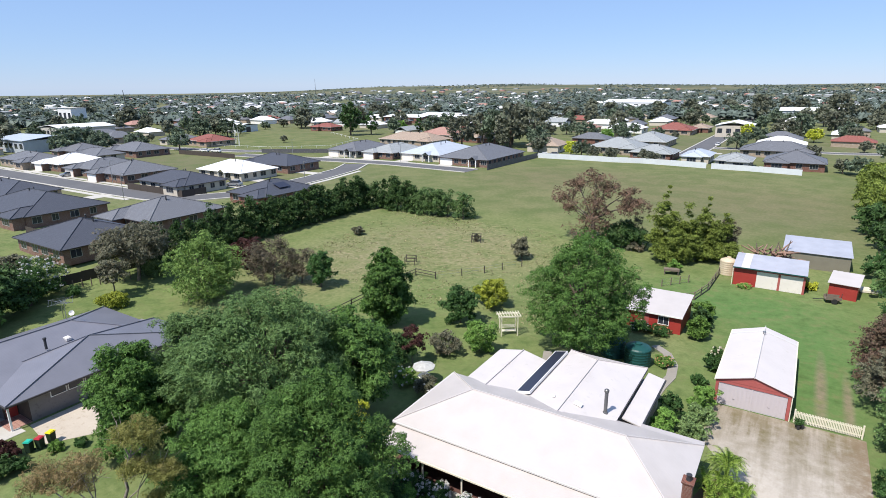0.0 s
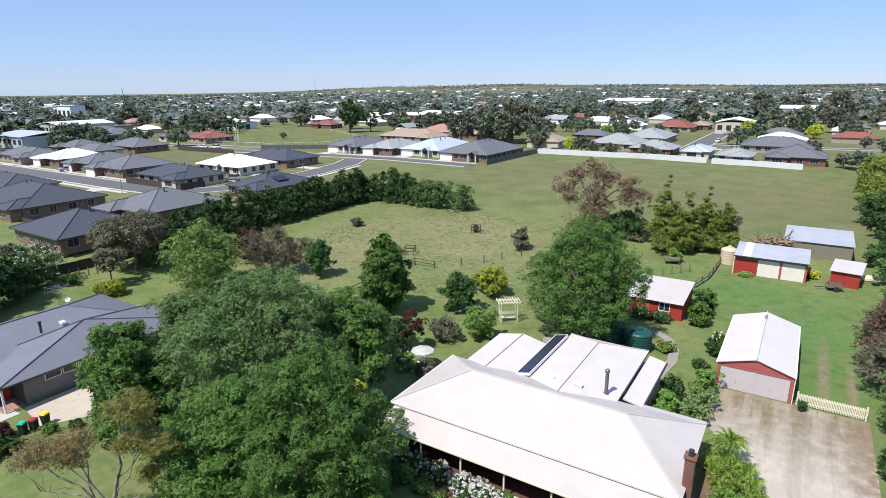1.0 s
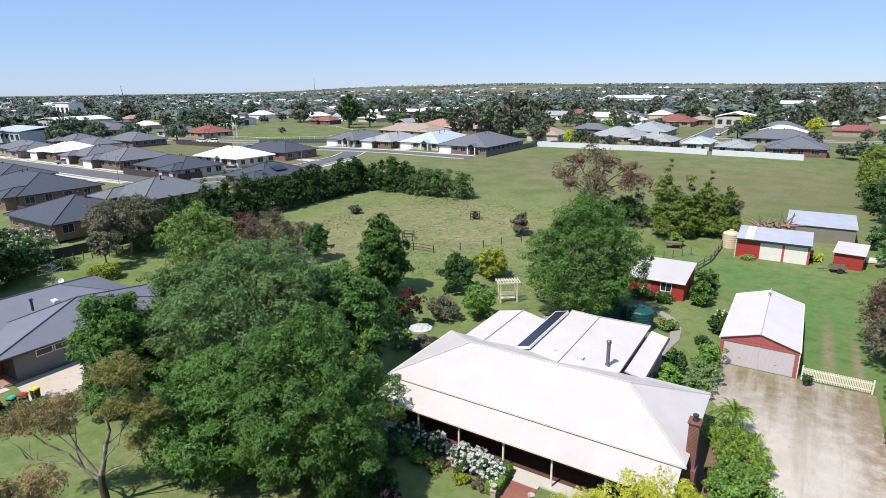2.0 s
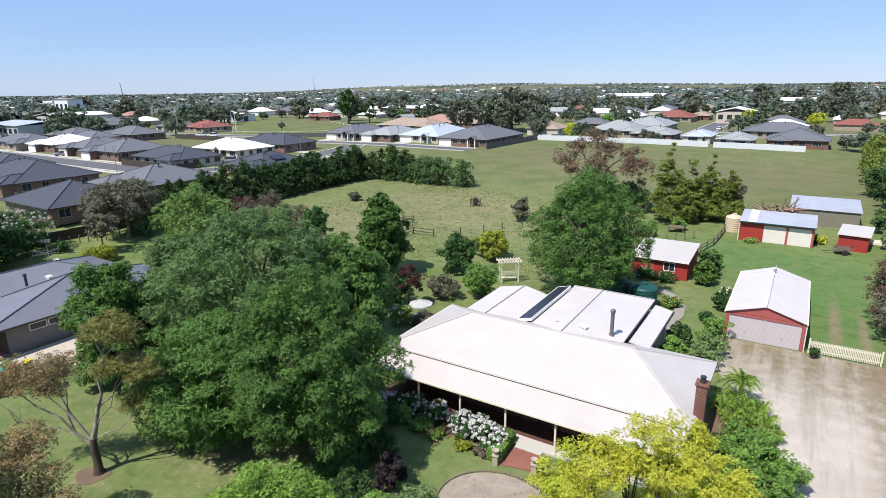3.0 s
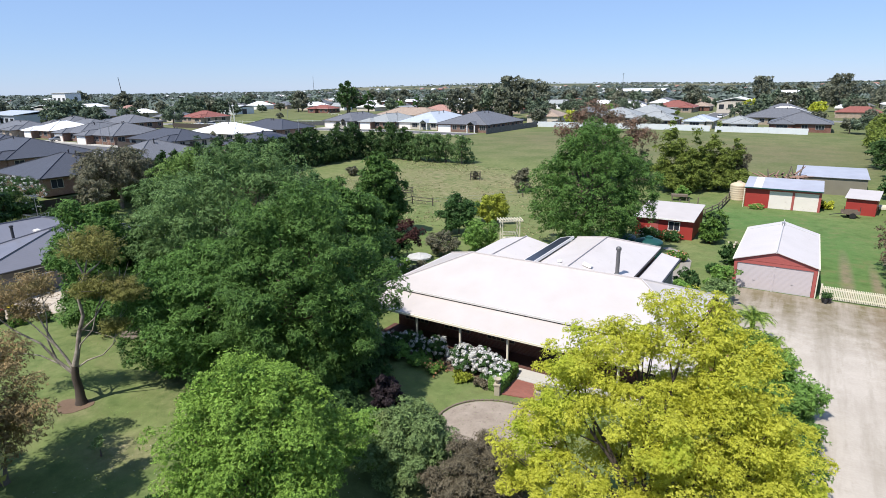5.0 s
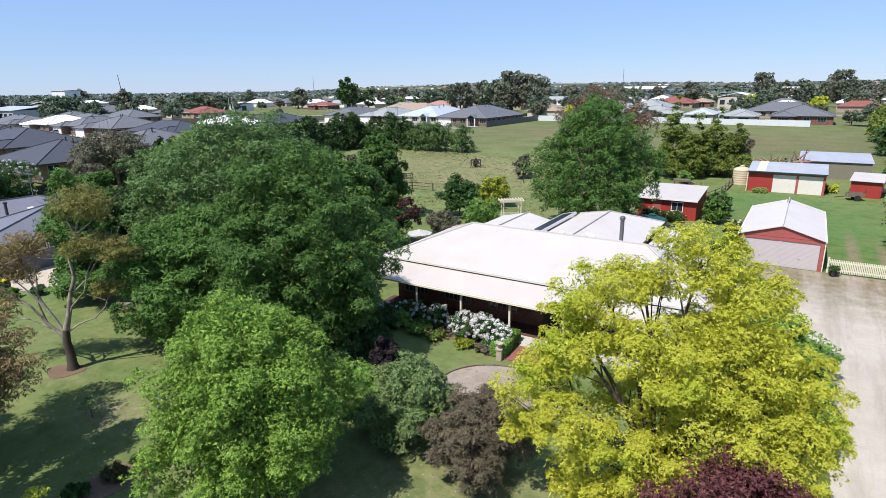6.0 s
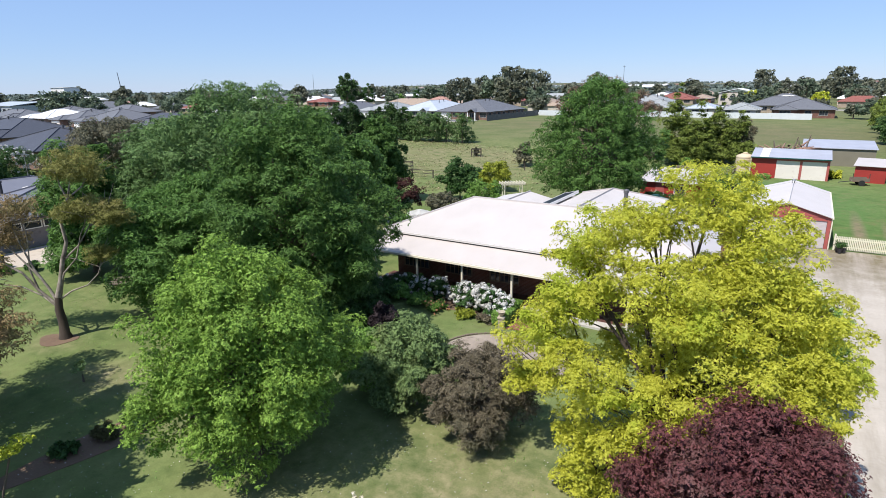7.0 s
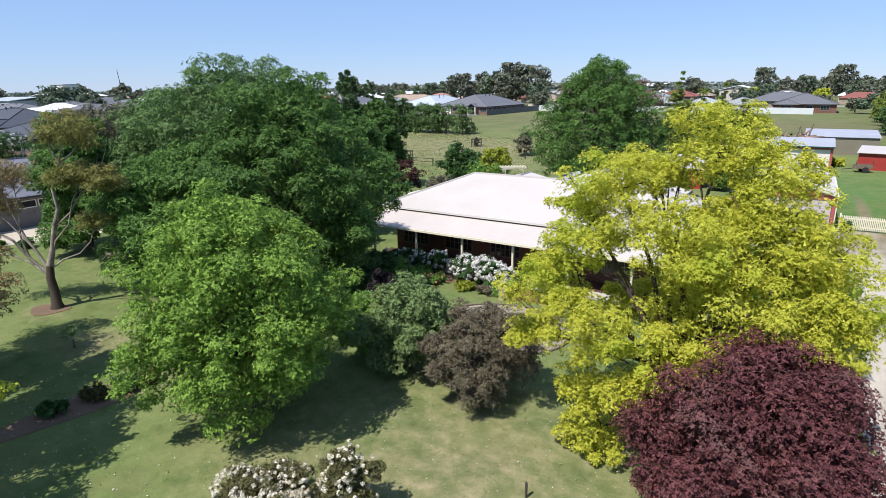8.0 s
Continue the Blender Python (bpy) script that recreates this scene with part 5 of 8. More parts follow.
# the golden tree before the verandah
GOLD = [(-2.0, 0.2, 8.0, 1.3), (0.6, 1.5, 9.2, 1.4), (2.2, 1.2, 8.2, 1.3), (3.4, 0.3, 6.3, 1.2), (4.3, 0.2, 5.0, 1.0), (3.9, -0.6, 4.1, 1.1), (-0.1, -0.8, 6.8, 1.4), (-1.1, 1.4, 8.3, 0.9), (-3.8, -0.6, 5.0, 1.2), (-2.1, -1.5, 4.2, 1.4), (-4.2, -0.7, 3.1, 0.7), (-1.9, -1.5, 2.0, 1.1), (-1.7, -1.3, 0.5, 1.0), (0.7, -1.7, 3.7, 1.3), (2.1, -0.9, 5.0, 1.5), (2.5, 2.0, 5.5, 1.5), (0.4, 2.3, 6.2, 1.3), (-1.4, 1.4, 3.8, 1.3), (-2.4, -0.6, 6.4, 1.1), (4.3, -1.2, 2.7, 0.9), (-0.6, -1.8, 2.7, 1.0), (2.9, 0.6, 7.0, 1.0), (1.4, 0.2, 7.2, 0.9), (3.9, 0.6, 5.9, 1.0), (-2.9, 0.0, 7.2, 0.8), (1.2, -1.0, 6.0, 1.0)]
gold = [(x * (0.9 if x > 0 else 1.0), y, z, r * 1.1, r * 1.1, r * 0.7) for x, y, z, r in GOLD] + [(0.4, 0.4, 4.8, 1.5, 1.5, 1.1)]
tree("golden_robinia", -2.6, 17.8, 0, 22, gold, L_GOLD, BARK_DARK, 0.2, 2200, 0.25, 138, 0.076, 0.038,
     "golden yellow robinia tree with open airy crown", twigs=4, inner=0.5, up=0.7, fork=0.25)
tree("purple_plum", 0.1, 15.0, 0, 33, crown_lobes(R(33), 3.3, 0.1, 5.7, 16, 0.42), L_PURPLE, BARK, 0.14, 1200, 0.34, 168, 0.072, 0.04,
     "dense dark purple-leaved plum tree", twigs=1)
# the dark mass of ash trees
tree("ash_tree", -22.4, 21.9, 0, 44, crown_lobes(R(44), 6.1, 0.6, 12.2, 20, 0.42) + [(4.0, -1.8, 6.0, 1.7, 1.7, 1.3), (4.3, -0.6, 4.0, 1.6, 1.6, 1.2)], L_ASH, BARK, 0.3, 1700, 0.38, 122, 0.15, 0.055,
     "tall dense dark green ash tree", droop=0.4, group="ash trees", twigs=1)
tree("ash_tree", -33.4, 27.8, 0, 45, crown_lobes(R(45), 7.0, 1.0, 13.5, 21, 0.08), L_ASH2, BARK, 0.3, 1600, 0.5, 95, 0.18, 0.066,
     "tall dense dark green ash tree", droop=0.4, group="ash trees", twigs=1)
tree("ash_tree", -40.5, 26.5, 0, 46, crown_lobes(R(46), 5.2, 0.6, 11.2, 15, 0.2), L_ASH2, BARK, 0.26, 950, 0.5, 100, 0.18, 0.07,
     "dense green ash tree beside a neighbour's yard", droop=0.4, group="ash trees", twigs=1)
tree("ash_tree", -29.3, 20.2, 0, 47, crown_lobes(R(47), 5.2, -0.2, 8.6, 14, 0.2), L_ASH, BARK, 0.24, 1150, 0.4, 95, 0.17, 0.064,
     "dense grey-green ash tree with low branches", droop=0.4, group="ash trees", twigs=1)
tree("ash_tree", -42.0, 20.9, 0, 50, crown_lobes(R(50), 3.7, -0.2, 9.8, 14, 0.25), L_ASH, BARK, 0.2, 900, 0.45, 80, 0.21, 0.085,
     "young dark green ash tree beside a driveway", droop=0.4, group="ash trees", twigs=1)
tree("ash_tree", -30.2, 34.0, 0, 48, crown_lobes(R(48), 4.4, 1.2, 10.0, 13, 0.25), L_ASH, BARK, 0.26, 800, 0.7, 70, 0.26, 0.12,
     "tall dark green ash tree by the house corner", droop=0.4, group="ash trees", twigs=1)
tree("cypress_shrub", -26.6, 30.0, 0, 49, crown_lobes(R(49), 1.3, 0.5, 5.4, 8, 0.3), L_LIME, BARK, 0.1, 130, 0.5, 60, 0.18, 0.065,
     "yellow-tipped weeping cypress shrub", "shrub", droop=0.9)


def gum_tree(x, y, seed, label):
    """A gum with a crooked pale trunk, bare curved limbs and a few rounded crowns of leaves."""
    rng = R(seed)
    root = thing("gum_tree", x, y, 0, 0, label, "tree")
    crowns = [(2.2, 1.4, 9.2, 1.1, 1.1, 0.8), (1.6, 1.0, 8.8, 0.8, 0.8, 0.6), (2.8, 1.8, 8.7, 0.8, 0.8, 0.6), (2.8, 1.8, 6.9, 1.1, 1.1, 0.6), (3.5, 2.2, 6.7, 1.0, 1.0, 0.65), (2.0, 1.3, 6.7, 0.8, 0.8, 0.45), (3.5, 2.2, 6.6, 0.8, 0.8, 0.6), (2.3, 0.8, 7.0, 0.8, 0.8, 0.5), (2.6, 1.8, 4.6, 0.65, 0.65, 0.5),
              (-0.3, -0.2, 7.0, 1.0, 1.0, 0.7), (-1.0, -0.7, 6.7, 1.2, 1.2, 0.8), (-1.8, -1.2, 6.0, 1.2, 1.2, 0.8), (-2.6, -1.6, 6.5, 1.1, 1.1, 0.7), (-1.4, -0.5, 5.3, 0.9, 0.9, 0.5), (-3.2, -2.2, 5.6, 1.1, 1.1, 0.7)]
    v, c = foliage(rng, crowns[:9], 700, 0.2, 50, 0.1, 0.026, 0.4, 0.8, 0.15, fill=0.3)
    leaves("crown", v, L_GUM, root, "olive and bronze leaves")
    v, c2 = foliage(rng, crowns[9:], 480, 0.2, 40, 0.1, 0.026, 0.4, 0.8, 0.15, fill=0.35)
    leaves("crown", v, L_GUMRED, root, "reddish young leaves")
    trunk = [(0.45, 0.3, -0.1), (0.45, 0.3, 0.25), (0.5, 0.3, 0.9), (0.42, 0.27, 1.6), (0.5, 0.33, 2.3), (0.75, 0.5, 3.2), (0.95, 0.65, 4.2), (1.3, 0.85, 5.2), (1.25, 0.8, 6.2), (1.7, 1.1, 7.4), (2.1, 1.35, 8.8)]
    girth = [0.38, 0.26, 0.22, 0.2, 0.17, 0.13, 0.11, 0.09, 0.075, 0.05, 0.02]
    butt = weld(tube_quads(trunk[:5], girth[:5], 9), "trunk", BARK_DARK, root, "dark rough lower trunk")
    weld(tube_quads(trunk[4:], girth[4:], 9), "upper_trunk", BARK_GUM, butt, "pale peeling upper trunk")
    limbs = [[(0.45, 0.3, 1.9), (0.2, 0.1, 2.8), (-0.2, -0.2, 3.8), (-0.6, -0.4, 5.0), (-0.9, -0.6, 6.5)], [(0.42, 0.28, 1.8), (-0.2, -0.2, 2.7), (-0.9, -0.5, 3.6), (-1.9, -1.2, 4.4), (-2.6, -1.6, 5.2), (-3.2, -2.2, 5.5)], [(0.0, 0.0, 3.2), (-0.8, -0.6, 4.6), (-1.8, -1.2, 5.8)],
             [(0.48, 0.32, 2.1), (1.1, 0.75, 2.6), (1.8, 1.25, 2.9), (2.3, 1.6, 3.5), (2.6, 1.8, 4.4)], [(0.95, 0.65, 4.2), (1.7, 1.2, 5.0), (2.3, 1.6, 6.0), (2.6, 1.7, 7.3)], [(2.3, 1.6, 6.0), (3.0, 2.0, 6.4), (3.3, 2.1, 7.0)], [(1.25, 0.8, 6.2), (1.5, 0.9, 6.7), (2.2, 0.8, 6.9)],
             [(0.4, 0.27, 1.7), (-0.5, 0.0, 2.3), (-1.5, -0.4, 2.7), (-2.6, -1.1, 2.9), (-3.4, -1.9, 3.3)], [(1.7, 1.1, 7.4), (1.4, 1.0, 8.1), (1.5, 0.9, 8.8)], [(1.7, 1.1, 7.4), (2.3, 1.6, 8.0), (2.8, 1.8, 8.7)],
             [(0.6, 0.4, 2.6), (1.0, 0.6, 3.6), (1.7, 1.0, 4.4), (2.1, 1.2, 5.6), (2.6, 1.6, 6.8)], [(-0.2, -0.2, 2.7), (-0.5, -0.3, 3.8), (-0.3, -0.2, 5.2), (-0.3, -0.2, 6.8)]]
    for k, p in enumerate(limbs):
        r = 0.085 if k < 2 else 0.055
        limb = weld(tube_quads(p, [r * (1 - 0.75 * i / (len(p) - 1)) for i in range(len(p))], 6), "limb", BARK_GUM, root)
        for q in range(8):
            s = Vector(p[-1]).lerp(Vector(p[-2]), rng.uniform(0, 0.9))
            e = s + Vector(rng.normal(size=3)) * 0.6 + Vector((0, 0, 0.45))
            weld(tube_quads([s, s.lerp(e, 0.5) + Vector(rng.normal(size=3)) * 0.08, e], [0.022, 0.016, 0.006], 4), "twig", BARK_GUM, limb)
    return root


gum_tree(-32.1, 13.6, 55, "leaning gum tree with bare forked limbs and bronze leaves")
tree("gum_tree", -27.6, 8.6, 0, 56, [(0, 0, 4.4, 1.9, 1.8, 1.1), (-1.2, 0.8, 5.4, 1.4, 1.4, 0.9), (0.9, 0.7, 3.4, 1.3, 1.3, 0.8), (0.8, -0.6, 2.4, 1.0, 1.0, 0.6), (-0.8, -0.8, 5.8, 1.3, 1.3, 0.8), (1.3, -0.9, 4.4, 1.2, 1.2, 0.8), (0.8, -1.6, 5.6, 1.3, 1.3, 0.9)], L_GUMRED, BARK_PALE, 0.18, 420, 0.42, 90, 0.14, 0.042,
     "bronze-leaved young gum tree on the lawn", droop=0.6, twigs=4, inner=0.4)
# Three gums out of view, added for the shadows they cast on the lawn.
tree("gum_tree", -28.5, 2.6, 0, 58, crown_lobes(R(58), 4.6, 2.5, 10.5, 7, 0.2, core=0.3), L_GUM, BARK_PALE, 0.28, 330, 0.5, 60, 0.3, 0.1,
     "tall unseen gum tree shading the lawn's edge", droop=0.5)
tree("gum_tree", -23.6, 4.0, 0, 59, crown_lobes(R(59), 4.3, 2.6, 10.5, 7, 0.1, core=0.3), L_GUM, BARK_PALE, 0.26, 350, 0.5, 60, 0.28, 0.1,
     "broad unseen gum tree shading the garden bed", droop=0.5)
tree("gum_tree", -19.6, 3.0, 0, 57, crown_lobes(R(57), 3.8, 2.5, 9.0, 7, 0.2, core=0.3), L_GUM, BARK_PALE, 0.25, 300, 0.5, 55, 0.28, 0.09,
     "broad unseen gum tree shading the lawn", droop=0.5)
tree("lime_sapling", -18.3, 5.8, 0, 66, [(0.7, 0.6, 3.0, 0.34, 0.34, 0.18), (0.4, 0.4, 2.8, 0.22, 0.22, 0.14)], L_LIME, BARK, 0.032, 26, 0.14, 40, 0.07, 0.04, "slender sapling with bright lime-green leaves", "sapling", fork=0.8, lean=(0.5, 0.45))
tree("tea_tree", -8.9, 17.6, 0, 61, crown_lobes(R(61), 2.05, -0.15, 3.6, 11, 0.0), L_TWIG, BARK, 0.1, 650, 0.3, 90, 0.12, 0.028,
     "round brown twiggy tea-tree shrub", "shrub", droop=0.2, twigs=4, inner=0.4)
tree("round_shrub", -12.1, 18.0, 0, 62, crown_lobes(R(62), 2.05, -0.1, 4.0, 10, 0.0), L_SHRUB, BARK, 0.08, 560, 0.34, 105, 0.1, 0.05,
     "dense round grey-green shrub", "shrub")
tree("round_shrub", -14.3, 17.9, 0, 63, crown_lobes(R(63), 1.3, 0.0, 3.0, 7, 0.0), L_LIGHT, BARK, 0.06, 200, 0.34, 70, 0.12, 0.06,
     "bright green rounded shrub", "shrub")
tree("smoke_bush", -16.4, 21.5, 0, 64, crown_lobes(R(64), 0.95, 0.2, 2.5, 7, 0.0), L_SMOKE_SHADED, BARK, 0.06, 170, 0.4, 60, 0.12, 0.08,
     "dark purple smoke bush, leaf colour darkened for deep shade", "shrub")
# Dark shrubs, packed in to deepen the shade below the ash crowns.
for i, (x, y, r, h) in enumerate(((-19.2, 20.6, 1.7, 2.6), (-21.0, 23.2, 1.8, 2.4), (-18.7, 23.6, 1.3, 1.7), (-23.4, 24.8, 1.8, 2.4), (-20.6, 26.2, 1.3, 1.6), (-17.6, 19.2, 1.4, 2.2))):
    tree("understorey_shrub", x, y, 0, 660 + i, crown_lobes(R(660 + i), r, 0.0, h, 7), L_HEDGE if i % 2 else L_DARK, BARK, 0.06, 150, 0.34, 60, 0.12, 0.05, "dark green shrub added to deepen the shade under ash trees", "shrub", group="shrubs under the ash trees")
tree("sapling", -25.9, 11.9, 0, 65, [(0, 0, 0.75, 0.3, 0.3, 0.25)], L_SHRUB, BARK, 0.035, 16, 0.2, 30, 0.1, 0.05, "small newly planted sapling", "sapling")


def flower_bush(name, x, y, z, seed, radius, h, leaf, petal, blooms, size, label, group="", fine=1.0):
    """A shrub with rounded flower heads of many petals."""
    rng = R(seed)
    lobes = crown_lobes(rng, radius, 0.05, h, 6)
    root = thing(name, x, y, z, 0, label, "shrub", group)
    v, c = foliage(rng, lobes, min(620, int((90 * radius * radius + 40) / fine)), 0.28, int(60 / fine), 0.10 * fine, 0.055 * fine)
    leaves("foliage", v, leaf, root)
    c, d = spray_points(rng, lobes, blooms, 0.9)
    ok = c[:, 2] > h * 0.25
    c, d = c[ok] + d[ok] * 0.1, d[ok]
    off = unit(rng.normal(size=(len(c), 20, 3)).reshape(-1, 3))
    p = np.repeat(c, 20, 0) + off * size * np.array((1, 1, 0.8))
    leaves("blossom", leaf_tris(rng, p, unit(off + 0.4 * np.repeat(d, 20, 0)), size * 0.9, size * 0.75), petal, root)
    return root


flower_bush("rose_bush", -10.7, 9.2, 0, 71, 1.3, 1.15, L_ROSE, PETAL_CREAM, 640, 0.054, "cream-flowered rose bush with browned leaves", fine=0.6)
flower_bush("rose_bush", -8.95, 10.4, 0, 72, 0.85, 2.05, L_ROSE, PETAL_CREAM, 200, 0.054, "taller cream-flowered rose bush with few flowers", fine=0.6)
for i, (x, y, r, h, b) in enumerate([(-19.7, 28.5, 0.8, 1.2, 30), (-18.4, 28.5, 0.8, 1.6, 60), (-16.2, 28.1, 1.0, 1.7, 120), (-14.3, 28.0, 1.0, 1.6, 120), (-15.3, 28.3, 0.8, 1.75, 90), (-20.8, 29.0, 0.8, 1.3, 24), (-21.8, 28.4, 0.8, 1.2, 18)]):
    flower_bush("rose_shrub", x + 0.7, y, 0, 80 + i, r, h, L_DARK, PETAL, int(b * 1.5), 0.095, "white-flowered rose shrub along the verandah", "flowers along the verandah")
flower_bush("rose_bush", -29.6, 40.4, 0, 90, 1.2, 2.0, L_LIGHT, PETAL, 46, 0.1, "white climbing rose beside the house")
flower_bush("rose_bush", -26.6, 40.0, 0, 91, 1.3, 2.2, L_GUMGREY, PETAL, 24, 0.09, "straggling white rose beside the house")
flower_bush("rose_bush", -6.2, 42.4, 0, 92, 0.9, 1.5, L_DARK, PETAL, 36, 0.12, "white rose bush by the lean-to")
flower_bush("rose_bush", -4.5, 61.5, 0, 93, 0.7, 1.8, L_DARK, PETAL_CREAM, 44, 0.11, "cream rose beside the garage wall")
flower_bush("rose_bush", -13.4, 65.2, 0, 94, 1.2, 1.3, L_DARK, PETAL_CREAM, 50, 0.08, "pink and cream roses before the red shed")
flower_bush("rose_bush", -10.9, 65.3, 0, 95, 1.1, 1.2, L_DARK, PETAL_PINK, 40, 0.08, "pink and cream roses before the red shed")
flower_bush("flower_clump", -4.4, 87.6, 0, 96, 0.9, 0.8, L_LIGHT, PETAL_PINK, 40, 0.08, "orange flowers before the machinery shed")
flower_bush("flower_clump", -8.9, 57.6, 0, 97, 1.1, 1.0, L_LIGHT, PETAL_PINK, 50, 0.06, "red and orange flowers inside the curved path")
flower_bush("flower_clump", -17.0, 27.0, 0, 98, 0.7, 0.6, L_LIGHT, PETAL_PINK, 36, 0.06, "orange flowers edging the rose bed")

SHRUBS = [
    (-15.0, 26.9, 0.6, 0.5, L_OLIVE, "low yellow-green perennial clump"), (-18.3, 27.3, 0.8, 0.7, L_LIGHT, "low green perennial clump"), (-13.6, 27.0, 0.6, 0.5, L_TWIG, "low brown perennial clump"),
    (-20.0, 27.6, 0.9, 0.8, L_LIGHT, "low green perennial clump"),
    (-32.6, 43.4, 2.2, 3.9, L_DARK, "dark shrub with wine-red tips"), (-29.6, 48.2, 1.9, 2.6, L_GUMGREY, "loose olive-green shrub on the lawn"), (-26.9, 50.8, 2.1, 3.9, L_LIGHT, "rounded light green shrub on the lawn"),
    (-32.6, 56.4, 2.3, 4.9, L_DARK, "dense dark green rounded tree"), (-31.8, 63.2, 2.3, 4.1, L_OLIVE, "golden yellow shrub on the lawn"), (-37.0, 83.6, 1.5, 4.0, L_GUMGREY, "olive and bronze bush in the paddock"),
    (-7.1, 66.4, 1.4, 2.8, L_BUSH, "dark green bush beside the red shed"), (-7.6, 72.5, 1.5, 2.4, L_BUSH, "dark green bush behind the red shed"), (-7.2, 69.6, 1.4, 2.6, L_HEDGE, "dark bush behind the red shed"),
    (-4.6, 59.0, 0.8, 1.8, L_DARK, "dark bush against the garage wall"), (-5.3, 55.4, 0.7, 0.9, L_DARK, "small bush on the lawn"),
    (-4.2, 51.0, 1.2, 2.3, L_LIGHT, "light green bush beside the driveway"), (-4.1, 48.0, 1.3, 2.0, L_SHRUB, "olive-green bush beside the driveway"), (-4.3, 45.6, 1.3, 1.7, L_SHRUB, "olive-green bush beside the driveway"),
    (-6.3, 45.2, 1.2, 2.5, L_LIGHT, "bright green bush by the lean-to"), (-6.4, 47.8, 1.1, 2.6, L_DARK, "dark bush by the lean-to"), (-6.2, 43.4, 1.0, 2.0, L_LIGHT, "bright green bush by the lean-to"),
    (-0.2, 34.4, 1.8, 2.2, L_BUSH, "dark green bush below the ferns"), (0.4, 31.8, 2.3, 3.1, L_BUSH, "dark green bush beside the driveway"), (0.9, 28.6, 2.3, 3.3, L_BUSH, "dark green bush beside the driveway"), (0.7, 25.4, 2.2, 3.0, L_BUSH, "dark green bush beside the driveway"),
    (-1.1, 29.4, 1.8, 2.4, L_LIGHT, "light green bush beside the chimney"),
    (8.9, 45.6, 1.3, 2.2, L_DARK, "dark bush at the yard's edge"), (10.6, 42.5, 2.2, 4.0, L_ASH2, "grey-green bush at the yard's edge"), (9.6, 38.0, 2.0, 3.4, L_ASH2, "grey-green bush at the yard's edge"), (9.4, 33.4, 1.8, 3.0, L_DARK, "dark bush along the driveway"),
    (-74.6, 36.9, 1.9, 2.2, L_OLIVE, "rounded lime-green shrub behind a roof"), (-83.0, 36.0, 1.2, 1.7, L_DARK, "small dark tree in a fenced garden"), (-81.0, 46.5, 2.0, 2.8, L_SHRUB, "grey-green bush under a gum"), (-14.2, 89.6, 1.0, 1.9, L_LIGHT, "young green tree over a trough"), (3.2, 91.2, 1.2, 1.0, L_LIME, "yellow flowering weeds between sheds"),
    (-68.5, 79.5, 1.1, 1.9, L_GUMGREY, "scrubby bush in the paddock"), (-47.9, 87.9, 0.5, 1.6, L_GUMGREY, "sapling inside a timber guard"), (-46.0, 54.8, 0.4, 2.4, L_DARK, "thin sapling on the lawn"),
    (-30.5, 93.5, 1.4, 2.2, L_LIGHT, "light green bush under the gum"), (-22.0, 97, 1.6, 1.4, L_GUMGREY, "low tangle of scrub in the paddock"), (-18.5, 84, 0.5, 0.5, L_GUMGREY, "clump of rank grass"),
    (-44.5, 20.0, 0.6, 1.0, L_DARK, "low dark plant by the yard"), (-49.2, 14.4, 1.3, 1.8, L_MULBERRY, "wine-red shrub beside a concrete apron"), (-47.6, 13.2, 1.4, 1.6, L_HEDGE, "dark shrub beside a concrete apron"), (-47.4, 17.2, 0.7, 0.8, L_BUSH, "low green plant edging a yard"), (-46.2, 18.6, 0.6, 0.7, L_DARK, "low dark plant edging a yard"), (-47.0, 14.6, 0.8, 1.0, L_DARK, "spiky dark plant by the bins"), (-20.4, 11.2, 0.6, 0.5, L_DARK, "low dark shrub in a mulched bed"), (-20.9, 8.7, 0.5, 0.4, L_DARK, "low dark shrub in a mulched bed"), (-20.1, 11.8, 0.45, 0.6, L_ROSE, "low brown-green shrub in a mulched bed"), (-20.7, 10.1, 0.5, 0.5, L_ROSE, "low brown-green shrub in a mulched bed"),
]
for i, (x, y, r, h, lf, lab) in enumerate(SHRUBS):
    near = y < 52
    tree("bush", x, y, gz(x, y), 300 + i, crown_lobes(R(300 + i), r, 0.05, h, 7), lf, BARK, 0.03 if h < 2.6 else 0.07, int((60 if near else 42) * r * max(r, h * 0.6) + 20), 0.36 if near else 0.46, 44 if near else 34,
         0.14 if near else 0.24, 0.08 if near else 0.13, lab, "bush", twigs=0)
tree("wine_shrub", -31.4, 44.4, 0, 401, crown_lobes(R(401), 1.5, 1.2, 4.6, 6), L_MULBERRY, BARK, 0.05, 130, 0.36, 40, 0.16, 0.08, "wine-red leaved shrub on the lawn", "shrub")

# trees behind the house
tree("ash_tree", -17.2, 56.3, 0, 121, crown_lobes(R(121), 7.2, 0.8, 14.2, 22, 0.45), L_ASH, BARK, 0.34, 1900, 0.4, 70, 0.165, 0.07, "large dark green ash tree behind the house", droop=0.4, group="ash trees", twigs=1)
tree("pear_tree", -39.9, 51.2, 0, 122, crown_lobes(R(122), 3.7, 0.0, 10.6, 16, 0.5), L_ASH, BARK, 0.2, 760, 0.65, 46, 0.28, 0.14, "upright dark green ornamental pear", droop=0.3)
tree("small_tree", -56.6, 57.2, 0.1, 123, crown_lobes(R(123), 2.4, 0.3, 5.8, 9, 0.3), L_DARK, BARK, 0.1, 220, 0.5, 40, 0.26, 0.14, "small rounded dark green tree in the paddock")
tree("pepper_tree", -67, 45.5, 0, 124, crown_lobes(R(124), 5.5, 0.2, 9.6, 14, 0.35), L_PEPPER, BARK, 0.22, 700, 0.6, 44, 0.28, 0.09, "light green drooping pepper tree", droop=0.7)
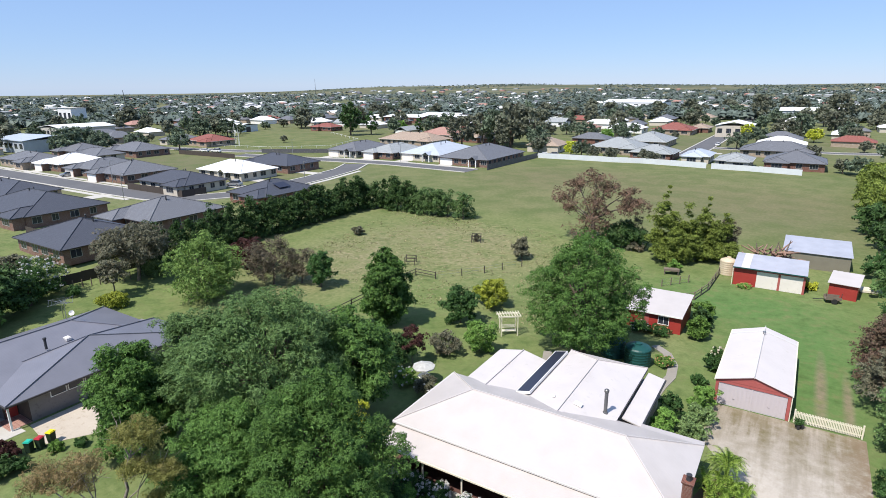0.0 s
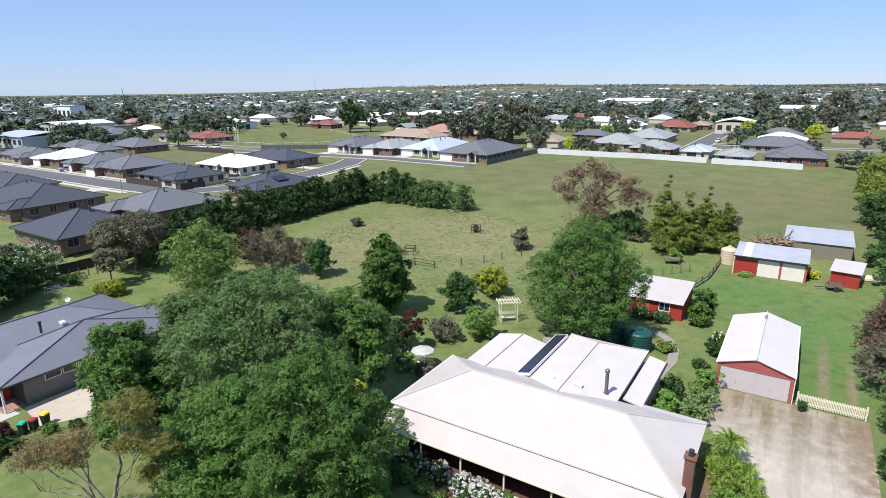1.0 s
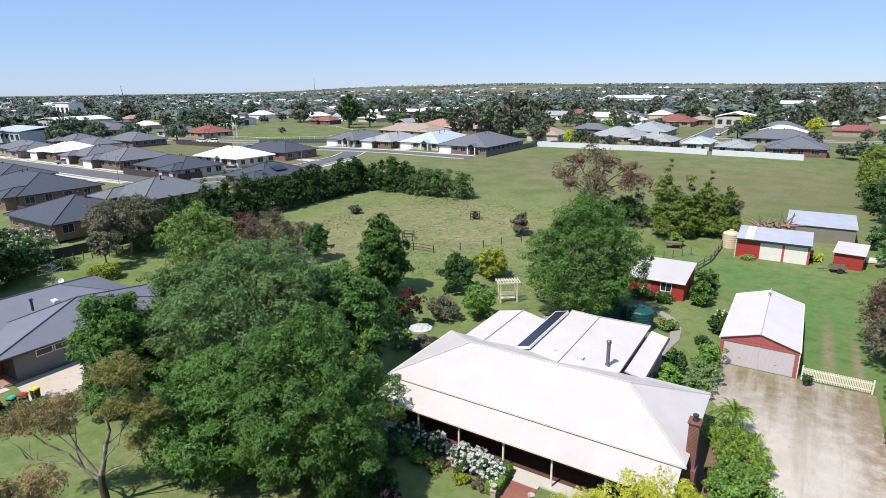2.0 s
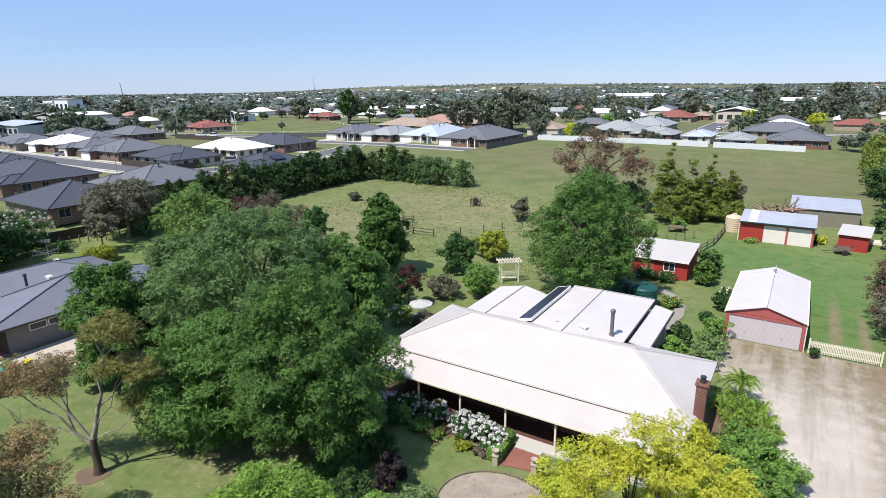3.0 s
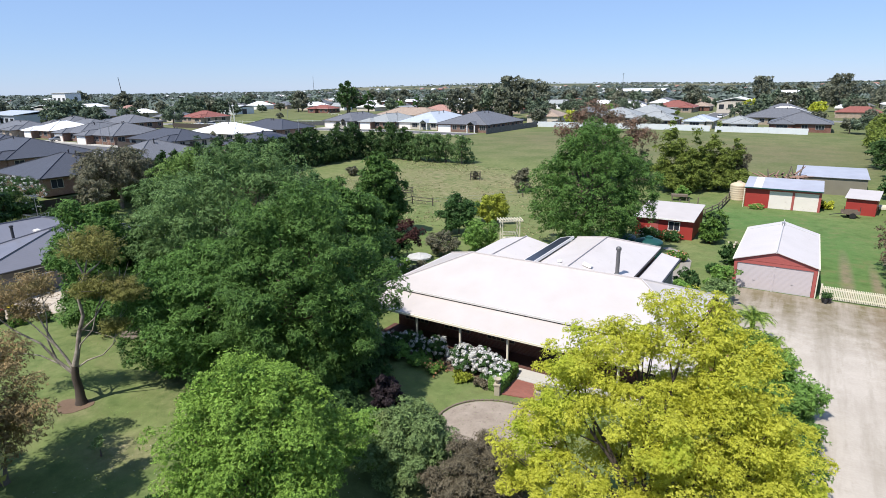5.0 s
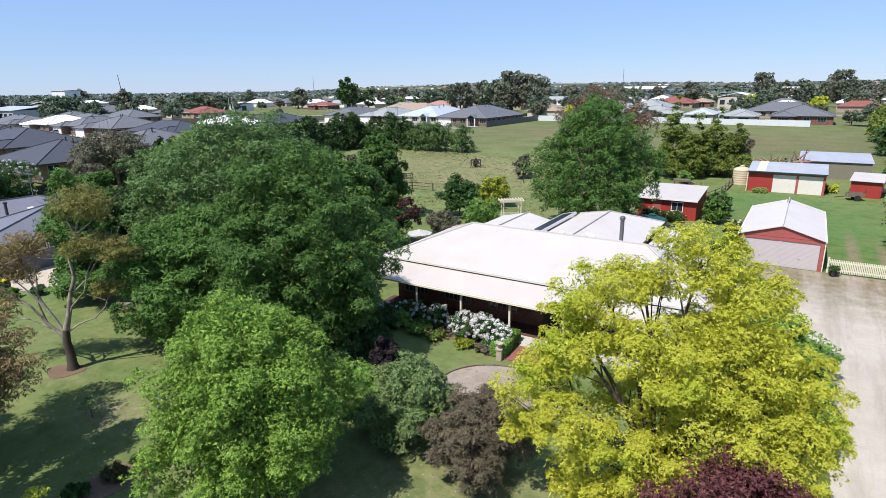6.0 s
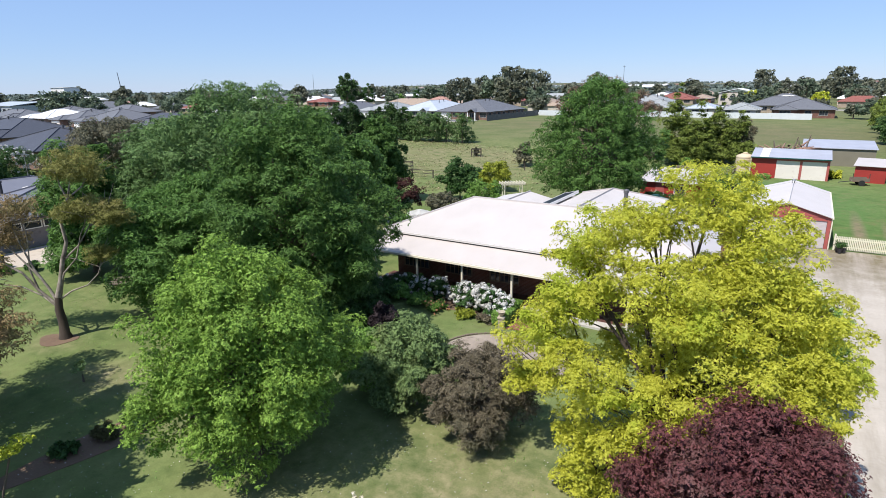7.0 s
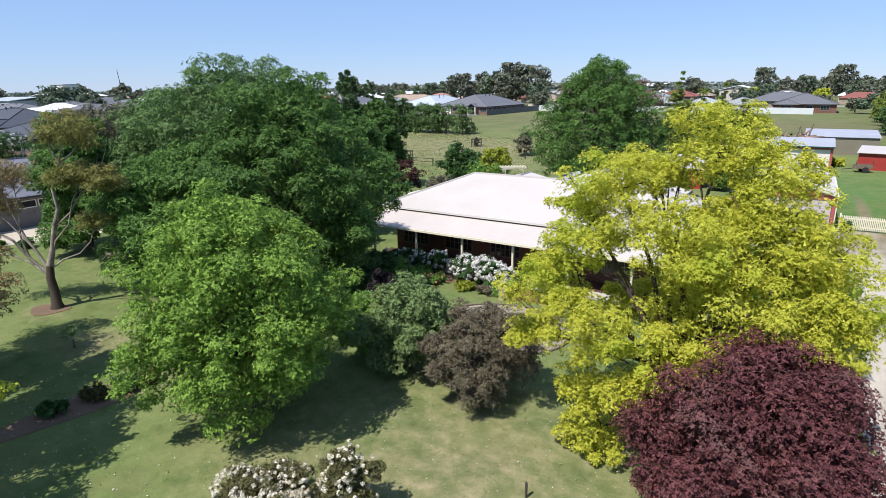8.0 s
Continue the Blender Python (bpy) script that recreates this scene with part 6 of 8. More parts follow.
tree("grey_gum", -81.5, 44.5, 0.3, 125, crown_lobes(R(125), 5.2, 2.6, 9.3, 12, 0.1), L_GUMGREY, BARK_PALE, 0.25, 520, 0.75, 42, 0.3, 0.11, "grey-brown gum tree by a fence", droop=0.5, inner=0.45)
tree("grey_gum", -78, 39.0, 0.1, 126, crown_lobes(R(126), 2.4, 2.0, 6.0, 7, 0.1), L_GUMGREY, BARK_PALE, 0.1, 150, 0.6, 40, 0.26, 0.1, "slim grey-green gum tree on grass", droop=0.5, inner=0.45)
tree("wine_tree", -71, 56.5, 0.3, 127, crown_lobes(R(127), 3.2, 0.6, 6.0, 8, 0.1), L_MULBERRY, BARK, 0.12, 180, 0.6, 40, 0.28, 0.13, "wine-red leaved small tree")
tree("bare_tree", -63.5, 54.5, 0.1, 128, crown_lobes(R(128), 4.2, 0.3, 7.4, 11, 0.1), L_TWIG, BARK, 0.12, 380, 0.55, 36, 0.3, 0.06, "sparse grey-brown twiggy tree", twigs=4, inner=0.4)
tree("bare_tree", -60.3, 57.0, 0.1, 129, crown_lobes(R(129), 2.8, 0.6, 5.4, 8, 0.1), L_TWIG, BARK, 0.1, 170, 0.5, 36, 0.28, 0.06, "sparse grey-brown twiggy tree", twigs=4, inner=0.4)
def tiers(rng, leaders):
    """Flat layered sprays up several leaders, as an old cypress has."""
    out = []
    for x, y, top, r in leaders:
        n = int(top / 0.85)
        for k in range(n):
            u = (k + 0.5) / n
            for q in range(3 if u < 0.75 else 1):
                a = rng.uniform(0, 6.28)
                w = r * (1 - u) ** 0.8
                d = w * rng.uniform(0.35, 0.75) if u < 0.85 else 0
                lr = max(0.35, w * rng.uniform(0.3, 0.5))
                out.append((x + d * math.cos(a), y + d * math.sin(a), 0.5 + (top - 0.8) * u + rng.uniform(-0.25, 0.25), lr, lr, lr * 0.42))
    return out


red_gum = [(-5.5, 0.5, 8.0, 2.0, 1.8, 1.2), (-3.2, 0.5, 10.6, 1.6, 1.6, 1.0), (-4.2, -0.3, 6.4, 1.4, 1.4, 0.8), (0.3, 0, 12.0, 1.9, 1.9, 1.2), (2.0, 0.6, 10.2, 2.0, 1.8, 1.2), (5.2, 1.0, 9.6, 1.6, 1.6, 1.0), (7.0, 1.2, 8.0, 1.8, 1.6, 1.0),
           (5.5, 0.6, 7.2, 1.2, 1.2, 0.8), (0.2, -0.3, 8.2, 2.6, 2.3, 1.8), (0.4, -0.4, 5.2, 2.8, 2.5, 2.2), (-0.8, 0.2, 2.8, 3.2, 3.0, 1.8)]
tree("red_gum", -29.2, 95.4, 0.9, 130, red_gum, L_RUST, BARK_PALE, 0.35, 460, 0.75, 40, 0.32, 0.10, "tall open gum tree with reddish foliage", droop=0.5, fork=0.35, inner=0.4, twigs=3)
tree("dark_bush", -24.3, 97.5, 0.9, 131, crown_lobes(R(131), 3.6, 0.1, 4.6, 8), L_HEDGE, BARK, 0.12, 300, 0.7, 40, 0.34, 0.12, "dark dense bush under a gum", "bush")
tree("cypress_tree", -15.6, 95.5, 0.6, 132, tiers(R(132), ((-1.5, 0.0, 12.6, 4.2), (1.6, 0.4, 9.4, 3.8), (0.2, -1.6, 7.4, 3.6))), L_CYP, BARK, 0.088, 1300, 0.42, 42, 0.3, 0.1, "layered golden-green cypress tree", up=0.9, droop=-0.1, group="cypress trees")
tree("cypress_tree", -10.6, 98.0, 0.8, 133, tiers(R(133), ((-0.8, 0.2, 10.2, 3.9), (1.8, -0.4, 8.0, 3.5), (-2.6, -0.6, 6.4, 3.2))), L_CYP, BARK, 0.088, 1150, 0.42, 42, 0.3, 0.1, "layered golden-green cypress tree", up=0.9, droop=-0.1, group="cypress trees")
tree("bare_tree", -8.2, 99, 0.9, 134, crown_lobes(R(134), 2.0, 1.0, 7.0, 8, 0.2), L_TWIG, BARK, 0.1, 130, 0.6, 30, 0.32, 0.06, "thin grey twiggy tree", twigs=4, inner=0.3)
tree("bare_tree", -22.4, 99, 1.0, 135, crown_lobes(R(135), 1.3, 1.0, 6.4, 7, 0.3), L_TWIG, BARK_PALE, 0.12, 50, 0.5, 24, 0.28, 0.05, "dead grey-limbed small tree", twigs=4, inner=0.2)
# right-hand boundary
RIGHT = [(10.5, 62.5, 4.2, 8.8, L_RUST), (10.2, 58.0, 3.2, 6.5, L_GUMGREY), (12.5, 68, 3.6, 7.5, L_GUMGREY), (10.8, 52.0, 3.4, 6.5, L_ASH2), (11.8, 47.0, 3.2, 6.4, L_ASH2), (13.5, 79, 3.6, 7.5, L_DARK), (13.5, 92, 3.0, 5.0, L_ASH2), (13.0, 100, 3.2, 4.6, L_DARK),
         (13.0, 124, 4.2, 6.2, L_HEDGE), (14.2, 136, 4.4, 6.6, L_CYP), (14.6, 148, 4.6, 7.0, L_CYP), (15.0, 162, 4.8, 7.4, L_CYP), (14.0, 114, 3.4, 5.0, L_HEDGE), (16, 176, 4.6, 7.2, L_CYP)]
for i, (x, y, r, h, lf) in enumerate(RIGHT):
    tree("boundary_tree", x, y, gz(x, y), 500 + i, crown_lobes(R(500 + i), r, 0.2, h, 11, 0.15), lf, BARK, 0.18, int(17 * r * h * (1.5 if y < 80 else 0.6)), 0.55 if y < 80 else 0.85, 40 if y < 80 else 32, 0.2 if y < 80 else 0.46, 0.08 if y < 80 else 0.2,
         "leafy boundary tree beside the paddock", "tree", group="boundary trees", droop=0.3, twigs=0)
LEFT = [(-92, 26.5, 4.2, 7.0, L_HEDGE), (-81.5, 26.0, 4.6, 8.2, L_HEDGE), (-78.5, 20.5, 4.2, 7.0, L_DARK), (-84.5, 31.2, 2.6, 4.6, L_DARK), (-96, 33.5, 3.0, 4.0, L_GUMGREY), (-77, 15.0, 4.0, 6.5, L_HEDGE), (-89, 20.5, 4.0, 6.0, L_DARK)]
for i, (x, y, r, h, lf) in enumerate(LEFT):
    tree("garden_tree", x, y, gz(x, y), 530 + i, crown_lobes(R(530 + i), r, 0.2, h, 10, 0.1), lf, BARK, 0.18, int(13 * r * h), 0.8, 28, 0.4, 0.18, "dark leafy garden tree by a fence", "tree", group="garden trees", twigs=0)


flower_bush("blossom_tree", -86.6, 33.6, gz(-86.6, 33.6), 540, 3.4, 6.4, L_DARK, PETAL, 230, 0.12, "large dark shrub covered in small white blossom")


def hedge_row(x0, y0, x1, y1, width, h, seed, leaf, label, clumps, step=2.3, pointed=True):
    """A row of trees grown together: pointed tops for conifers, rounded ones for shrubs."""
    rng = R(seed)
    k = int(math.hypot(x1 - x0, y1 - y0) / step) + 1
    root = thing("hedge", x0, y0, gz(x0, y0), 0, label, "hedge")
    lobes = []
    for i in range(k):
        t = i / max(1, k - 1)
        hh = h * rng.uniform(0.84, 1.12)
        cx, cy = (x1 - x0) * t + rng.uniform(-0.35, 0.35), (y1 - y0) * t + rng.uniform(-0.35, 0.35)
        cz = gz(x0 + (x1 - x0) * t, y0 + (y1 - y0) * t) - gz(x0, y0)
        for u, w in ((0.14, 0.9), (0.36, 1.0), (0.58, 0.82), (0.78, 0.52), (0.92, 0.26)) if pointed else ((0.22, 0.95), (0.52, 1.0), (0.78, 0.7)):
            a = rng.uniform(0, 6.28)
            r = width * 0.5 * w * rng.uniform(0.85, 1.15)
            lobes.append((cx + 0.25 * r * math.cos(a), cy + 0.25 * r * math.sin(a), cz + hh * u, r, r, hh * (0.13 if pointed else 0.2)))
        weld(tube_quads([(cx, cy, cz - 0.3), (cx, cy, cz + hh * 0.7)], [0.16, 0.06], 5), "trunk", BARK, root)
    v, c = foliage(rng, lobes, clumps, 0.42, 34, 0.36, 0.12, 0.5, -0.35 if pointed else 0.15, 0.7)
    leaves("foliage", v, leaf, root)
    return root


hedge_row(-84.5, 47, -80.5, 96, 4.6, 6.6, 141, L_HEDGE, "tall dense dark cypress hedge", 3700, 2.0)
hedge_row(-79, 98.5, -69, 98.5, 4.4, 6.4, 142, L_HEDGE, "tall dense dark cypress hedge", 800, 2.0)
hedge_row(-67, 98.6, -57, 98.4, 4.6, 6.0, 143, L_ASH2, "tall loose green hedge of shrubs", 520, 2.6, False)


def fern(x, y, h, seed, label, count, reach, rise, pinna, steps=18):
    """A crown of arching fronds, each a rib with two rows of narrow leaflets, on a trunk if it is tall."""
    rng = R(seed)
    root = thing("tree_fern" if h > 1 else "fern", x, y, 0, 0, label, "fern", "ferns beside the driveway")
    weld(tube_quads([(0, 0, -0.1), (0.03, 0, h * 0.6), (0, 0.03, h)], [0.2, 0.16, 0.14], 8), "trunk", TIMBER_DARK, root)
    for k in range(count):
        a = k * 2.4 + rng.uniform(-0.3, 0.3)
        ln, up, dip = reach * rng.uniform(0.7, 1.15), rise * rng.uniform(0.6, 1.2), rng.uniform(0.2, 0.5) * reach
        s, c = math.sin(a), math.cos(a)
        v = []
        for i in range(steps):
            t = (i + 0.5) / steps
            px, pz = ln * t, h + up * math.sin(t * 2.1) - dip * t * t
            w = pinna * math.sin(math.pi * min(1, 0.15 + 0.85 * t)) + 0.015
            wd = 0.42 * ln / steps
            z0, z1 = (h + up * math.sin(q * 2.1) - dip * q * q for q in (t - 0.42 / steps, t + 0.42 / steps))
            for sd in (1, -1):
                loc = [(px - wd, 0, z0), (px + wd, 0, z1), (px + 0.06 + wd * 0.2, sd * w, pz - 0.1 * w), (px + 0.06 - wd * 0.2, sd * w, pz - 0.1 * w)]
                v += [(c * q[0] - s * q[1], s * q[0] + c * q[1], q[2]) for q in loc]
        weld(v, "frond", L_FERN, root)


fern(-1.15, 41.2, 1.55, 151, "broad tree fern with long arching green fronds beside the driveway", 36, 1.5, 0.7, 0.3, 26)
for k, (x, y, q) in enumerate(((-2.3, 39.6, 1.0), (-1.4, 39.9, 1.15), (-0.5, 40.1, 1.0), (0.3, 40.0, 0.85), (-1.9, 38.5, 1.05), (-0.9, 38.8, 1.2), (0.0, 38.9, 1.05), (0.8, 38.8, 0.85), (-1.4, 37.4, 1.1), (-0.4, 37.6, 1.15), (0.6, 37.5, 0.95), (1.3, 37.2, 0.8), (-0.9, 36.3, 1.1), (0.3, 36.2, 1.0))):
    fern(x, y, 0.3 * q, 152 + k, "dense upright bright green ground fern beside the house", 17, 0.72 * q, 1.05 * q, 0.2, 13)


def picket_gate():
    g = thing("picket_gate", 2.75, 52.75, 0, 0, "cream painted picket gate across the yard", "gate")
    for x in (0.05, 4.85):
        part("post", boxes((x - 0.06, x + 0.06, -0.06, 0.06, 0, 1.25)), CREAM, g)
    for z in (0.25, 0.85):
        part("rail", boxes((0.11, 4.79, 0.02, 0.06, z, z + 0.09)), CREAM, g)
    me = None
    for k in range(42):
        x = 0.17 + k * 0.11
        if me is None:
            bm = prism(bmesh.new(), [(-0.035, -0.02), (0.035, -0.02), (0.035, 0.02), (-0.035, 0.02)], 0.08, 1.06)
            tip = bm.verts.new((0, 0, 1.12))
            top = [f for f in bm.faces if f.normal.z > 0.5 or all(v.co.z > 1 for v in f.verts)][0]
            vs = list(top.verts)
            bm.faces.remove(top)
            for a, b in zip(vs, vs[1:] + vs[:1]):
                bm.faces.new((a, b, tip))
            ob = part("picket", bm, CREAM, g)
            me = ob.data
        else:
            ob = new("picket", me)
            ob.parent = g
        ob.location = (x, 0, random.uniform(-0.01, 0.01))


picket_gate()


def post_rail(points, label, h=1.15, rails=2, spacing=3.0, material=None, wire=True, name="paddock_fence"):
    """A fence of timber posts with rails or wires, along a line on the land."""
    material = material or TIMBER_DARK
    x0, y0 = points[0]
    z0 = gz(x0, y0)
    g = thing(name, x0, y0, z0, 0, label, "fence")
    tops = []
    for (ax, ay), (bx, by) in zip(points, points[1:]):
        k = max(1, round(math.hypot(bx - ax, by - ay) / spacing))
        for i in range(k + 1):
            x, y = ax + (bx - ax) * i / k, ay + (by - ay) * i / k
            if tops and math.hypot(x - tops[-1][0], y - tops[-1][1]) < 0.2:
                continue
            tops.append((x, y))
            hh = h * random.uniform(0.95, 1.08)
            m = Matrix.Translation((x - x0, y - y0, gz(x, y) - z0)) @ pose(0, 0, 0, random.uniform(-2, 2), random.uniform(-2, 2), random.uniform(0, 30))
            part("post", lathe(bmesh.new(), [(0.08, -0.15), (0.075, hh - 0.03), (0.05, hh)], 7, m), material, g)
    for (ax, ay), (bx, by) in zip(tops, tops[1:]):
        za, zb = gz(ax, ay) - z0, gz(bx, by) - z0
        for r in range(rails):
            z = h * (0.9 - 0.4 * r)
            bm = bmesh.new()
            w = 0.018 if wire else 0.08
            bar(bm, (ax - x0, ay - y0, za + z), (bx - x0, by - y0, zb + z), w, w)
            part("wire" if wire else "rail", bm, METAL if wire else material, g)
    return g


post_rail([(-47.3, 46), (-47.6, 57), (-47.8, 68.6), (-44.2, 68.6)], "dark timber posts with rails beside the paddock", wire=False, spacing=3.6)
post_rail([(-44.2, 68.6), (-41.6, 72), (-39.2, 74.8), (-37.5, 77.6), (-35.5, 80.5)], "dark timber posts strung with wire", spacing=3.6)
post_rail([(-15.0, 74.8), (-9.6, 79.2), (-8.6, 84), (-8.2, 91.4)], "grey timber yard rails by the sheds", rails=3, wire=False, spacing=2.2, material=TIMBER)
post_rail([(-15.0, 74.8), (-20, 78.5), (-24, 83)], "grey timber posts with wire in the paddock", rails=3, spacing=2.6, material=TIMBER)
post_rail([(-14.5, 82.5), (-11.5, 86)], "grey timber posts with wire in the paddock", rails=3, spacing=1.8, material=TIMBER)
post_rail([(-86.2, 37.5), (-84.9, 39.4), (-83.3, 42.2), (-82.8, 44.0)], "brown timber posts in a straw-covered garden bed", rails=0, spacing=1.1, material=TIMBER)


def paling_run(points, h, material, label, name="fence", step=2.4, category="fence"):
    """A fence of panels between posts."""
    x0, y0 = points[0]
    g = thing(name, x0, y0, gz(x0, y0), 0, label, category)
    for (ax, ay), (bx, by) in zip(points, points[1:]):
        ln = math.hypot(bx - ax, by - ay)
        k = max(1, round(ln / step))
        a = math.degrees(math.atan2(by - ay, bx - ax))
        for i in range(k):
            t0 = i / k
            x, y = ax + (bx - ax) * t0, ay + (by - ay) * t0
            z = gz(x, y) - gz(x0, y0) + random.uniform(-0.05, 0.05)
            m = Matrix.Translation((x - x0, y - y0, z)) @ pose(0, 0, 0, 0, 0, a)
            bm = bmesh.new()
            box(bm, 0.05, ln / k - 0.01, -0.02, 0.02, -0.1, h, m)
            part("panel", bm, material, g)
            bm = bmesh.new()
            box(bm, -0.04, 0.045, -0.045, 0.045, -0.2, h + 0.05, m)
            part("post", bm, material, g)
    return g


paling_run([(-83, 197.8), (-56, 198.6), (-46, 200.2), (-26, 197.8)], 1.8, FENCE_PALE, "pale steel fence between paddock and houses")
paling_run([(-24.5, 197.5), (-13.5, 197.2), (0, 195)], 1.7, FENCE_PALE, "pale steel fence between paddock and houses")
paling_run([(-84.6, 161), (-83.4, 198)], 1.8, FENCE_DARK, "dark steel side fence by the paddock", step=3)
paling_run([(-152, 83.6), (-128.2, 83.6), (-127.6, 90)], 1.7, TIMBER_DARK, "dark paling fence round a corner house", step=3)
paling_run([(-215, 141), (-182, 142)], 1.7, TIMBER_DARK, "dark paling fence beside a vacant block", step=4)
paling_run([(-88.1, 36.7), (-88.4, 27.0), (-112, 26.5)], 1.6, TIMBER_DARK, "dark paling fence behind a brick house", step=3)
paling_run([(-88.0, 36.9), (-87.0, 45), (-86.6, 50)], 1.6, TIMBER_DARK, "dark paling fence behind a brick house", step=3)
paling_run([(-188, 160), (-160, 175)], 1.6, FENCE_DARK, "dark fence along a green oval", step=4)
paling_run([(-120, 46), (-113.5, 46), (-113.5, 66)], 1.6, TIMBER_DARK, "dark paling fence between two houses", step=3)
post_rail([(-262, 176), (-235, 166), (-196, 172), (-178, 190), (-188, 220), (-230, 246)], "low white railing round the oval", h=1.0, rails=1, wire=False, spacing=7, material=WHITE, name="oval_railing")
for x, y, h in ((-232, 182, 9), (-228, 179.6, 6), (-222, 176, 9), (-218.5, 173.6, 6)):
    gp = thing("goal_post", x, y, gz(x, y), 0, "tall white goal post at the oval", "goal post", "goal posts")
    part("pole", lathe(bmesh.new(), [(0.09, 0), (0.08, h * 0.5), (0.05, h)], 8), WHITE, gp)

# concrete driveways and verges of the estate
for i, (x0, x1, y0, y1) in enumerate([(-215, -210, 84.5, 90.4), (-193, -188, 84.5, 89.4), (-176, -171, 84.5, 87.4), (-133, -127.5, 99, 103), (-135, -123.5, 109, 112.5), (-139, -126, 127, 130.5),
                                      (-156, -151, 158, 165.4), (-139, -134, 161.5, 167.4), (-124, -119, 163, 169.4), (-105, -100, 161, 165.4), (-123, -120.5, 66, 76), (-117, -112.5, 68, 75.5), (-150, -145.5, 65, 75.8), (-177, -172, 68.5, 75.8), (-229, -224, 84.5, 88), (-60, -55, 226, 236), (-33.2, -27, 240, 244)]):
    z = gz((x0 + x1) / 2, (y0 + y1) / 2)
    tagged(part("house_driveway", boxes((x0, x1, y0, y1, z - 0.2, z + 0.05)), CONCRETE_PALE), "pale concrete house driveway", "driveway", kind="structure")
for pts in ([(-330, 74.2), (-150, 74.4), (-137, 75)], [(-330, 86), (-152, 86.2)], [(-112.5, 88), (-113.5, 105), (-115.5, 122), (-119, 140)], [(-150, 162.2), (-120, 164.0), (-90, 162)]):
    ribbon("footpath", pts, 1.4, 0.04, CONCRETE_PALE, "pale concrete footpath along the road", "footpath")


def arbour():
    g = thing("garden_arbour", -26.1, 56.4, 0, 38, "cream timber arbour with a bench on the lawn", "arbour")
    for x in (-0.95, 0.95):
        for y in (-0.55, 0.55):
            part("post", boxes((x - 0.06, x + 0.06, y - 0.06, y + 0.06, 0, 2.3)), CREAM, g)
    for y in (-0.55, 0.55):
        part("beam", boxes((-1.35, 1.35, y - 0.04, y + 0.04, 2.3, 2.46)), CREAM, g)
    for k in range(9):
        x = -1.25 + k * 0.3125
        part("slat", boxes((x - 0.03, x + 0.03, -0.85, 0.85, 2.46, 2.56)), CREAM, g)
    for y in (-0.1, 0.1, 0.3):
        part("seat_slat", boxes((-0.85, 0.85, y - 0.07, y + 0.07, 0.42, 0.46)), CREAM, g)
    for z in (0.65, 0.8, 0.95):
        part("back_slat", boxes((-0.85, 0.85, 0.44, 0.48, z, z + 0.08)), CREAM, g)


arbour()
um = thing("garden_umbrella", -28.2, 41.9, 0, 0, "open white garden umbrella over a table", "umbrella")
part("pole", lathe(bmesh.new(), [(0.03, 0), (0.03, 2.06)], 8), METAL, um)
bm = bmesh.new()
hub = bm.verts.new((0, 0, 2.1))
rim = [bm.verts.new((1.15 * math.cos(k * 0.7854), 1.15 * math.sin(k * 0.7854), 1.75)) for k in range(8)]
low = [bm.verts.new((1.15 * math.cos(k * 0.7854), 1.15 * math.sin(k * 0.7854), 1.62)) for k in range(8)]
for k in range(8):
    bm.faces.new((hub, rim[k], rim[(k + 1) % 8]))
    bm.faces.new((rim[k], low[k], low[(k + 1) % 8], rim[(k + 1) % 8]))
bmesh.ops.solidify(bm, geom=bm.faces[:], thickness=0.012)
part("canopy", bm, WHITE, um)
tb = thing("garden_table", -28.2, 41.9, 0, 0, "round white garden table under the umbrella", "table")
part("tabletop", lathe(bmesh.new(), [(0.62, 0.7), (0.64, 0.72), (0.62, 0.74)], 20), WHITE, tb)
for k in range(3):
    bm = bmesh.new()
    bar(bm, (0.1 * math.cos(k * 2.094), 0.1 * math.sin(k * 2.094), 0.7), (0.45 * math.cos(k * 2.094), 0.45 * math.sin(k * 2.094), 0), 0.04)
    part("leg", bm, WHITE, tb)


def water_tank(x, y, z, r, h, material, label):
    g = thing("water_tank", x, y, z, 0, label, "tank")
    prof = []
    for k in range(7):
        zz = h * 0.86 * k / 6
        prof += [(r, zz), (r * 1.02, zz + h * 0.05), (r, zz + h * 0.1)]
    prof += [(r * 0.9, h * 1.02), (r * 0.45, h * 1.12), (r * 0.1, h * 1.15)]
    prof = sorted(set(prof[:21]), key=lambda q: q[1]) + prof[21:]
    part("body", lathe(bmesh.new(), prof, 24), material, g)
    part("lid", lathe(bmesh.new(), [(r * 0.28, h * 1.1), (r * 0.28, h * 1.2), (r * 0.2, h * 1.22)], 14), material, g)


water_tank(-11.4, 56.6, 0, 1.3, 2.0, TANK_GREEN, "dark green plastic water tank behind the house")
water_tank(-14.2, 57.6, 0, 1.3, 1.9, TANK_GREEN, "dark green plastic water tank in tree shade")
water_tank(-7.2, 92.6, 0.3, 1.15, 2.2, TANK_CREAM, "cream plastic water tank beside the machinery shed")


def pillar(x, y):
    g = thing("gate_pillar", x, y, 0, 12, "low rendered pillar topped with a stone urn", "pillar", "pillars at the path")
    part("shaft", boxes((-0.15, 0.15, -0.15, 0.15, 0, 0.62)), STONE, g)
    part("cap", boxes((-0.19, 0.19, -0.19, 0.19, 0.62, 0.69)), STONE, g)
    part("urn", lathe(bmesh.new(), [(0.09, 0.69), (0.07, 0.75), (0.15, 0.84), (0.2, 0.97), (0.22, 0.99), (0.17, 0.99), (0.08, 0.92)], 14), STONE, g)


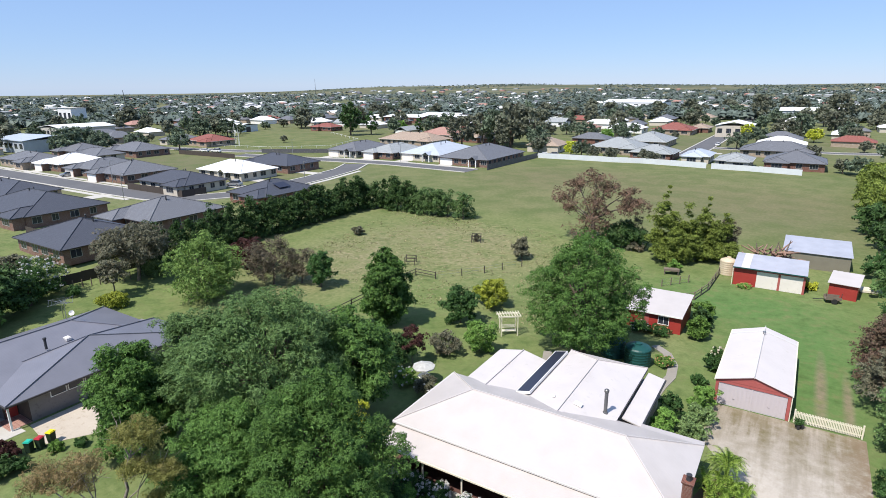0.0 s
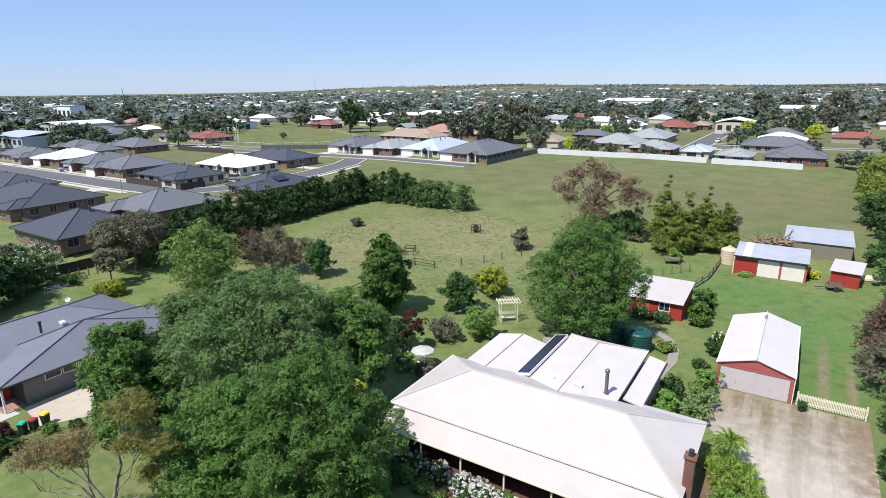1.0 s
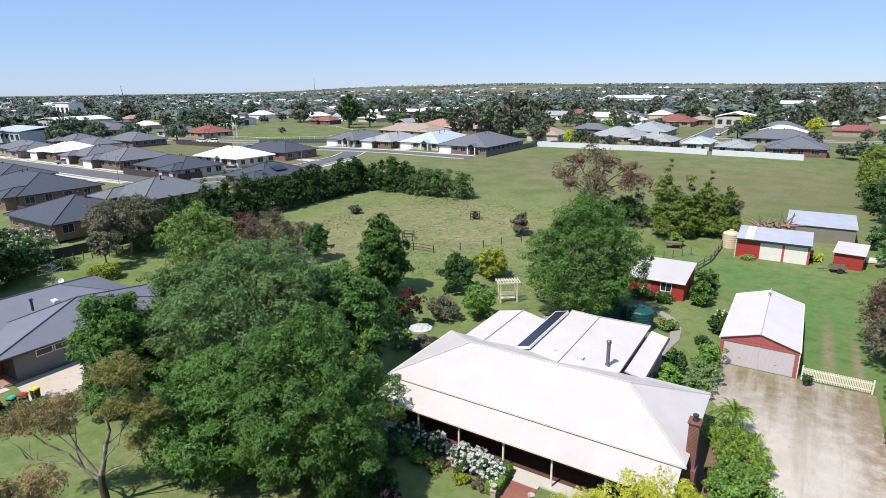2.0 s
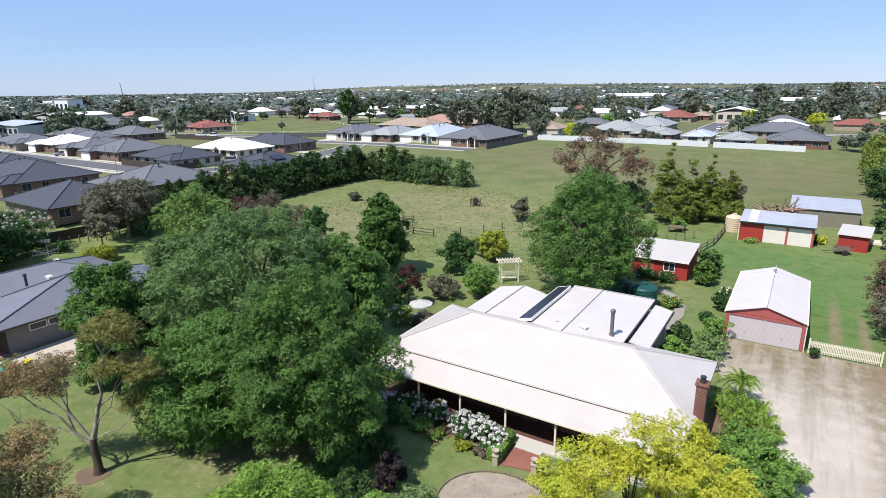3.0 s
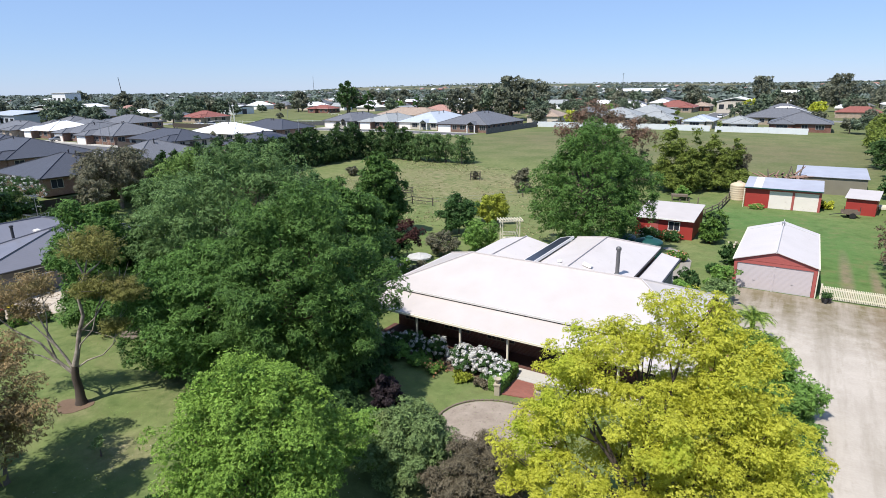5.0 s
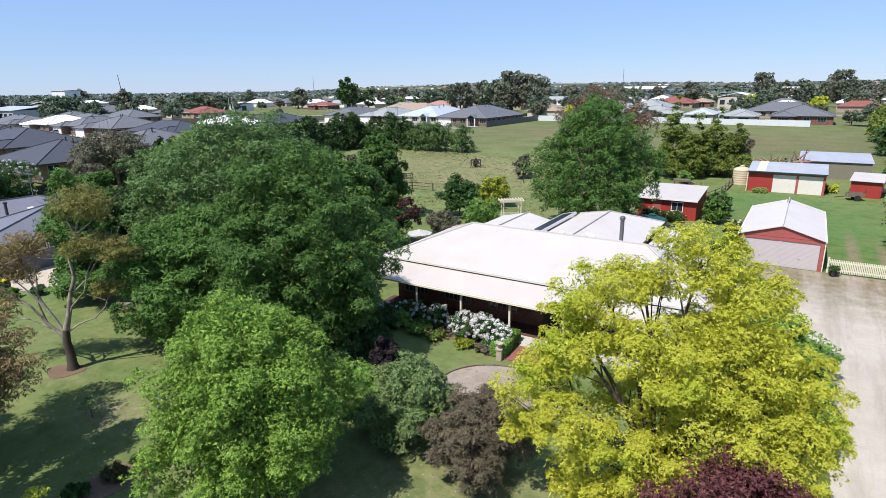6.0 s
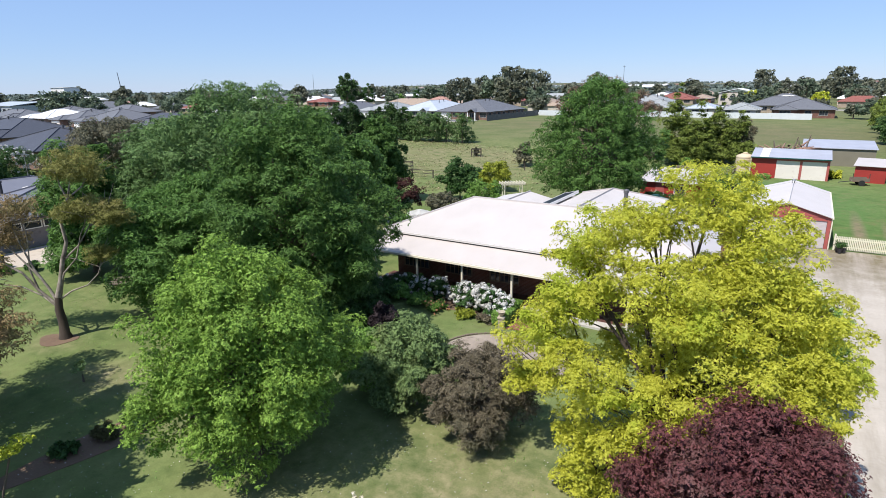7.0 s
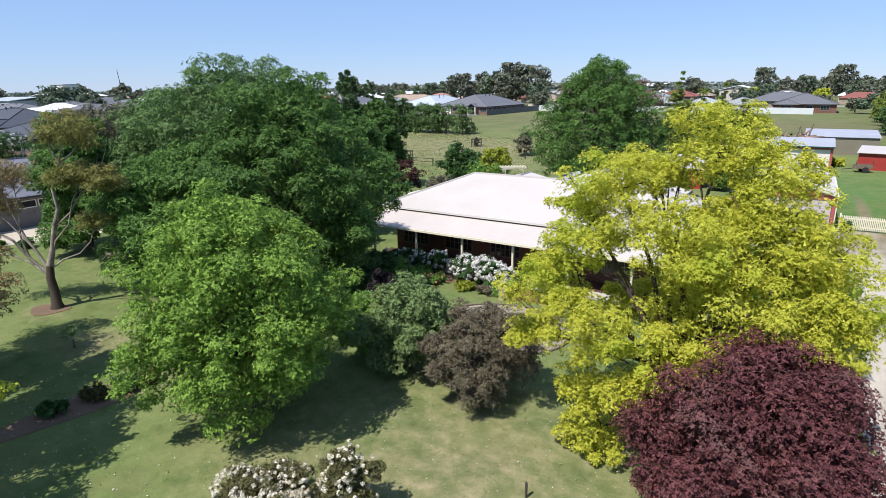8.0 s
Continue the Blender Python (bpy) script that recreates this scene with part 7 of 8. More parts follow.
pillar(-12.45, 26.5)
pillar(-10.2, 26.9)
bx = thing("box_hedge", -12.75, 27.9, 0, 4, "clipped low green box hedge beside the path", "hedge")
rng = R(161)
p = rng.uniform((-0.42, -1.25, 0.05), (0.42, 1.25, 0.75), (4200, 3))
ax = rng.integers(0, 3, 4200)
p[ax == 0, 0] = rng.choice((-0.42, 0.42), (ax == 0).sum())
p[ax == 1, 1] = rng.choice((-1.25, 1.25), (ax == 1).sum())
p[ax == 2, 2] = 0.75
nn = unit(p - np.array((0, 0, 0.3)) + rng.normal(size=p.shape) * 0.4)
leaves("foliage", leaf_tris(rng, p, nn, 0.09, 0.06), L_LIGHT, bx)
part("stem", boxes((-0.38, 0.38, -1.2, 1.2, 0, 0.7)), L_DARK, bx)
part("verandah_step_block", boxes((-12.2, -10.5, 28.55, 28.9, 0, 0.1)), CONCRETE_PALE, None)
tagged(bpy.data.objects["verandah_step_block"], "low pale concrete step to the verandah", "step", kind="structure")


def wheelie_bin(x, y, rz, lid, label):
    g = thing("wheelie_bin", x, y, 0.03, rz, label, "bin", "bins in the yard")
    bm = bmesh.new()
    vs = box(bm, -0.24, 0.24, -0.27, 0.27, 0.06, 0.95)
    for v in vs[:4]:
        v.co.x *= 0.8
        v.co.y *= 0.8
    part("body", bm, BIN_BODY, g)
    bm = bmesh.new()
    box(bm, -0.27, 0.27, -0.3, 0.31, 0.95, 1.0)
    box(bm, -0.2, 0.2, -0.22, 0.22, 1.0, 1.05)
    part("lid", bm, lid, g)
    for s in (-0.22, 0.22):
        part("wheel", lathe(bmesh.new(), [(0.1, -0.025), (0.1, 0.025)], 10, Matrix.Translation((s, 0.24, 0.1)) @ pose(0, 0, 0, 0, 90, 0)), RUBBER, g)
    part("handle", boxes((-0.2, 0.2, 0.31, 0.35, 0.9, 0.94)), BIN_BODY, g)


wheelie_bin(-48.9, 16.0, 30, BIN_GREEN, "wheelie bin with a bright green lid")
wheelie_bin(-48.7, 16.7, 25, BIN_RED, "wheelie bin with a red lid")
wheelie_bin(-48.85, 17.6, 20, BIN_YELLOW, "wheelie bin with a yellow lid")

hz = thing("clothes_hoist", -76.2, 31.4, 0.1, 20, "rotary metal clothes hoist on grass", "clothes line")
part("pole", lathe(bmesh.new(), [(0.05, 0), (0.04, 2.2)], 8), METAL, hz)
for k in range(4):
    bm = bmesh.new()
    a = k * 1.5708
    bar(bm, (0, 0, 2.15), (1.9 * math.cos(a), 1.9 * math.sin(a), 2.3), 0.05)
    part("arm", bm, METAL, hz)
for r in (0.8, 1.3, 1.8):
    for k in range(4):
        a, b = k * 1.5708, (k + 1) * 1.5708
        bm = bmesh.new()
        bar(bm, (r * math.cos(a), r * math.sin(a), 2.15 + 0.08 * r), (r * math.cos(b), r * math.sin(b), 2.15 + 0.08 * r), 0.02)
        part("line", bm, METAL, hz)

tr = thing("timber_trough", -14.4, 88.4, 0.2, 15, "weathered timber feed trough under a sapling", "trough")
part("tray", boxes((-1.1, 1.1, -0.5, 0.5, 0.6, 0.9)), TIMBER, tr)
for x in (-0.95, 0.95):
    for y in (-0.4, 0.4):
        part("leg", boxes((x - 0.05, x + 0.05, y - 0.05, y + 0.05, 0, 0.6)), TIMBER, tr)
for (x, y, lab) in ((-47.9, 87.9, "square timber guard round a sapling"), (-30.8, 91.6, "grey timber stand in the paddock"), (-51.6, 72.6, "square timber guard in the paddock")):
    gd = thing("tree_guard", x, y, gz(x, y), 25, lab, "tree guard")
    for px in (-0.8, 0.8):
        for py in (-0.8, 0.8):
            part("post", boxes((px - 0.05, px + 0.05, py - 0.05, py + 0.05, -0.1, 1.3)), TIMBER_DARK, gd)
    for z in (0.6, 1.15):
        for s in (-0.8, 0.8):
            part("rail", boxes((-0.85, 0.85, s - 0.03, s + 0.03, z, z + 0.1)), TIMBER_DARK, gd)
            part("rail", boxes((s - 0.028, s + 0.028, -0.75, 0.75, z + 0.002, z + 0.098)), TIMBER_DARK, gd)
DEADWOOD = surface("red_brown_dead_wood", (0.34, 0.21, 0.155), (0.2, 0.125, 0.095), 1.2, 14, 0.9, bump=0.4)
# heap of cut branches behind the shed
hp = thing("branch_heap", -2.0, 97.8, gz(-2, 98) - 0.1, 0, "heap of dead branches and stumps behind the shed", "branch heap")
rng = R(171)
for k in range(66):
    a = rng.uniform(0, 3.14)
    ln = rng.uniform(1.0, 2.6)
    x, y, z = rng.normal(0, 1.5), rng.normal(0, 0.7), rng.uniform(0.2, 3.0)
    d = Vector((math.cos(a), math.sin(a), rng.uniform(-0.2, 0.5))) * ln
    weld(tube_quads([(x, y, z), Vector((x, y, z)) + d * 0.5, Vector((x, y, z)) + d], [0.17, 0.12, 0.06], 5), "branch", DEADWOOD, hp)
for k, (x, h) in enumerate(((-2.2, 3.6), (0.1, 4.2), (0.9, 3.8), (1.6, 4.6))):
    weld(tube_quads([(x, 0.4, 0), (x + 0.3, 0.4, h * 0.6), (x + 0.7 * (k % 2), 0.5, h)], [0.16, 0.13, 0.06], 6), "branch", BARK_PALE, hp)
# farm implement before the small shed
im = thing("farm_trailer", 6.0, 87.2, 0.1, 12, "old timber-sided farm trailer with iron wheels", "trailer")
part("tray", boxes((-0.9, 0.9, -0.6, 0.6, 0.5, 0.58)), TIMBER, im)
for y in (-0.6, 0.55):
    part("side", boxes((-0.9, 0.9, y, y + 0.05, 0.58, 0.95)), TIMBER, im)
for x in (-0.88, 0.83):
    part("stake", boxes((x, x + 0.06, -0.55, -0.48, 0.58, 1.5)), TIMBER_DARK, im)
for y in (-0.72, 0.72):
    w = part("wheel", lathe(bmesh.new(), [(0.34, -0.05), (0.36, 0), (0.34, 0.05)], 16, Matrix.Translation((0.1, y, 0.36)) @ pose(0, 0, 0, 90, 0, 0)), RUBBER, im)
bm = bmesh.new()
bar(bm, (-0.9, 0, 0.5), (-2.2, 0, 0.3), 0.08)
part("drawbar", bm, DARK_METAL, im)
wd = thing("timber_stack", 10.4, 93.5, gz(10, 93), 10, "stack of pale sawn timber on grass", "timber stack")
for k in range(4):
    part("board", boxes((-1.3, 1.3, -0.8 + 0.4 * k, -0.45 + 0.4 * k, 0.1 + 0.02 * k, 0.4 + 0.02 * k)), CREAM, wd)
pt = thing("plant_pots", 3.05, 52.0, 0.03, 0, "dark potted plants beside the garage post", "pots")
for x, y, r in ((0, 0, 0.2), (0.35, -0.15, 0.16), (0.1, -0.4, 0.15)):
    part("pot", lathe(bmesh.new(), [(r * 0.7, 0), (r, 0.35), (r * 1.05, 0.38), (r * 0.8, 0.36)], 12, Matrix.Translation((x, y, 0))), DARK_METAL, pt)
    v, c = foliage(R(181 + int(10 * r)), [(x, y, 0.62, 0.22, 0.22, 0.25)], 12, 0.16, 26, 0.1, 0.05)
    leaves("leaves", v, L_DARK, pt)
stake = thing("garden_stake", -5.2, 13.4, 0, 0, "short dark garden stake in the lawn", "stake")
part("stick", lathe(bmesh.new(), [(0.04, -0.1), (0.04, 0.45), (0.02, 0.5)], 6), TIMBER_DARK, stake)
logs = thing("log_seat", -37.2, 20.2, 0, 30, "grey logs lying on the lawn under trees", "logs")
for k, (x, y, z) in enumerate(((0, 0, 0.15), (0.1, 0.35, 0.14), (0.05, 0.18, 0.4))):
    weld(tube_quads([(x - 1.0, y, z), (x, y + 0.04, z), (x + 1.0, y, z)], [0.16, 0.15, 0.13], 8), "log", BARK_PALE, logs)


# ---- cars ----
def car(x, y, rz, paint, label, tall=0.0):
    g = thing("car", x, y, gz(x, y) + 0.04, rz, label, "car", "parked cars")
    bm = bmesh.new()
    prof = [(-2.2, 0.35), (-2.25, 0.75), (-2.0, 0.92), (-1.1, 0.98), (2.0, 0.98 + tall * 0.3), (2.2, 0.8), (2.2, 0.35)]
    lo = [bm.verts.new((px, -0.88, pz)) for px, pz in prof]
    hi = [bm.verts.new((px, 0.88, pz)) for px, pz in prof]
    bm.faces.new(lo[::-1])
    bm.faces.new(hi)
    for i in range(len(prof)):
        j = (i + 1) % len(prof)
        bm.faces.new((lo[i], lo[j], hi[j], hi[i]))
    bmesh.ops.bevel(bm, geom=bm.edges[:], offset=0.07, segments=2, affect="EDGES")
    body = part("body", bm, paint, g)
    bm = bmesh.new()
    a = [(-1.15, 0.97), (1.75, 0.97 + tall * 0.3), (1.45 + tall * 0.4, 1.42 + tall), (-0.35, 1.45 + tall)]
    lo = [bm.verts.new((px, -0.8, pz)) if pz < 1.3 else bm.verts.new((px, -0.62, pz)) for px, pz in a]
    hi = [bm.verts.new((px, 0.8, pz)) if pz < 1.3 else bm.verts.new((px, 0.62, pz)) for px, pz in a]
    bm.faces.new(lo[::-1])
    bm.faces.new(hi)
    for i in range(4):
        j = (i + 1) % 4
        bm.faces.new((lo[i], lo[j], hi[j], hi[i]))
    part("glasshouse", bm, GLASS, g)
    part("roof", boxes((-0.35, 1.42 + tall * 0.4, -0.63, 0.63, 1.43 + tall, 1.49 + tall)), paint, g)
    for px in (-1.4, 1.35):
        for s in (-0.85, 0.85):
            w = part("wheel", lathe(bmesh.new(), [(0.33, -0.1), (0.34, 0), (0.33, 0.1)], 14, Matrix.Translation((px, s, 0.34)) @ pose(0, 0, 0, 90, 0, 0)), RUBBER, g)
            part("rim", lathe(bmesh.new(), [(0.2, -0.105), (0.2, 0.105)], 10, Matrix.Translation((px, s, 0.34)) @ pose(0, 0, 0, 90, 0, 0)), METAL, w)
    for s in (-0.65, 0.65):
        part("headlight", boxes((-2.27, -2.2, s - 0.16, s + 0.16, 0.62, 0.74)), GLASS, g)
    return g


car(-190.5, 87, 80, PAINT_SILVER, "silver car parked in a driveway")
car(-130.5, 100.8, 20, PAINT_SILVER, "silver wagon parked beside a dark house", 0.2)
car(-118, 60.5, 70, PAINT_SILVER, "dark silver car beside a brick house")
car(-212.5, 150.8, 10, PAINT_WHITE, "white car parked on a side road")
car(-206.5, 152.2, 15, PAINT_WHITE, "white four-wheel drive on a side road", 0.25)
car(-37.5, 330, 90, PAINT_WHITE, "white car on a straight street")
car(-41, 365, 90, PAINT_WHITE, "white van on a straight street", 0.4)
car(-32.5, 272, 90, PAINT_WHITE, "white car parked by the kerb")
car(-82.8, 202, 20, PAINT_WHITE, "white car beside a dark fence")
car(-80.5, 206, 20, PAINT_SILVER, "silver car beside a dark fence")
car(-252, 104, 10, PAINT_WHITE, "white car by an industrial shed")

# ---- larger buildings of the town ----
def block_building(x0, x1, y0, y1, h, roof, wall, label, pitch=0.06, bays=6):
    cx, cy = (x0 + x1) / 2, (y0 + y1) / 2
    g = thing("building", cx, cy, gz(cx, cy), 0, label, "building", "buildings of the town")
    hx, hy = (x1 - x0) / 2, (y1 - y0) / 2
    part("wall", boxes((-hx, hx, -hy, hy, -0.3, h)), wall, g)
    f = gable_faces(-hx - 0.5, hx + 0.5, -hy - 0.5, hy + 0.5, h + 0.05, h + 0.05 + pitch * 2 * min(hx, hy), "x" if hx > hy else "y")
    part("roof", solid(bmesh.new(), f, 0.2), roof, g)
    for k in range(bays):
        c = -hx + (k + 0.5) * 2 * hx / bays
        part("window", boxes((c - hx / bays * 0.55, c + hx / bays * 0.55, -hy - 0.05, -hy, h * 0.35, h * 0.75)), GLASS, g)
    part("door", boxes((hx, hx + 0.06, -1.6, 1.6, 0, min(3, h - 0.4))), DARK_METAL, g)
    return g


block_building(-302, -274, 110, 132, 5.2, STEEL_BLUE, STEEL_BLUE, "two-storey blue-grey steel warehouse")
block_building(-352, -328, 150, 178, 6.0, STEEL_WHITE, CONCRETE_PALE, "large white-roofed hall among trees")
block_building(-265, -232, 340, 362, 4.2, STEEL_WHITE, BRICK_RED, "long white-roofed school building")
block_building(-232, -206, 352, 372, 4.2, STEEL_WHITE, BRICK_TAN, "white-roofed school classroom block")
block_building(-258, -226, 376, 398, 4.0, STEEL_WHITE, BRICK_TAN, "white-roofed school classroom block")
block_building(-318, -284, 226, 240, 4.0, STEEL_WHITE, FENCE_PALE, "long white-roofed grandstand beside the oval", bays=8)
block_building(-446, -428, 204, 214, 13.0, CONCRETE_PALE, WHITE, "tall white silo building in the town", 0.02, 3)
block_building(-20, 18, 470, 500, 7.0, STEEL_WHITE, STEEL_BLUE, "pale blue industrial hall beyond trees", bays=8)
block_building(-190, -130, 620, 660, 7.0, STEEL_WHITE, STEEL_WHITE, "large white factory in the town", bays=8)
block_building(-40, -24, 318, 338, 5.6, STEEL_WHITE, RENDER_CREAM, "two-storey house with a curved white roof", 0.12, 4)


def mast(x, y, h, r, lean, label):
    g = thing("mast", x, y, gz(x, y), 0, label, "mast")
    v = tube_quads([(0, 0, 0), (-lean * 0.5, 0, h * 0.5), (-lean, 0, h)], [r, r * 0.8, r * 0.5], 6)
    weld(v, "pole", DARK_METAL, g)
    bm = bmesh.new()
    bar(bm, (-lean - 0.6, 0, h - 0.4), (-lean + 0.6, 0, h - 0.4), 0.15)
    part("crossarm", bm, DARK_METAL, g)


mast(-451, 257, 24, 0.36, 4, "leaning dark crane boom over the town")
mast(-310, 110, 14, 0.16, 0, "dark timber power pole in the town")
mast(-1127, 1153, 44, 0.55, 0, "tall thin radio mast far away")
mast(-90, 330, 20, 0.14, 0, "thin light pole behind houses")
for x, y in ((-137, 74), (-165, 86.6), (-205, 74), (-115, 112), (-120, 163), (-30.5, 290), (-168, 158)):
    g = thing("street_lamp", x, y, gz(x, y), 0, "slim grey street lamp on the verge", "street lamp", "street lamps")
    part("pole", lathe(bmesh.new(), [(0.08, 0), (0.05, 6.5)], 8), METAL, g)
    bm = bmesh.new()
    bar(bm, (0, 0, 6.4), (1.1, 0, 6.6), 0.06)
    arm = part("arm", bm, METAL, g)
    part("lamp_head", boxes((1.0, 1.5, -0.1, 0.1, 6.55, 6.66)), METAL, arm)
pn = thing("solar_panel", -103.8, 92.5, gz(-104, 92), 0, "dark solar panels on a slate roof", "solar panel")
bm = bmesh.new()
m = Matrix.Translation((1.2, 0, 3.9)) @ pose(0, 0, 0, 0, 20, 0)
box(bm, -1.2, 1.2, -1.7, 1.7, 0.05, 0.12, m)
part("panel", bm, SOLAR, pn)


# ---- the town: houses and trees beyond the estate ----
def town_house(w, d, roof, wall, label, seed):
    g = thing("house", 0, 0, 0, 0, label, "house", "houses of the town")
    rng = random.Random(seed)
    part("wall", boxes((-w / 2 + 0.5, w / 2 - 0.5, -d / 2 + 0.5, d / 2 - 0.5, -0.4, 2.6)), wall, g)
    f = hip_faces(-w / 2, w / 2, -d / 2, d / 2, 2.6, 2.6 + 0.42 * min(w, d) / 2) if seed % 3 else gable_faces(-w / 2, w / 2, -d / 2, d / 2, 2.6, 2.6 + 0.42 * min(w, d) / 2, "x")
    part("roof", solid(bmesh.new(), f, 0.18), roof, g)
    for k in range(2):
        c = -w / 4 + k * w / 2
        part("window", boxes((c - 1.0, c + 1.0, -d / 2 + 0.44, -d / 2 + 0.5, 0.9, 2.1)), GLASS, g)
    part("window", boxes((w / 2 - 0.5, w / 2 - 0.44, -1.0, 1.0, 0.9, 2.1)), GLASS, g)
    return g


def town_tree(seed, radius, h, leaf, label, taper=0.2, fine=True):
    rng = R(seed)
    g = thing("town_tree", 0, 0, 0, 0, label, "tree", "trees of the town")
    v, c = foliage(rng, crown_lobes(rng, radius, h * 0.12, h, 9, taper), *((90, radius * 0.2, 25, radius * 0.115, radius * 0.08) if fine else (60, radius * 0.24, 16, radius * 0.2, radius * 0.15)), 0.5, 0.2, 0.5, fill=0.35)
    leaves("crown", v, leaf, g)
    weld(tube_quads([(0, 0, -0.5), (0.1, 0, h * 0.3), (0, 0.1, h * 0.7)], [radius * 0.07, radius * 0.055, radius * 0.03], 6), "trunk", BARK, g)
    return g


KINDS = [town_house(17, 11, STEEL_WHITE, RENDER_CREAM, "house with a white steel roof in the town", 1), town_house(15, 12, TILE_GREY, BRICK_TAN, "house with a grey tiled roof in the town", 2),
         town_house(18, 11, TILE_RED, BRICK_TAN, "house with a red tiled roof in the town", 4), town_house(16, 12, TILE_TAN, RENDER_CREAM, "house with a tan tiled roof in the town", 5),
         town_house(14, 10, TILE_PALE, WHITE, "white house with a pale grey roof in the town", 3), town_house(17, 12, TILE_GREY, BRICK_RED, "brick house with a brown-grey roof in the town", 7),
         town_house(15, 11, TILE_ORANGE, BRICK_TAN, "house with a salmon tiled roof in the town", 8), town_house(20, 11, STEEL_WHITE, WHITE, "long white house with a pale roof in the town", 10)]
WOODS = [town_tree(601, 5.5, 9.5, L_SUBURB, "spreading dark green street tree"), town_tree(602, 4.2, 7.0, L_SUBURB, "rounded dark green garden tree"), town_tree(603, 6.0, 12.5, L_SUBURB2, "tall grey-green gum tree in the town"),
         town_tree(604, 3.2, 5.2, L_SUBURB2, "small olive-green garden tree"), town_tree(605, 3.4, 11.0, L_DARK, "upright dark conifer in the town", 0.6), town_tree(606, 4.6, 7.5, L_LIGHT, "light green street tree")]
FAR_WOODS = [town_tree(611, 5.2, 9.0, L_SUBURB, "spreading dark green tree far in the town", 0.2, False), town_tree(612, 4.4, 7.0, L_SUBURB, "rounded dark green tree far in the town", 0.2, False),
             town_tree(613, 5.8, 12.0, L_SUBURB2, "tall grey-green gum tree far in the town", 0.2, False), town_tree(614, 3.6, 5.6, L_SUBURB2, "small olive-green tree far in the town", 0.2, False)]
for k, ob in enumerate(FAR_WOODS):
    ob.matrix_basis = pose(-210 - 31 * k, 402 + 9 * k, 2)
for k, ob in enumerate(KINDS):
    ob.matrix_basis = pose(-300 - 26 * k, 300 + 4 * (k % 3), 2, 0, 0, 3 * k)
for k, ob in enumerate(WOODS):
    ob.matrix_basis = pose(-112 - 17 * k, 262 + 6 * (k % 2), 2)


def free(x, y, margin):
    """True where the town may be built: off the paddock, estate, roads and oval."""
    if x > -92 and y < 206:
        return False
    if -272 < x < -78 and y < 206:
        return False
    if math.hypot((x + 218) / 1.15, y - 208) < 48:
        return False
    if abs(x + 38) < 6 + margin and y > 220:
        return False
    for h in HOUSES:
        if h[0] - margin < x < h[1] + margin and h[2] - margin < y < h[3] + margin:
            return False
    for h in ((-302, -274, 110, 132), (-352, -328, 150, 178), (-265, -206, 340, 398), (-318, -284, 226, 240), (-446, -428, 204, 214), (-20, 18, 470, 500), (-190, -130, 620, 660), (-40, -24, 318, 338)):
        if h[0] - margin < x < h[1] + margin and h[2] - margin < y < h[3] + margin:
            return False
    return True


rnd = random.Random(77)
count = 0
for gx in range(-960, 90, 25):
    for gy in range(60, 960, 33):
        x, y = gx + rnd.uniform(-4, 4), gy + rnd.uniform(-5, 5)
        d, a = math.hypot(x, y), math.degrees(math.atan2(-x, y))
        if not (215 < d < 800 and -8 < a < 77) or not free(x, y, 12) or rnd.random() > (0.8 if d < 420 else 0.55) or count > 300:
            continue
        k = rnd.choices(range(8), (3, 3, 2, 2, 2, 3, 1, 2))[0]
        copy_thing(KINDS[k], pose(x, y, gz(x, y), 0, 0, rnd.choice((0, 90, 180, 270)) + rnd.uniform(-4, 4)) @ Matrix.Diagonal((rnd.uniform(0.8, 1.15), rnd.uniform(0.85, 1.2), rnd.uniform(0.9, 1.15), 1)))
        count += 1
planted = 0
for k in range(1100):
    d = 215 + 400 * rnd.random() ** 0.8
    a = radians(rnd.uniform(-9, 77))
    x, y = -d * math.sin(a), d * math.cos(a)
    if not free(x, y, 5) or planted > 290:
        continue
    planted += 1
    s = rnd.uniform(0.6, 1.2)
    kind = WOODS[rnd.choices(range(6), (4, 4, 3, 4, 1, 1))[0]] if d < 330 else FAR_WOODS[rnd.choices(range(4), (4, 3, 4, 2))[0]]
    copy_thing(kind, pose(x, y, gz(x, y), 0, 0, rnd.uniform(0, 360)) @ Matrix.Diagonal((s, s, s * rnd.uniform(0.85, 1.15), 1)))
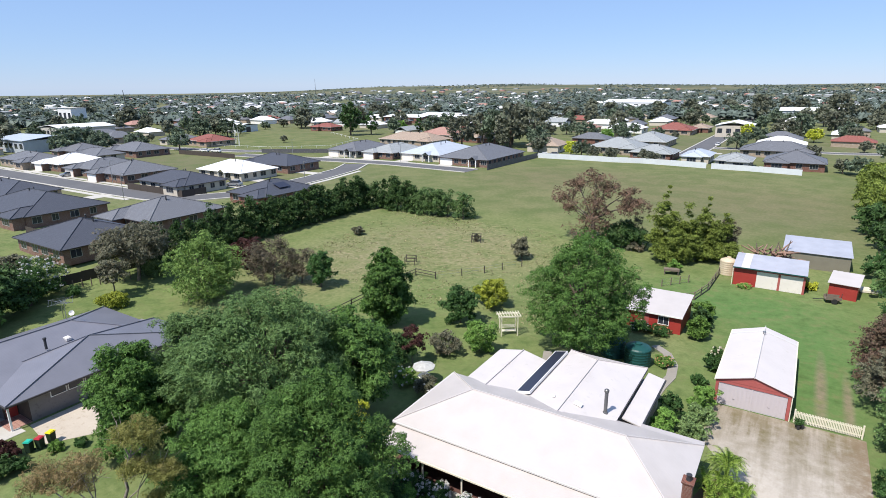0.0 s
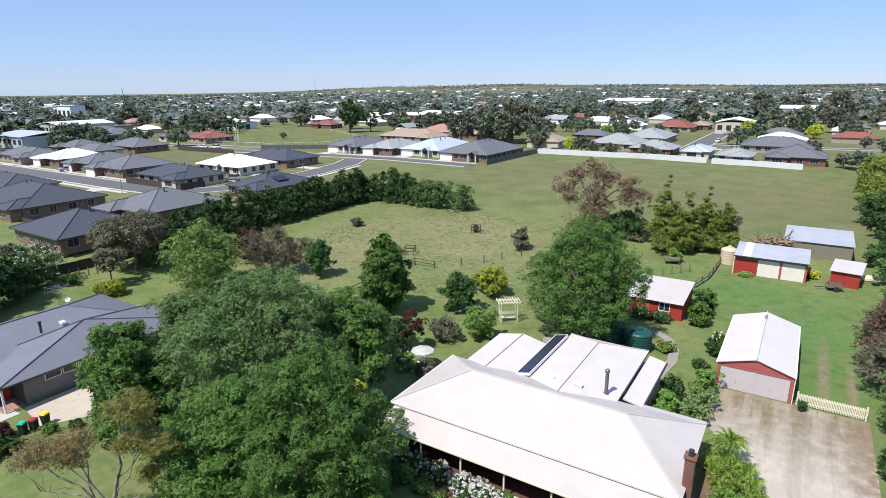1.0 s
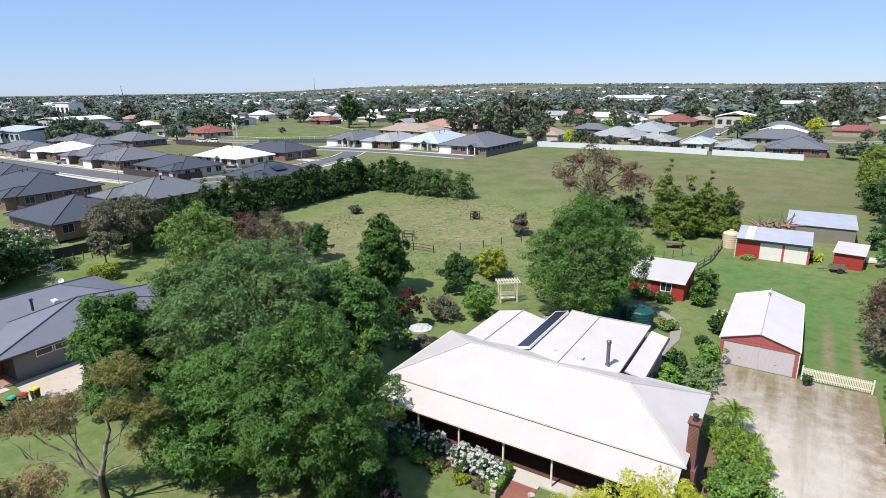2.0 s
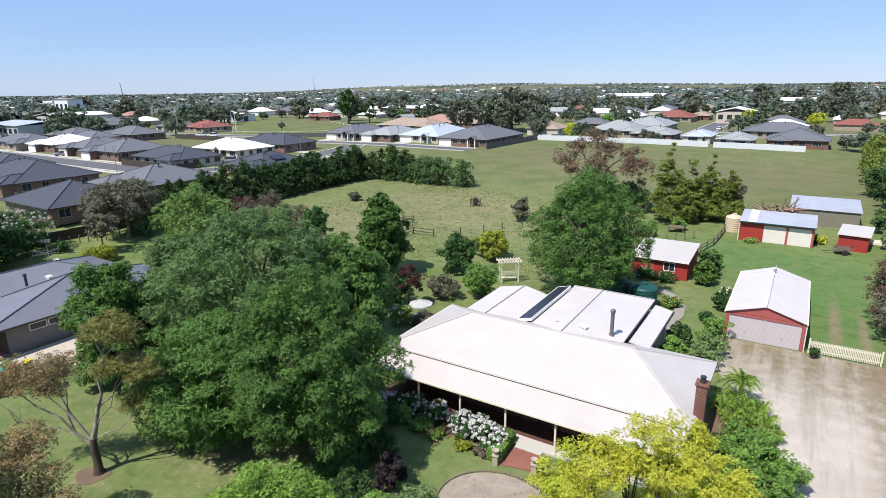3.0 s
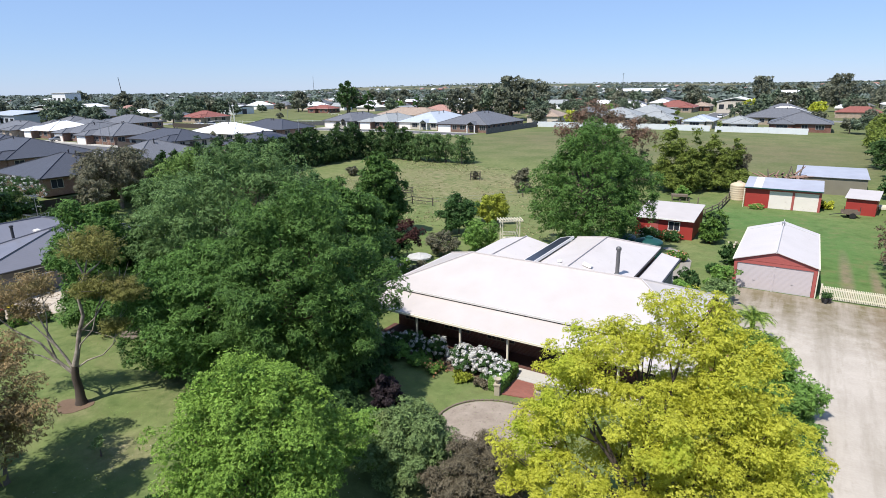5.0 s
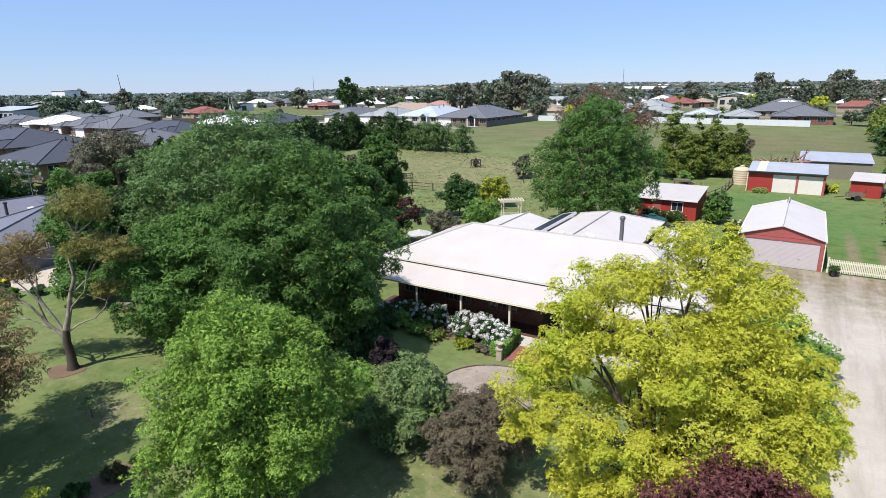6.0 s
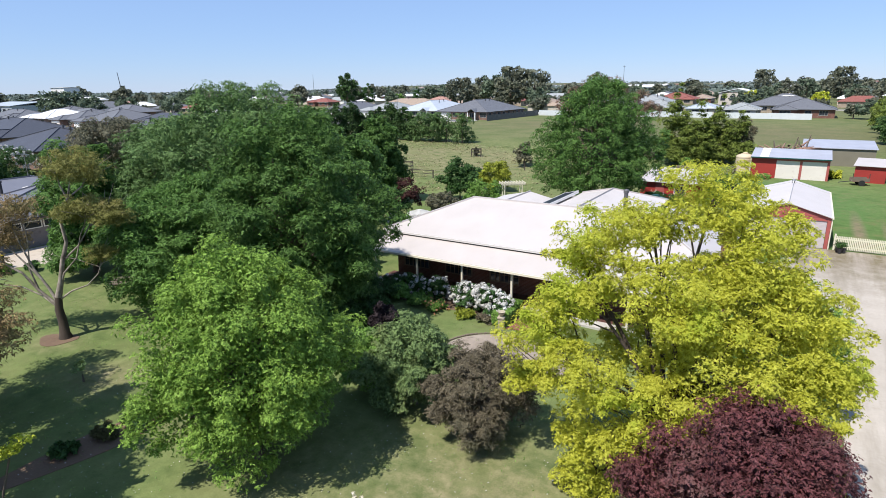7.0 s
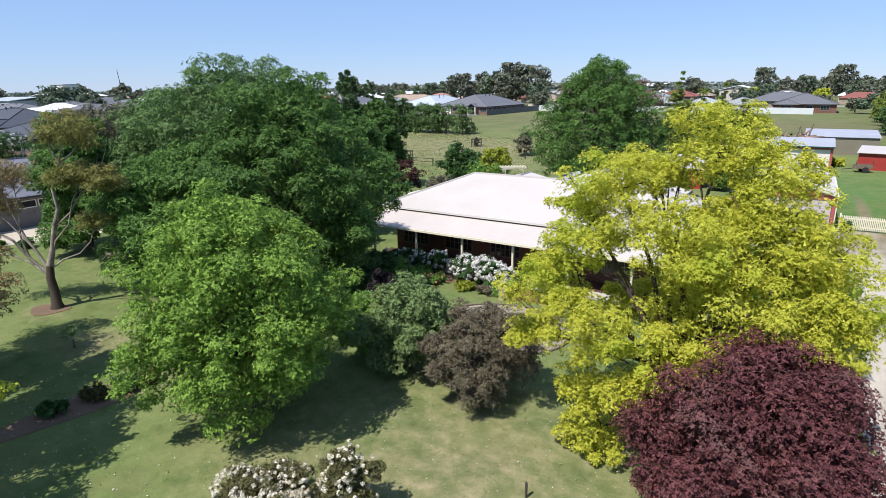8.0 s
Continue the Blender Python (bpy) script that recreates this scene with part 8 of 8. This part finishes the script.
# trees that stand out in the town: place, kind, size
for x, y, k, s, t in ((-204, 250, 4, 1.7, 1.2), (-108, 226, 2, 1.4, 1.6), (-118, 232, 0, 1.4, 1.7), (-99, 230, 2, 1.25, 1.5), (-112, 236, 2, 1.3, 1.65), (-126, 234, 2, 1.0, 1.25), (-30, 452, 2, 1.4, 1.65), (14, 446, 2, 1.5, 1.7), (6, 452, 0, 1.2, 1.3), (-228, 262, 2, 1.2, 1.3), (-94, 222, 0, 1.0, 1.1), (-90, 214, 3, 1.2, 1.2), (-166, 268, 0, 1.4, 1.3), (-172, 262, 0, 1.2, 1.2),
                      (-255, 118, 0, 1.3, 1.2), (-262, 126, 0, 1.3, 1.2), (-248, 128, 1, 1.4, 1.3), (-243, 140, 1, 1.3, 1.2), (-228, 150, 1, 1.2, 1.2), (-214, 196, 3, 0.7, 0.7), (-270, 190, 0, 1.3, 1.2), (-282, 204, 2, 1.0, 1.0), (-266, 204, 0, 1.1, 1.1),
                      (-64, 203, 3, 1.0, 1.0), (-70, 207, 1, 1.0, 0.9), (-58, 204, 3, 1.1, 0.9), (-47, 205, 3, 0.9, 0.9), (-44, 203, 3, 1.0, 0.8), (10, 205, 3, 1.0, 0.9), (14, 202, 1, 1.0, 0.8), (-4, 330, 0, 1.1, 1.3), (10, 345, 2, 1.1, 1.1), (2, 240, 3, 1.0, 1.0)):
    copy_thing(WOODS[k], pose(x, y, gz(x, y), 0, 0, 40 * k + x) @ Matrix.Diagonal((s, s, t, 1)))
pine = town_tree(607, 7.4, 18.5, L_HEDGE, "large dense dark pine in the town", 0.15)
pine.matrix_basis = pose(-211, 241, gz(-211, 241))
for x, y, s in ((-75, 210, 0.8), (-25.5, 318, 1.0), (2, 306, 0.9)):
    g = copy_thing(WOODS[5], pose(x, y, gz(x, y), 0, 0, x) @ Matrix.Diagonal((s, s, s, 1)))
    g["label"] = "bright yellow-green street tree"
    for o in g.children:
        if o.name.startswith("crown"):
            o.data = o.data.copy()
            o.data.materials[0] = L_LIME


def far_cover():
    """Woods and roofs out to the hills, too far to tell apart."""
    rng = R(700)
    n = 17000
    d = 470 + 3700 * rng.random(n) ** 2.3
    a = np.radians(rng.uniform(-11, 79, n))
    x, y = -d * np.sin(a), d * np.cos(a)
    keep = np.array([noise.noise(Vector((p * 0.004, q * 0.004, 0.0))) + 0.5 > rng.uniform(-0.2, 0.75) if r < 1500 else noise.noise(Vector((p * 0.0022, q * 0.0009, 0.7))) > rng.uniform(-0.12, 0.3) for p, q, r in zip(x, y, d)])
    x, y, d = x[keep], y[keep], d[keep]
    z = np.array([gz(p, q) for p, q in zip(x, y)])
    s = rng.uniform(2.8, 6.8, len(x)) * (0.9 + d / 9000)
    per = 11
    c = np.repeat(np.stack([x, y, z + s * 0.55], 1), per, 0)
    off = unit(rng.normal(size=c.shape))
    off[:, 2] = np.abs(off[:, 2]) * 0.8
    ss = np.repeat(s, per)[:, None]
    p = c + off * ss * np.array((0.75, 0.75, 0.55))
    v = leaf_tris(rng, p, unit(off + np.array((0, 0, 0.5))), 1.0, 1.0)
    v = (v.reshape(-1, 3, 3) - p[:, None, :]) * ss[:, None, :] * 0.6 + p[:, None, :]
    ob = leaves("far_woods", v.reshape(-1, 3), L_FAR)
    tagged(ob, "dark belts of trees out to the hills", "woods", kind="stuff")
    for name, material, seed, lab in (("far_roofs", TILE_PALE, 1, "pale roofs of distant houses among trees"), ("far_roofs", TILE_GREY, 2, "grey roofs of distant houses among trees"), ("far_roofs", TILE_ORANGE, 3, "tiled roofs of distant houses among trees"), ("far_roofs", STEEL_WHITE, 4, "white roofs of distant houses among trees")):
        rng = R(710 + seed)
        vs, fs = [], []
        for k in range((0, 220, 70, 60, 130)[seed]):
            d = 620 + 1700 * rng.random() ** 1.2
            a = math.radians(rng.uniform(-9, 78))
            x, y = -d * math.sin(a), d * math.cos(a)
            z = gz(x, y)
            w, l, h = rng.uniform(5, 9), rng.uniform(4, 7), rng.uniform(2.8, 4.0)
            t = h + rng.uniform(1.2, 2.0)
            i = len(vs)
            vs += [(x - w, y - l, z), (x + w, y - l, z), (x + w, y + l, z), (x - w, y + l, z), (x - w, y - l, z + h), (x + w, y - l, z + h), (x + w, y + l, z + h), (x - w, y + l, z + h), (x - w * 0.45, y, z + t), (x + w * 0.45, y, z + t)]
            fs += [tuple(i + q for q in f) for f in ((0, 1, 5, 4), (1, 2, 6, 5), (2, 3, 7, 6), (3, 0, 4, 7), (4, 5, 9, 8), (5, 6, 9), (6, 7, 8, 9), (7, 4, 8))]
        me = bpy.data.meshes.new(name)
        me.from_pydata(vs, [], fs)
        me.materials.append(material)
        tagged(new(name, me), lab, "houses", kind="stuff")


far_cover()


# ---- lawn litter ----
def lawn_cover():
    """Tufts and fallen petals over the near lawn, too small to count."""
    rng = R(800)
    n = 9000
    p = np.stack([rng.uniform(-40, 3, n), rng.uniform(4, 29, n), np.full(n, 0.03)], 1)
    v = leaf_tris(rng, p, unit(rng.normal(size=(n, 3)) * np.array((1, 1, 0.35)) + np.array((0, 0, 0.4))), 0.06, 0.02)
    tagged(leaves("grass_tufts", v, L_LIGHT), "tufts of coarser grass in the lawn", "grass", kind="stuff")
    for name, leaf, n, lab in (("straw_tussocks", L_STRAW, 4200, "bleached straw tussocks in the paddock"), ("rank_tussocks", L_TUSSOCK, 1500, "rank green tussocks in the paddock")):
        c = np.stack([rng.uniform(-76, -22, n), rng.uniform(58, 99, n)], 1)
        c = c[[noise.noise(Vector((x * 0.11, y * 0.11, n * 0.01))) > rng.uniform(-0.35, 0.45) and x + 0.9 * y < 62 and x > -73 + 0.1 * (98 - y) for x, y in c]]
        z = np.array([gz(x, y) for x, y in c])
        c = np.repeat(np.column_stack([c, z + 0.04]), 4, 0)
        c[:, :2] += rng.normal(size=(len(c), 2)) * 0.3
        v = leaf_tris(rng, c, unit(rng.normal(size=c.shape) * np.array((1, 1, 0.3)) + np.array((0, 0, 0.9))), 0.2, 0.13)
        tagged(leaves(name, v, leaf), lab, "grass", kind="stuff")
    n = 1500
    p = np.stack([rng.uniform(-26, 1, n), rng.uniform(5, 20, n), np.full(n, 0.05)], 1)
    v = leaf_tris(rng, p, unit(rng.normal(size=(n, 3)) * 0.3 + np.array((0, 0, 1.0))), 0.03, 0.026)
    tagged(leaves("fallen_petals", v, PETAL), "pale clover flowers and petals in the lawn", "petals", kind="stuff")


lawn_cover()
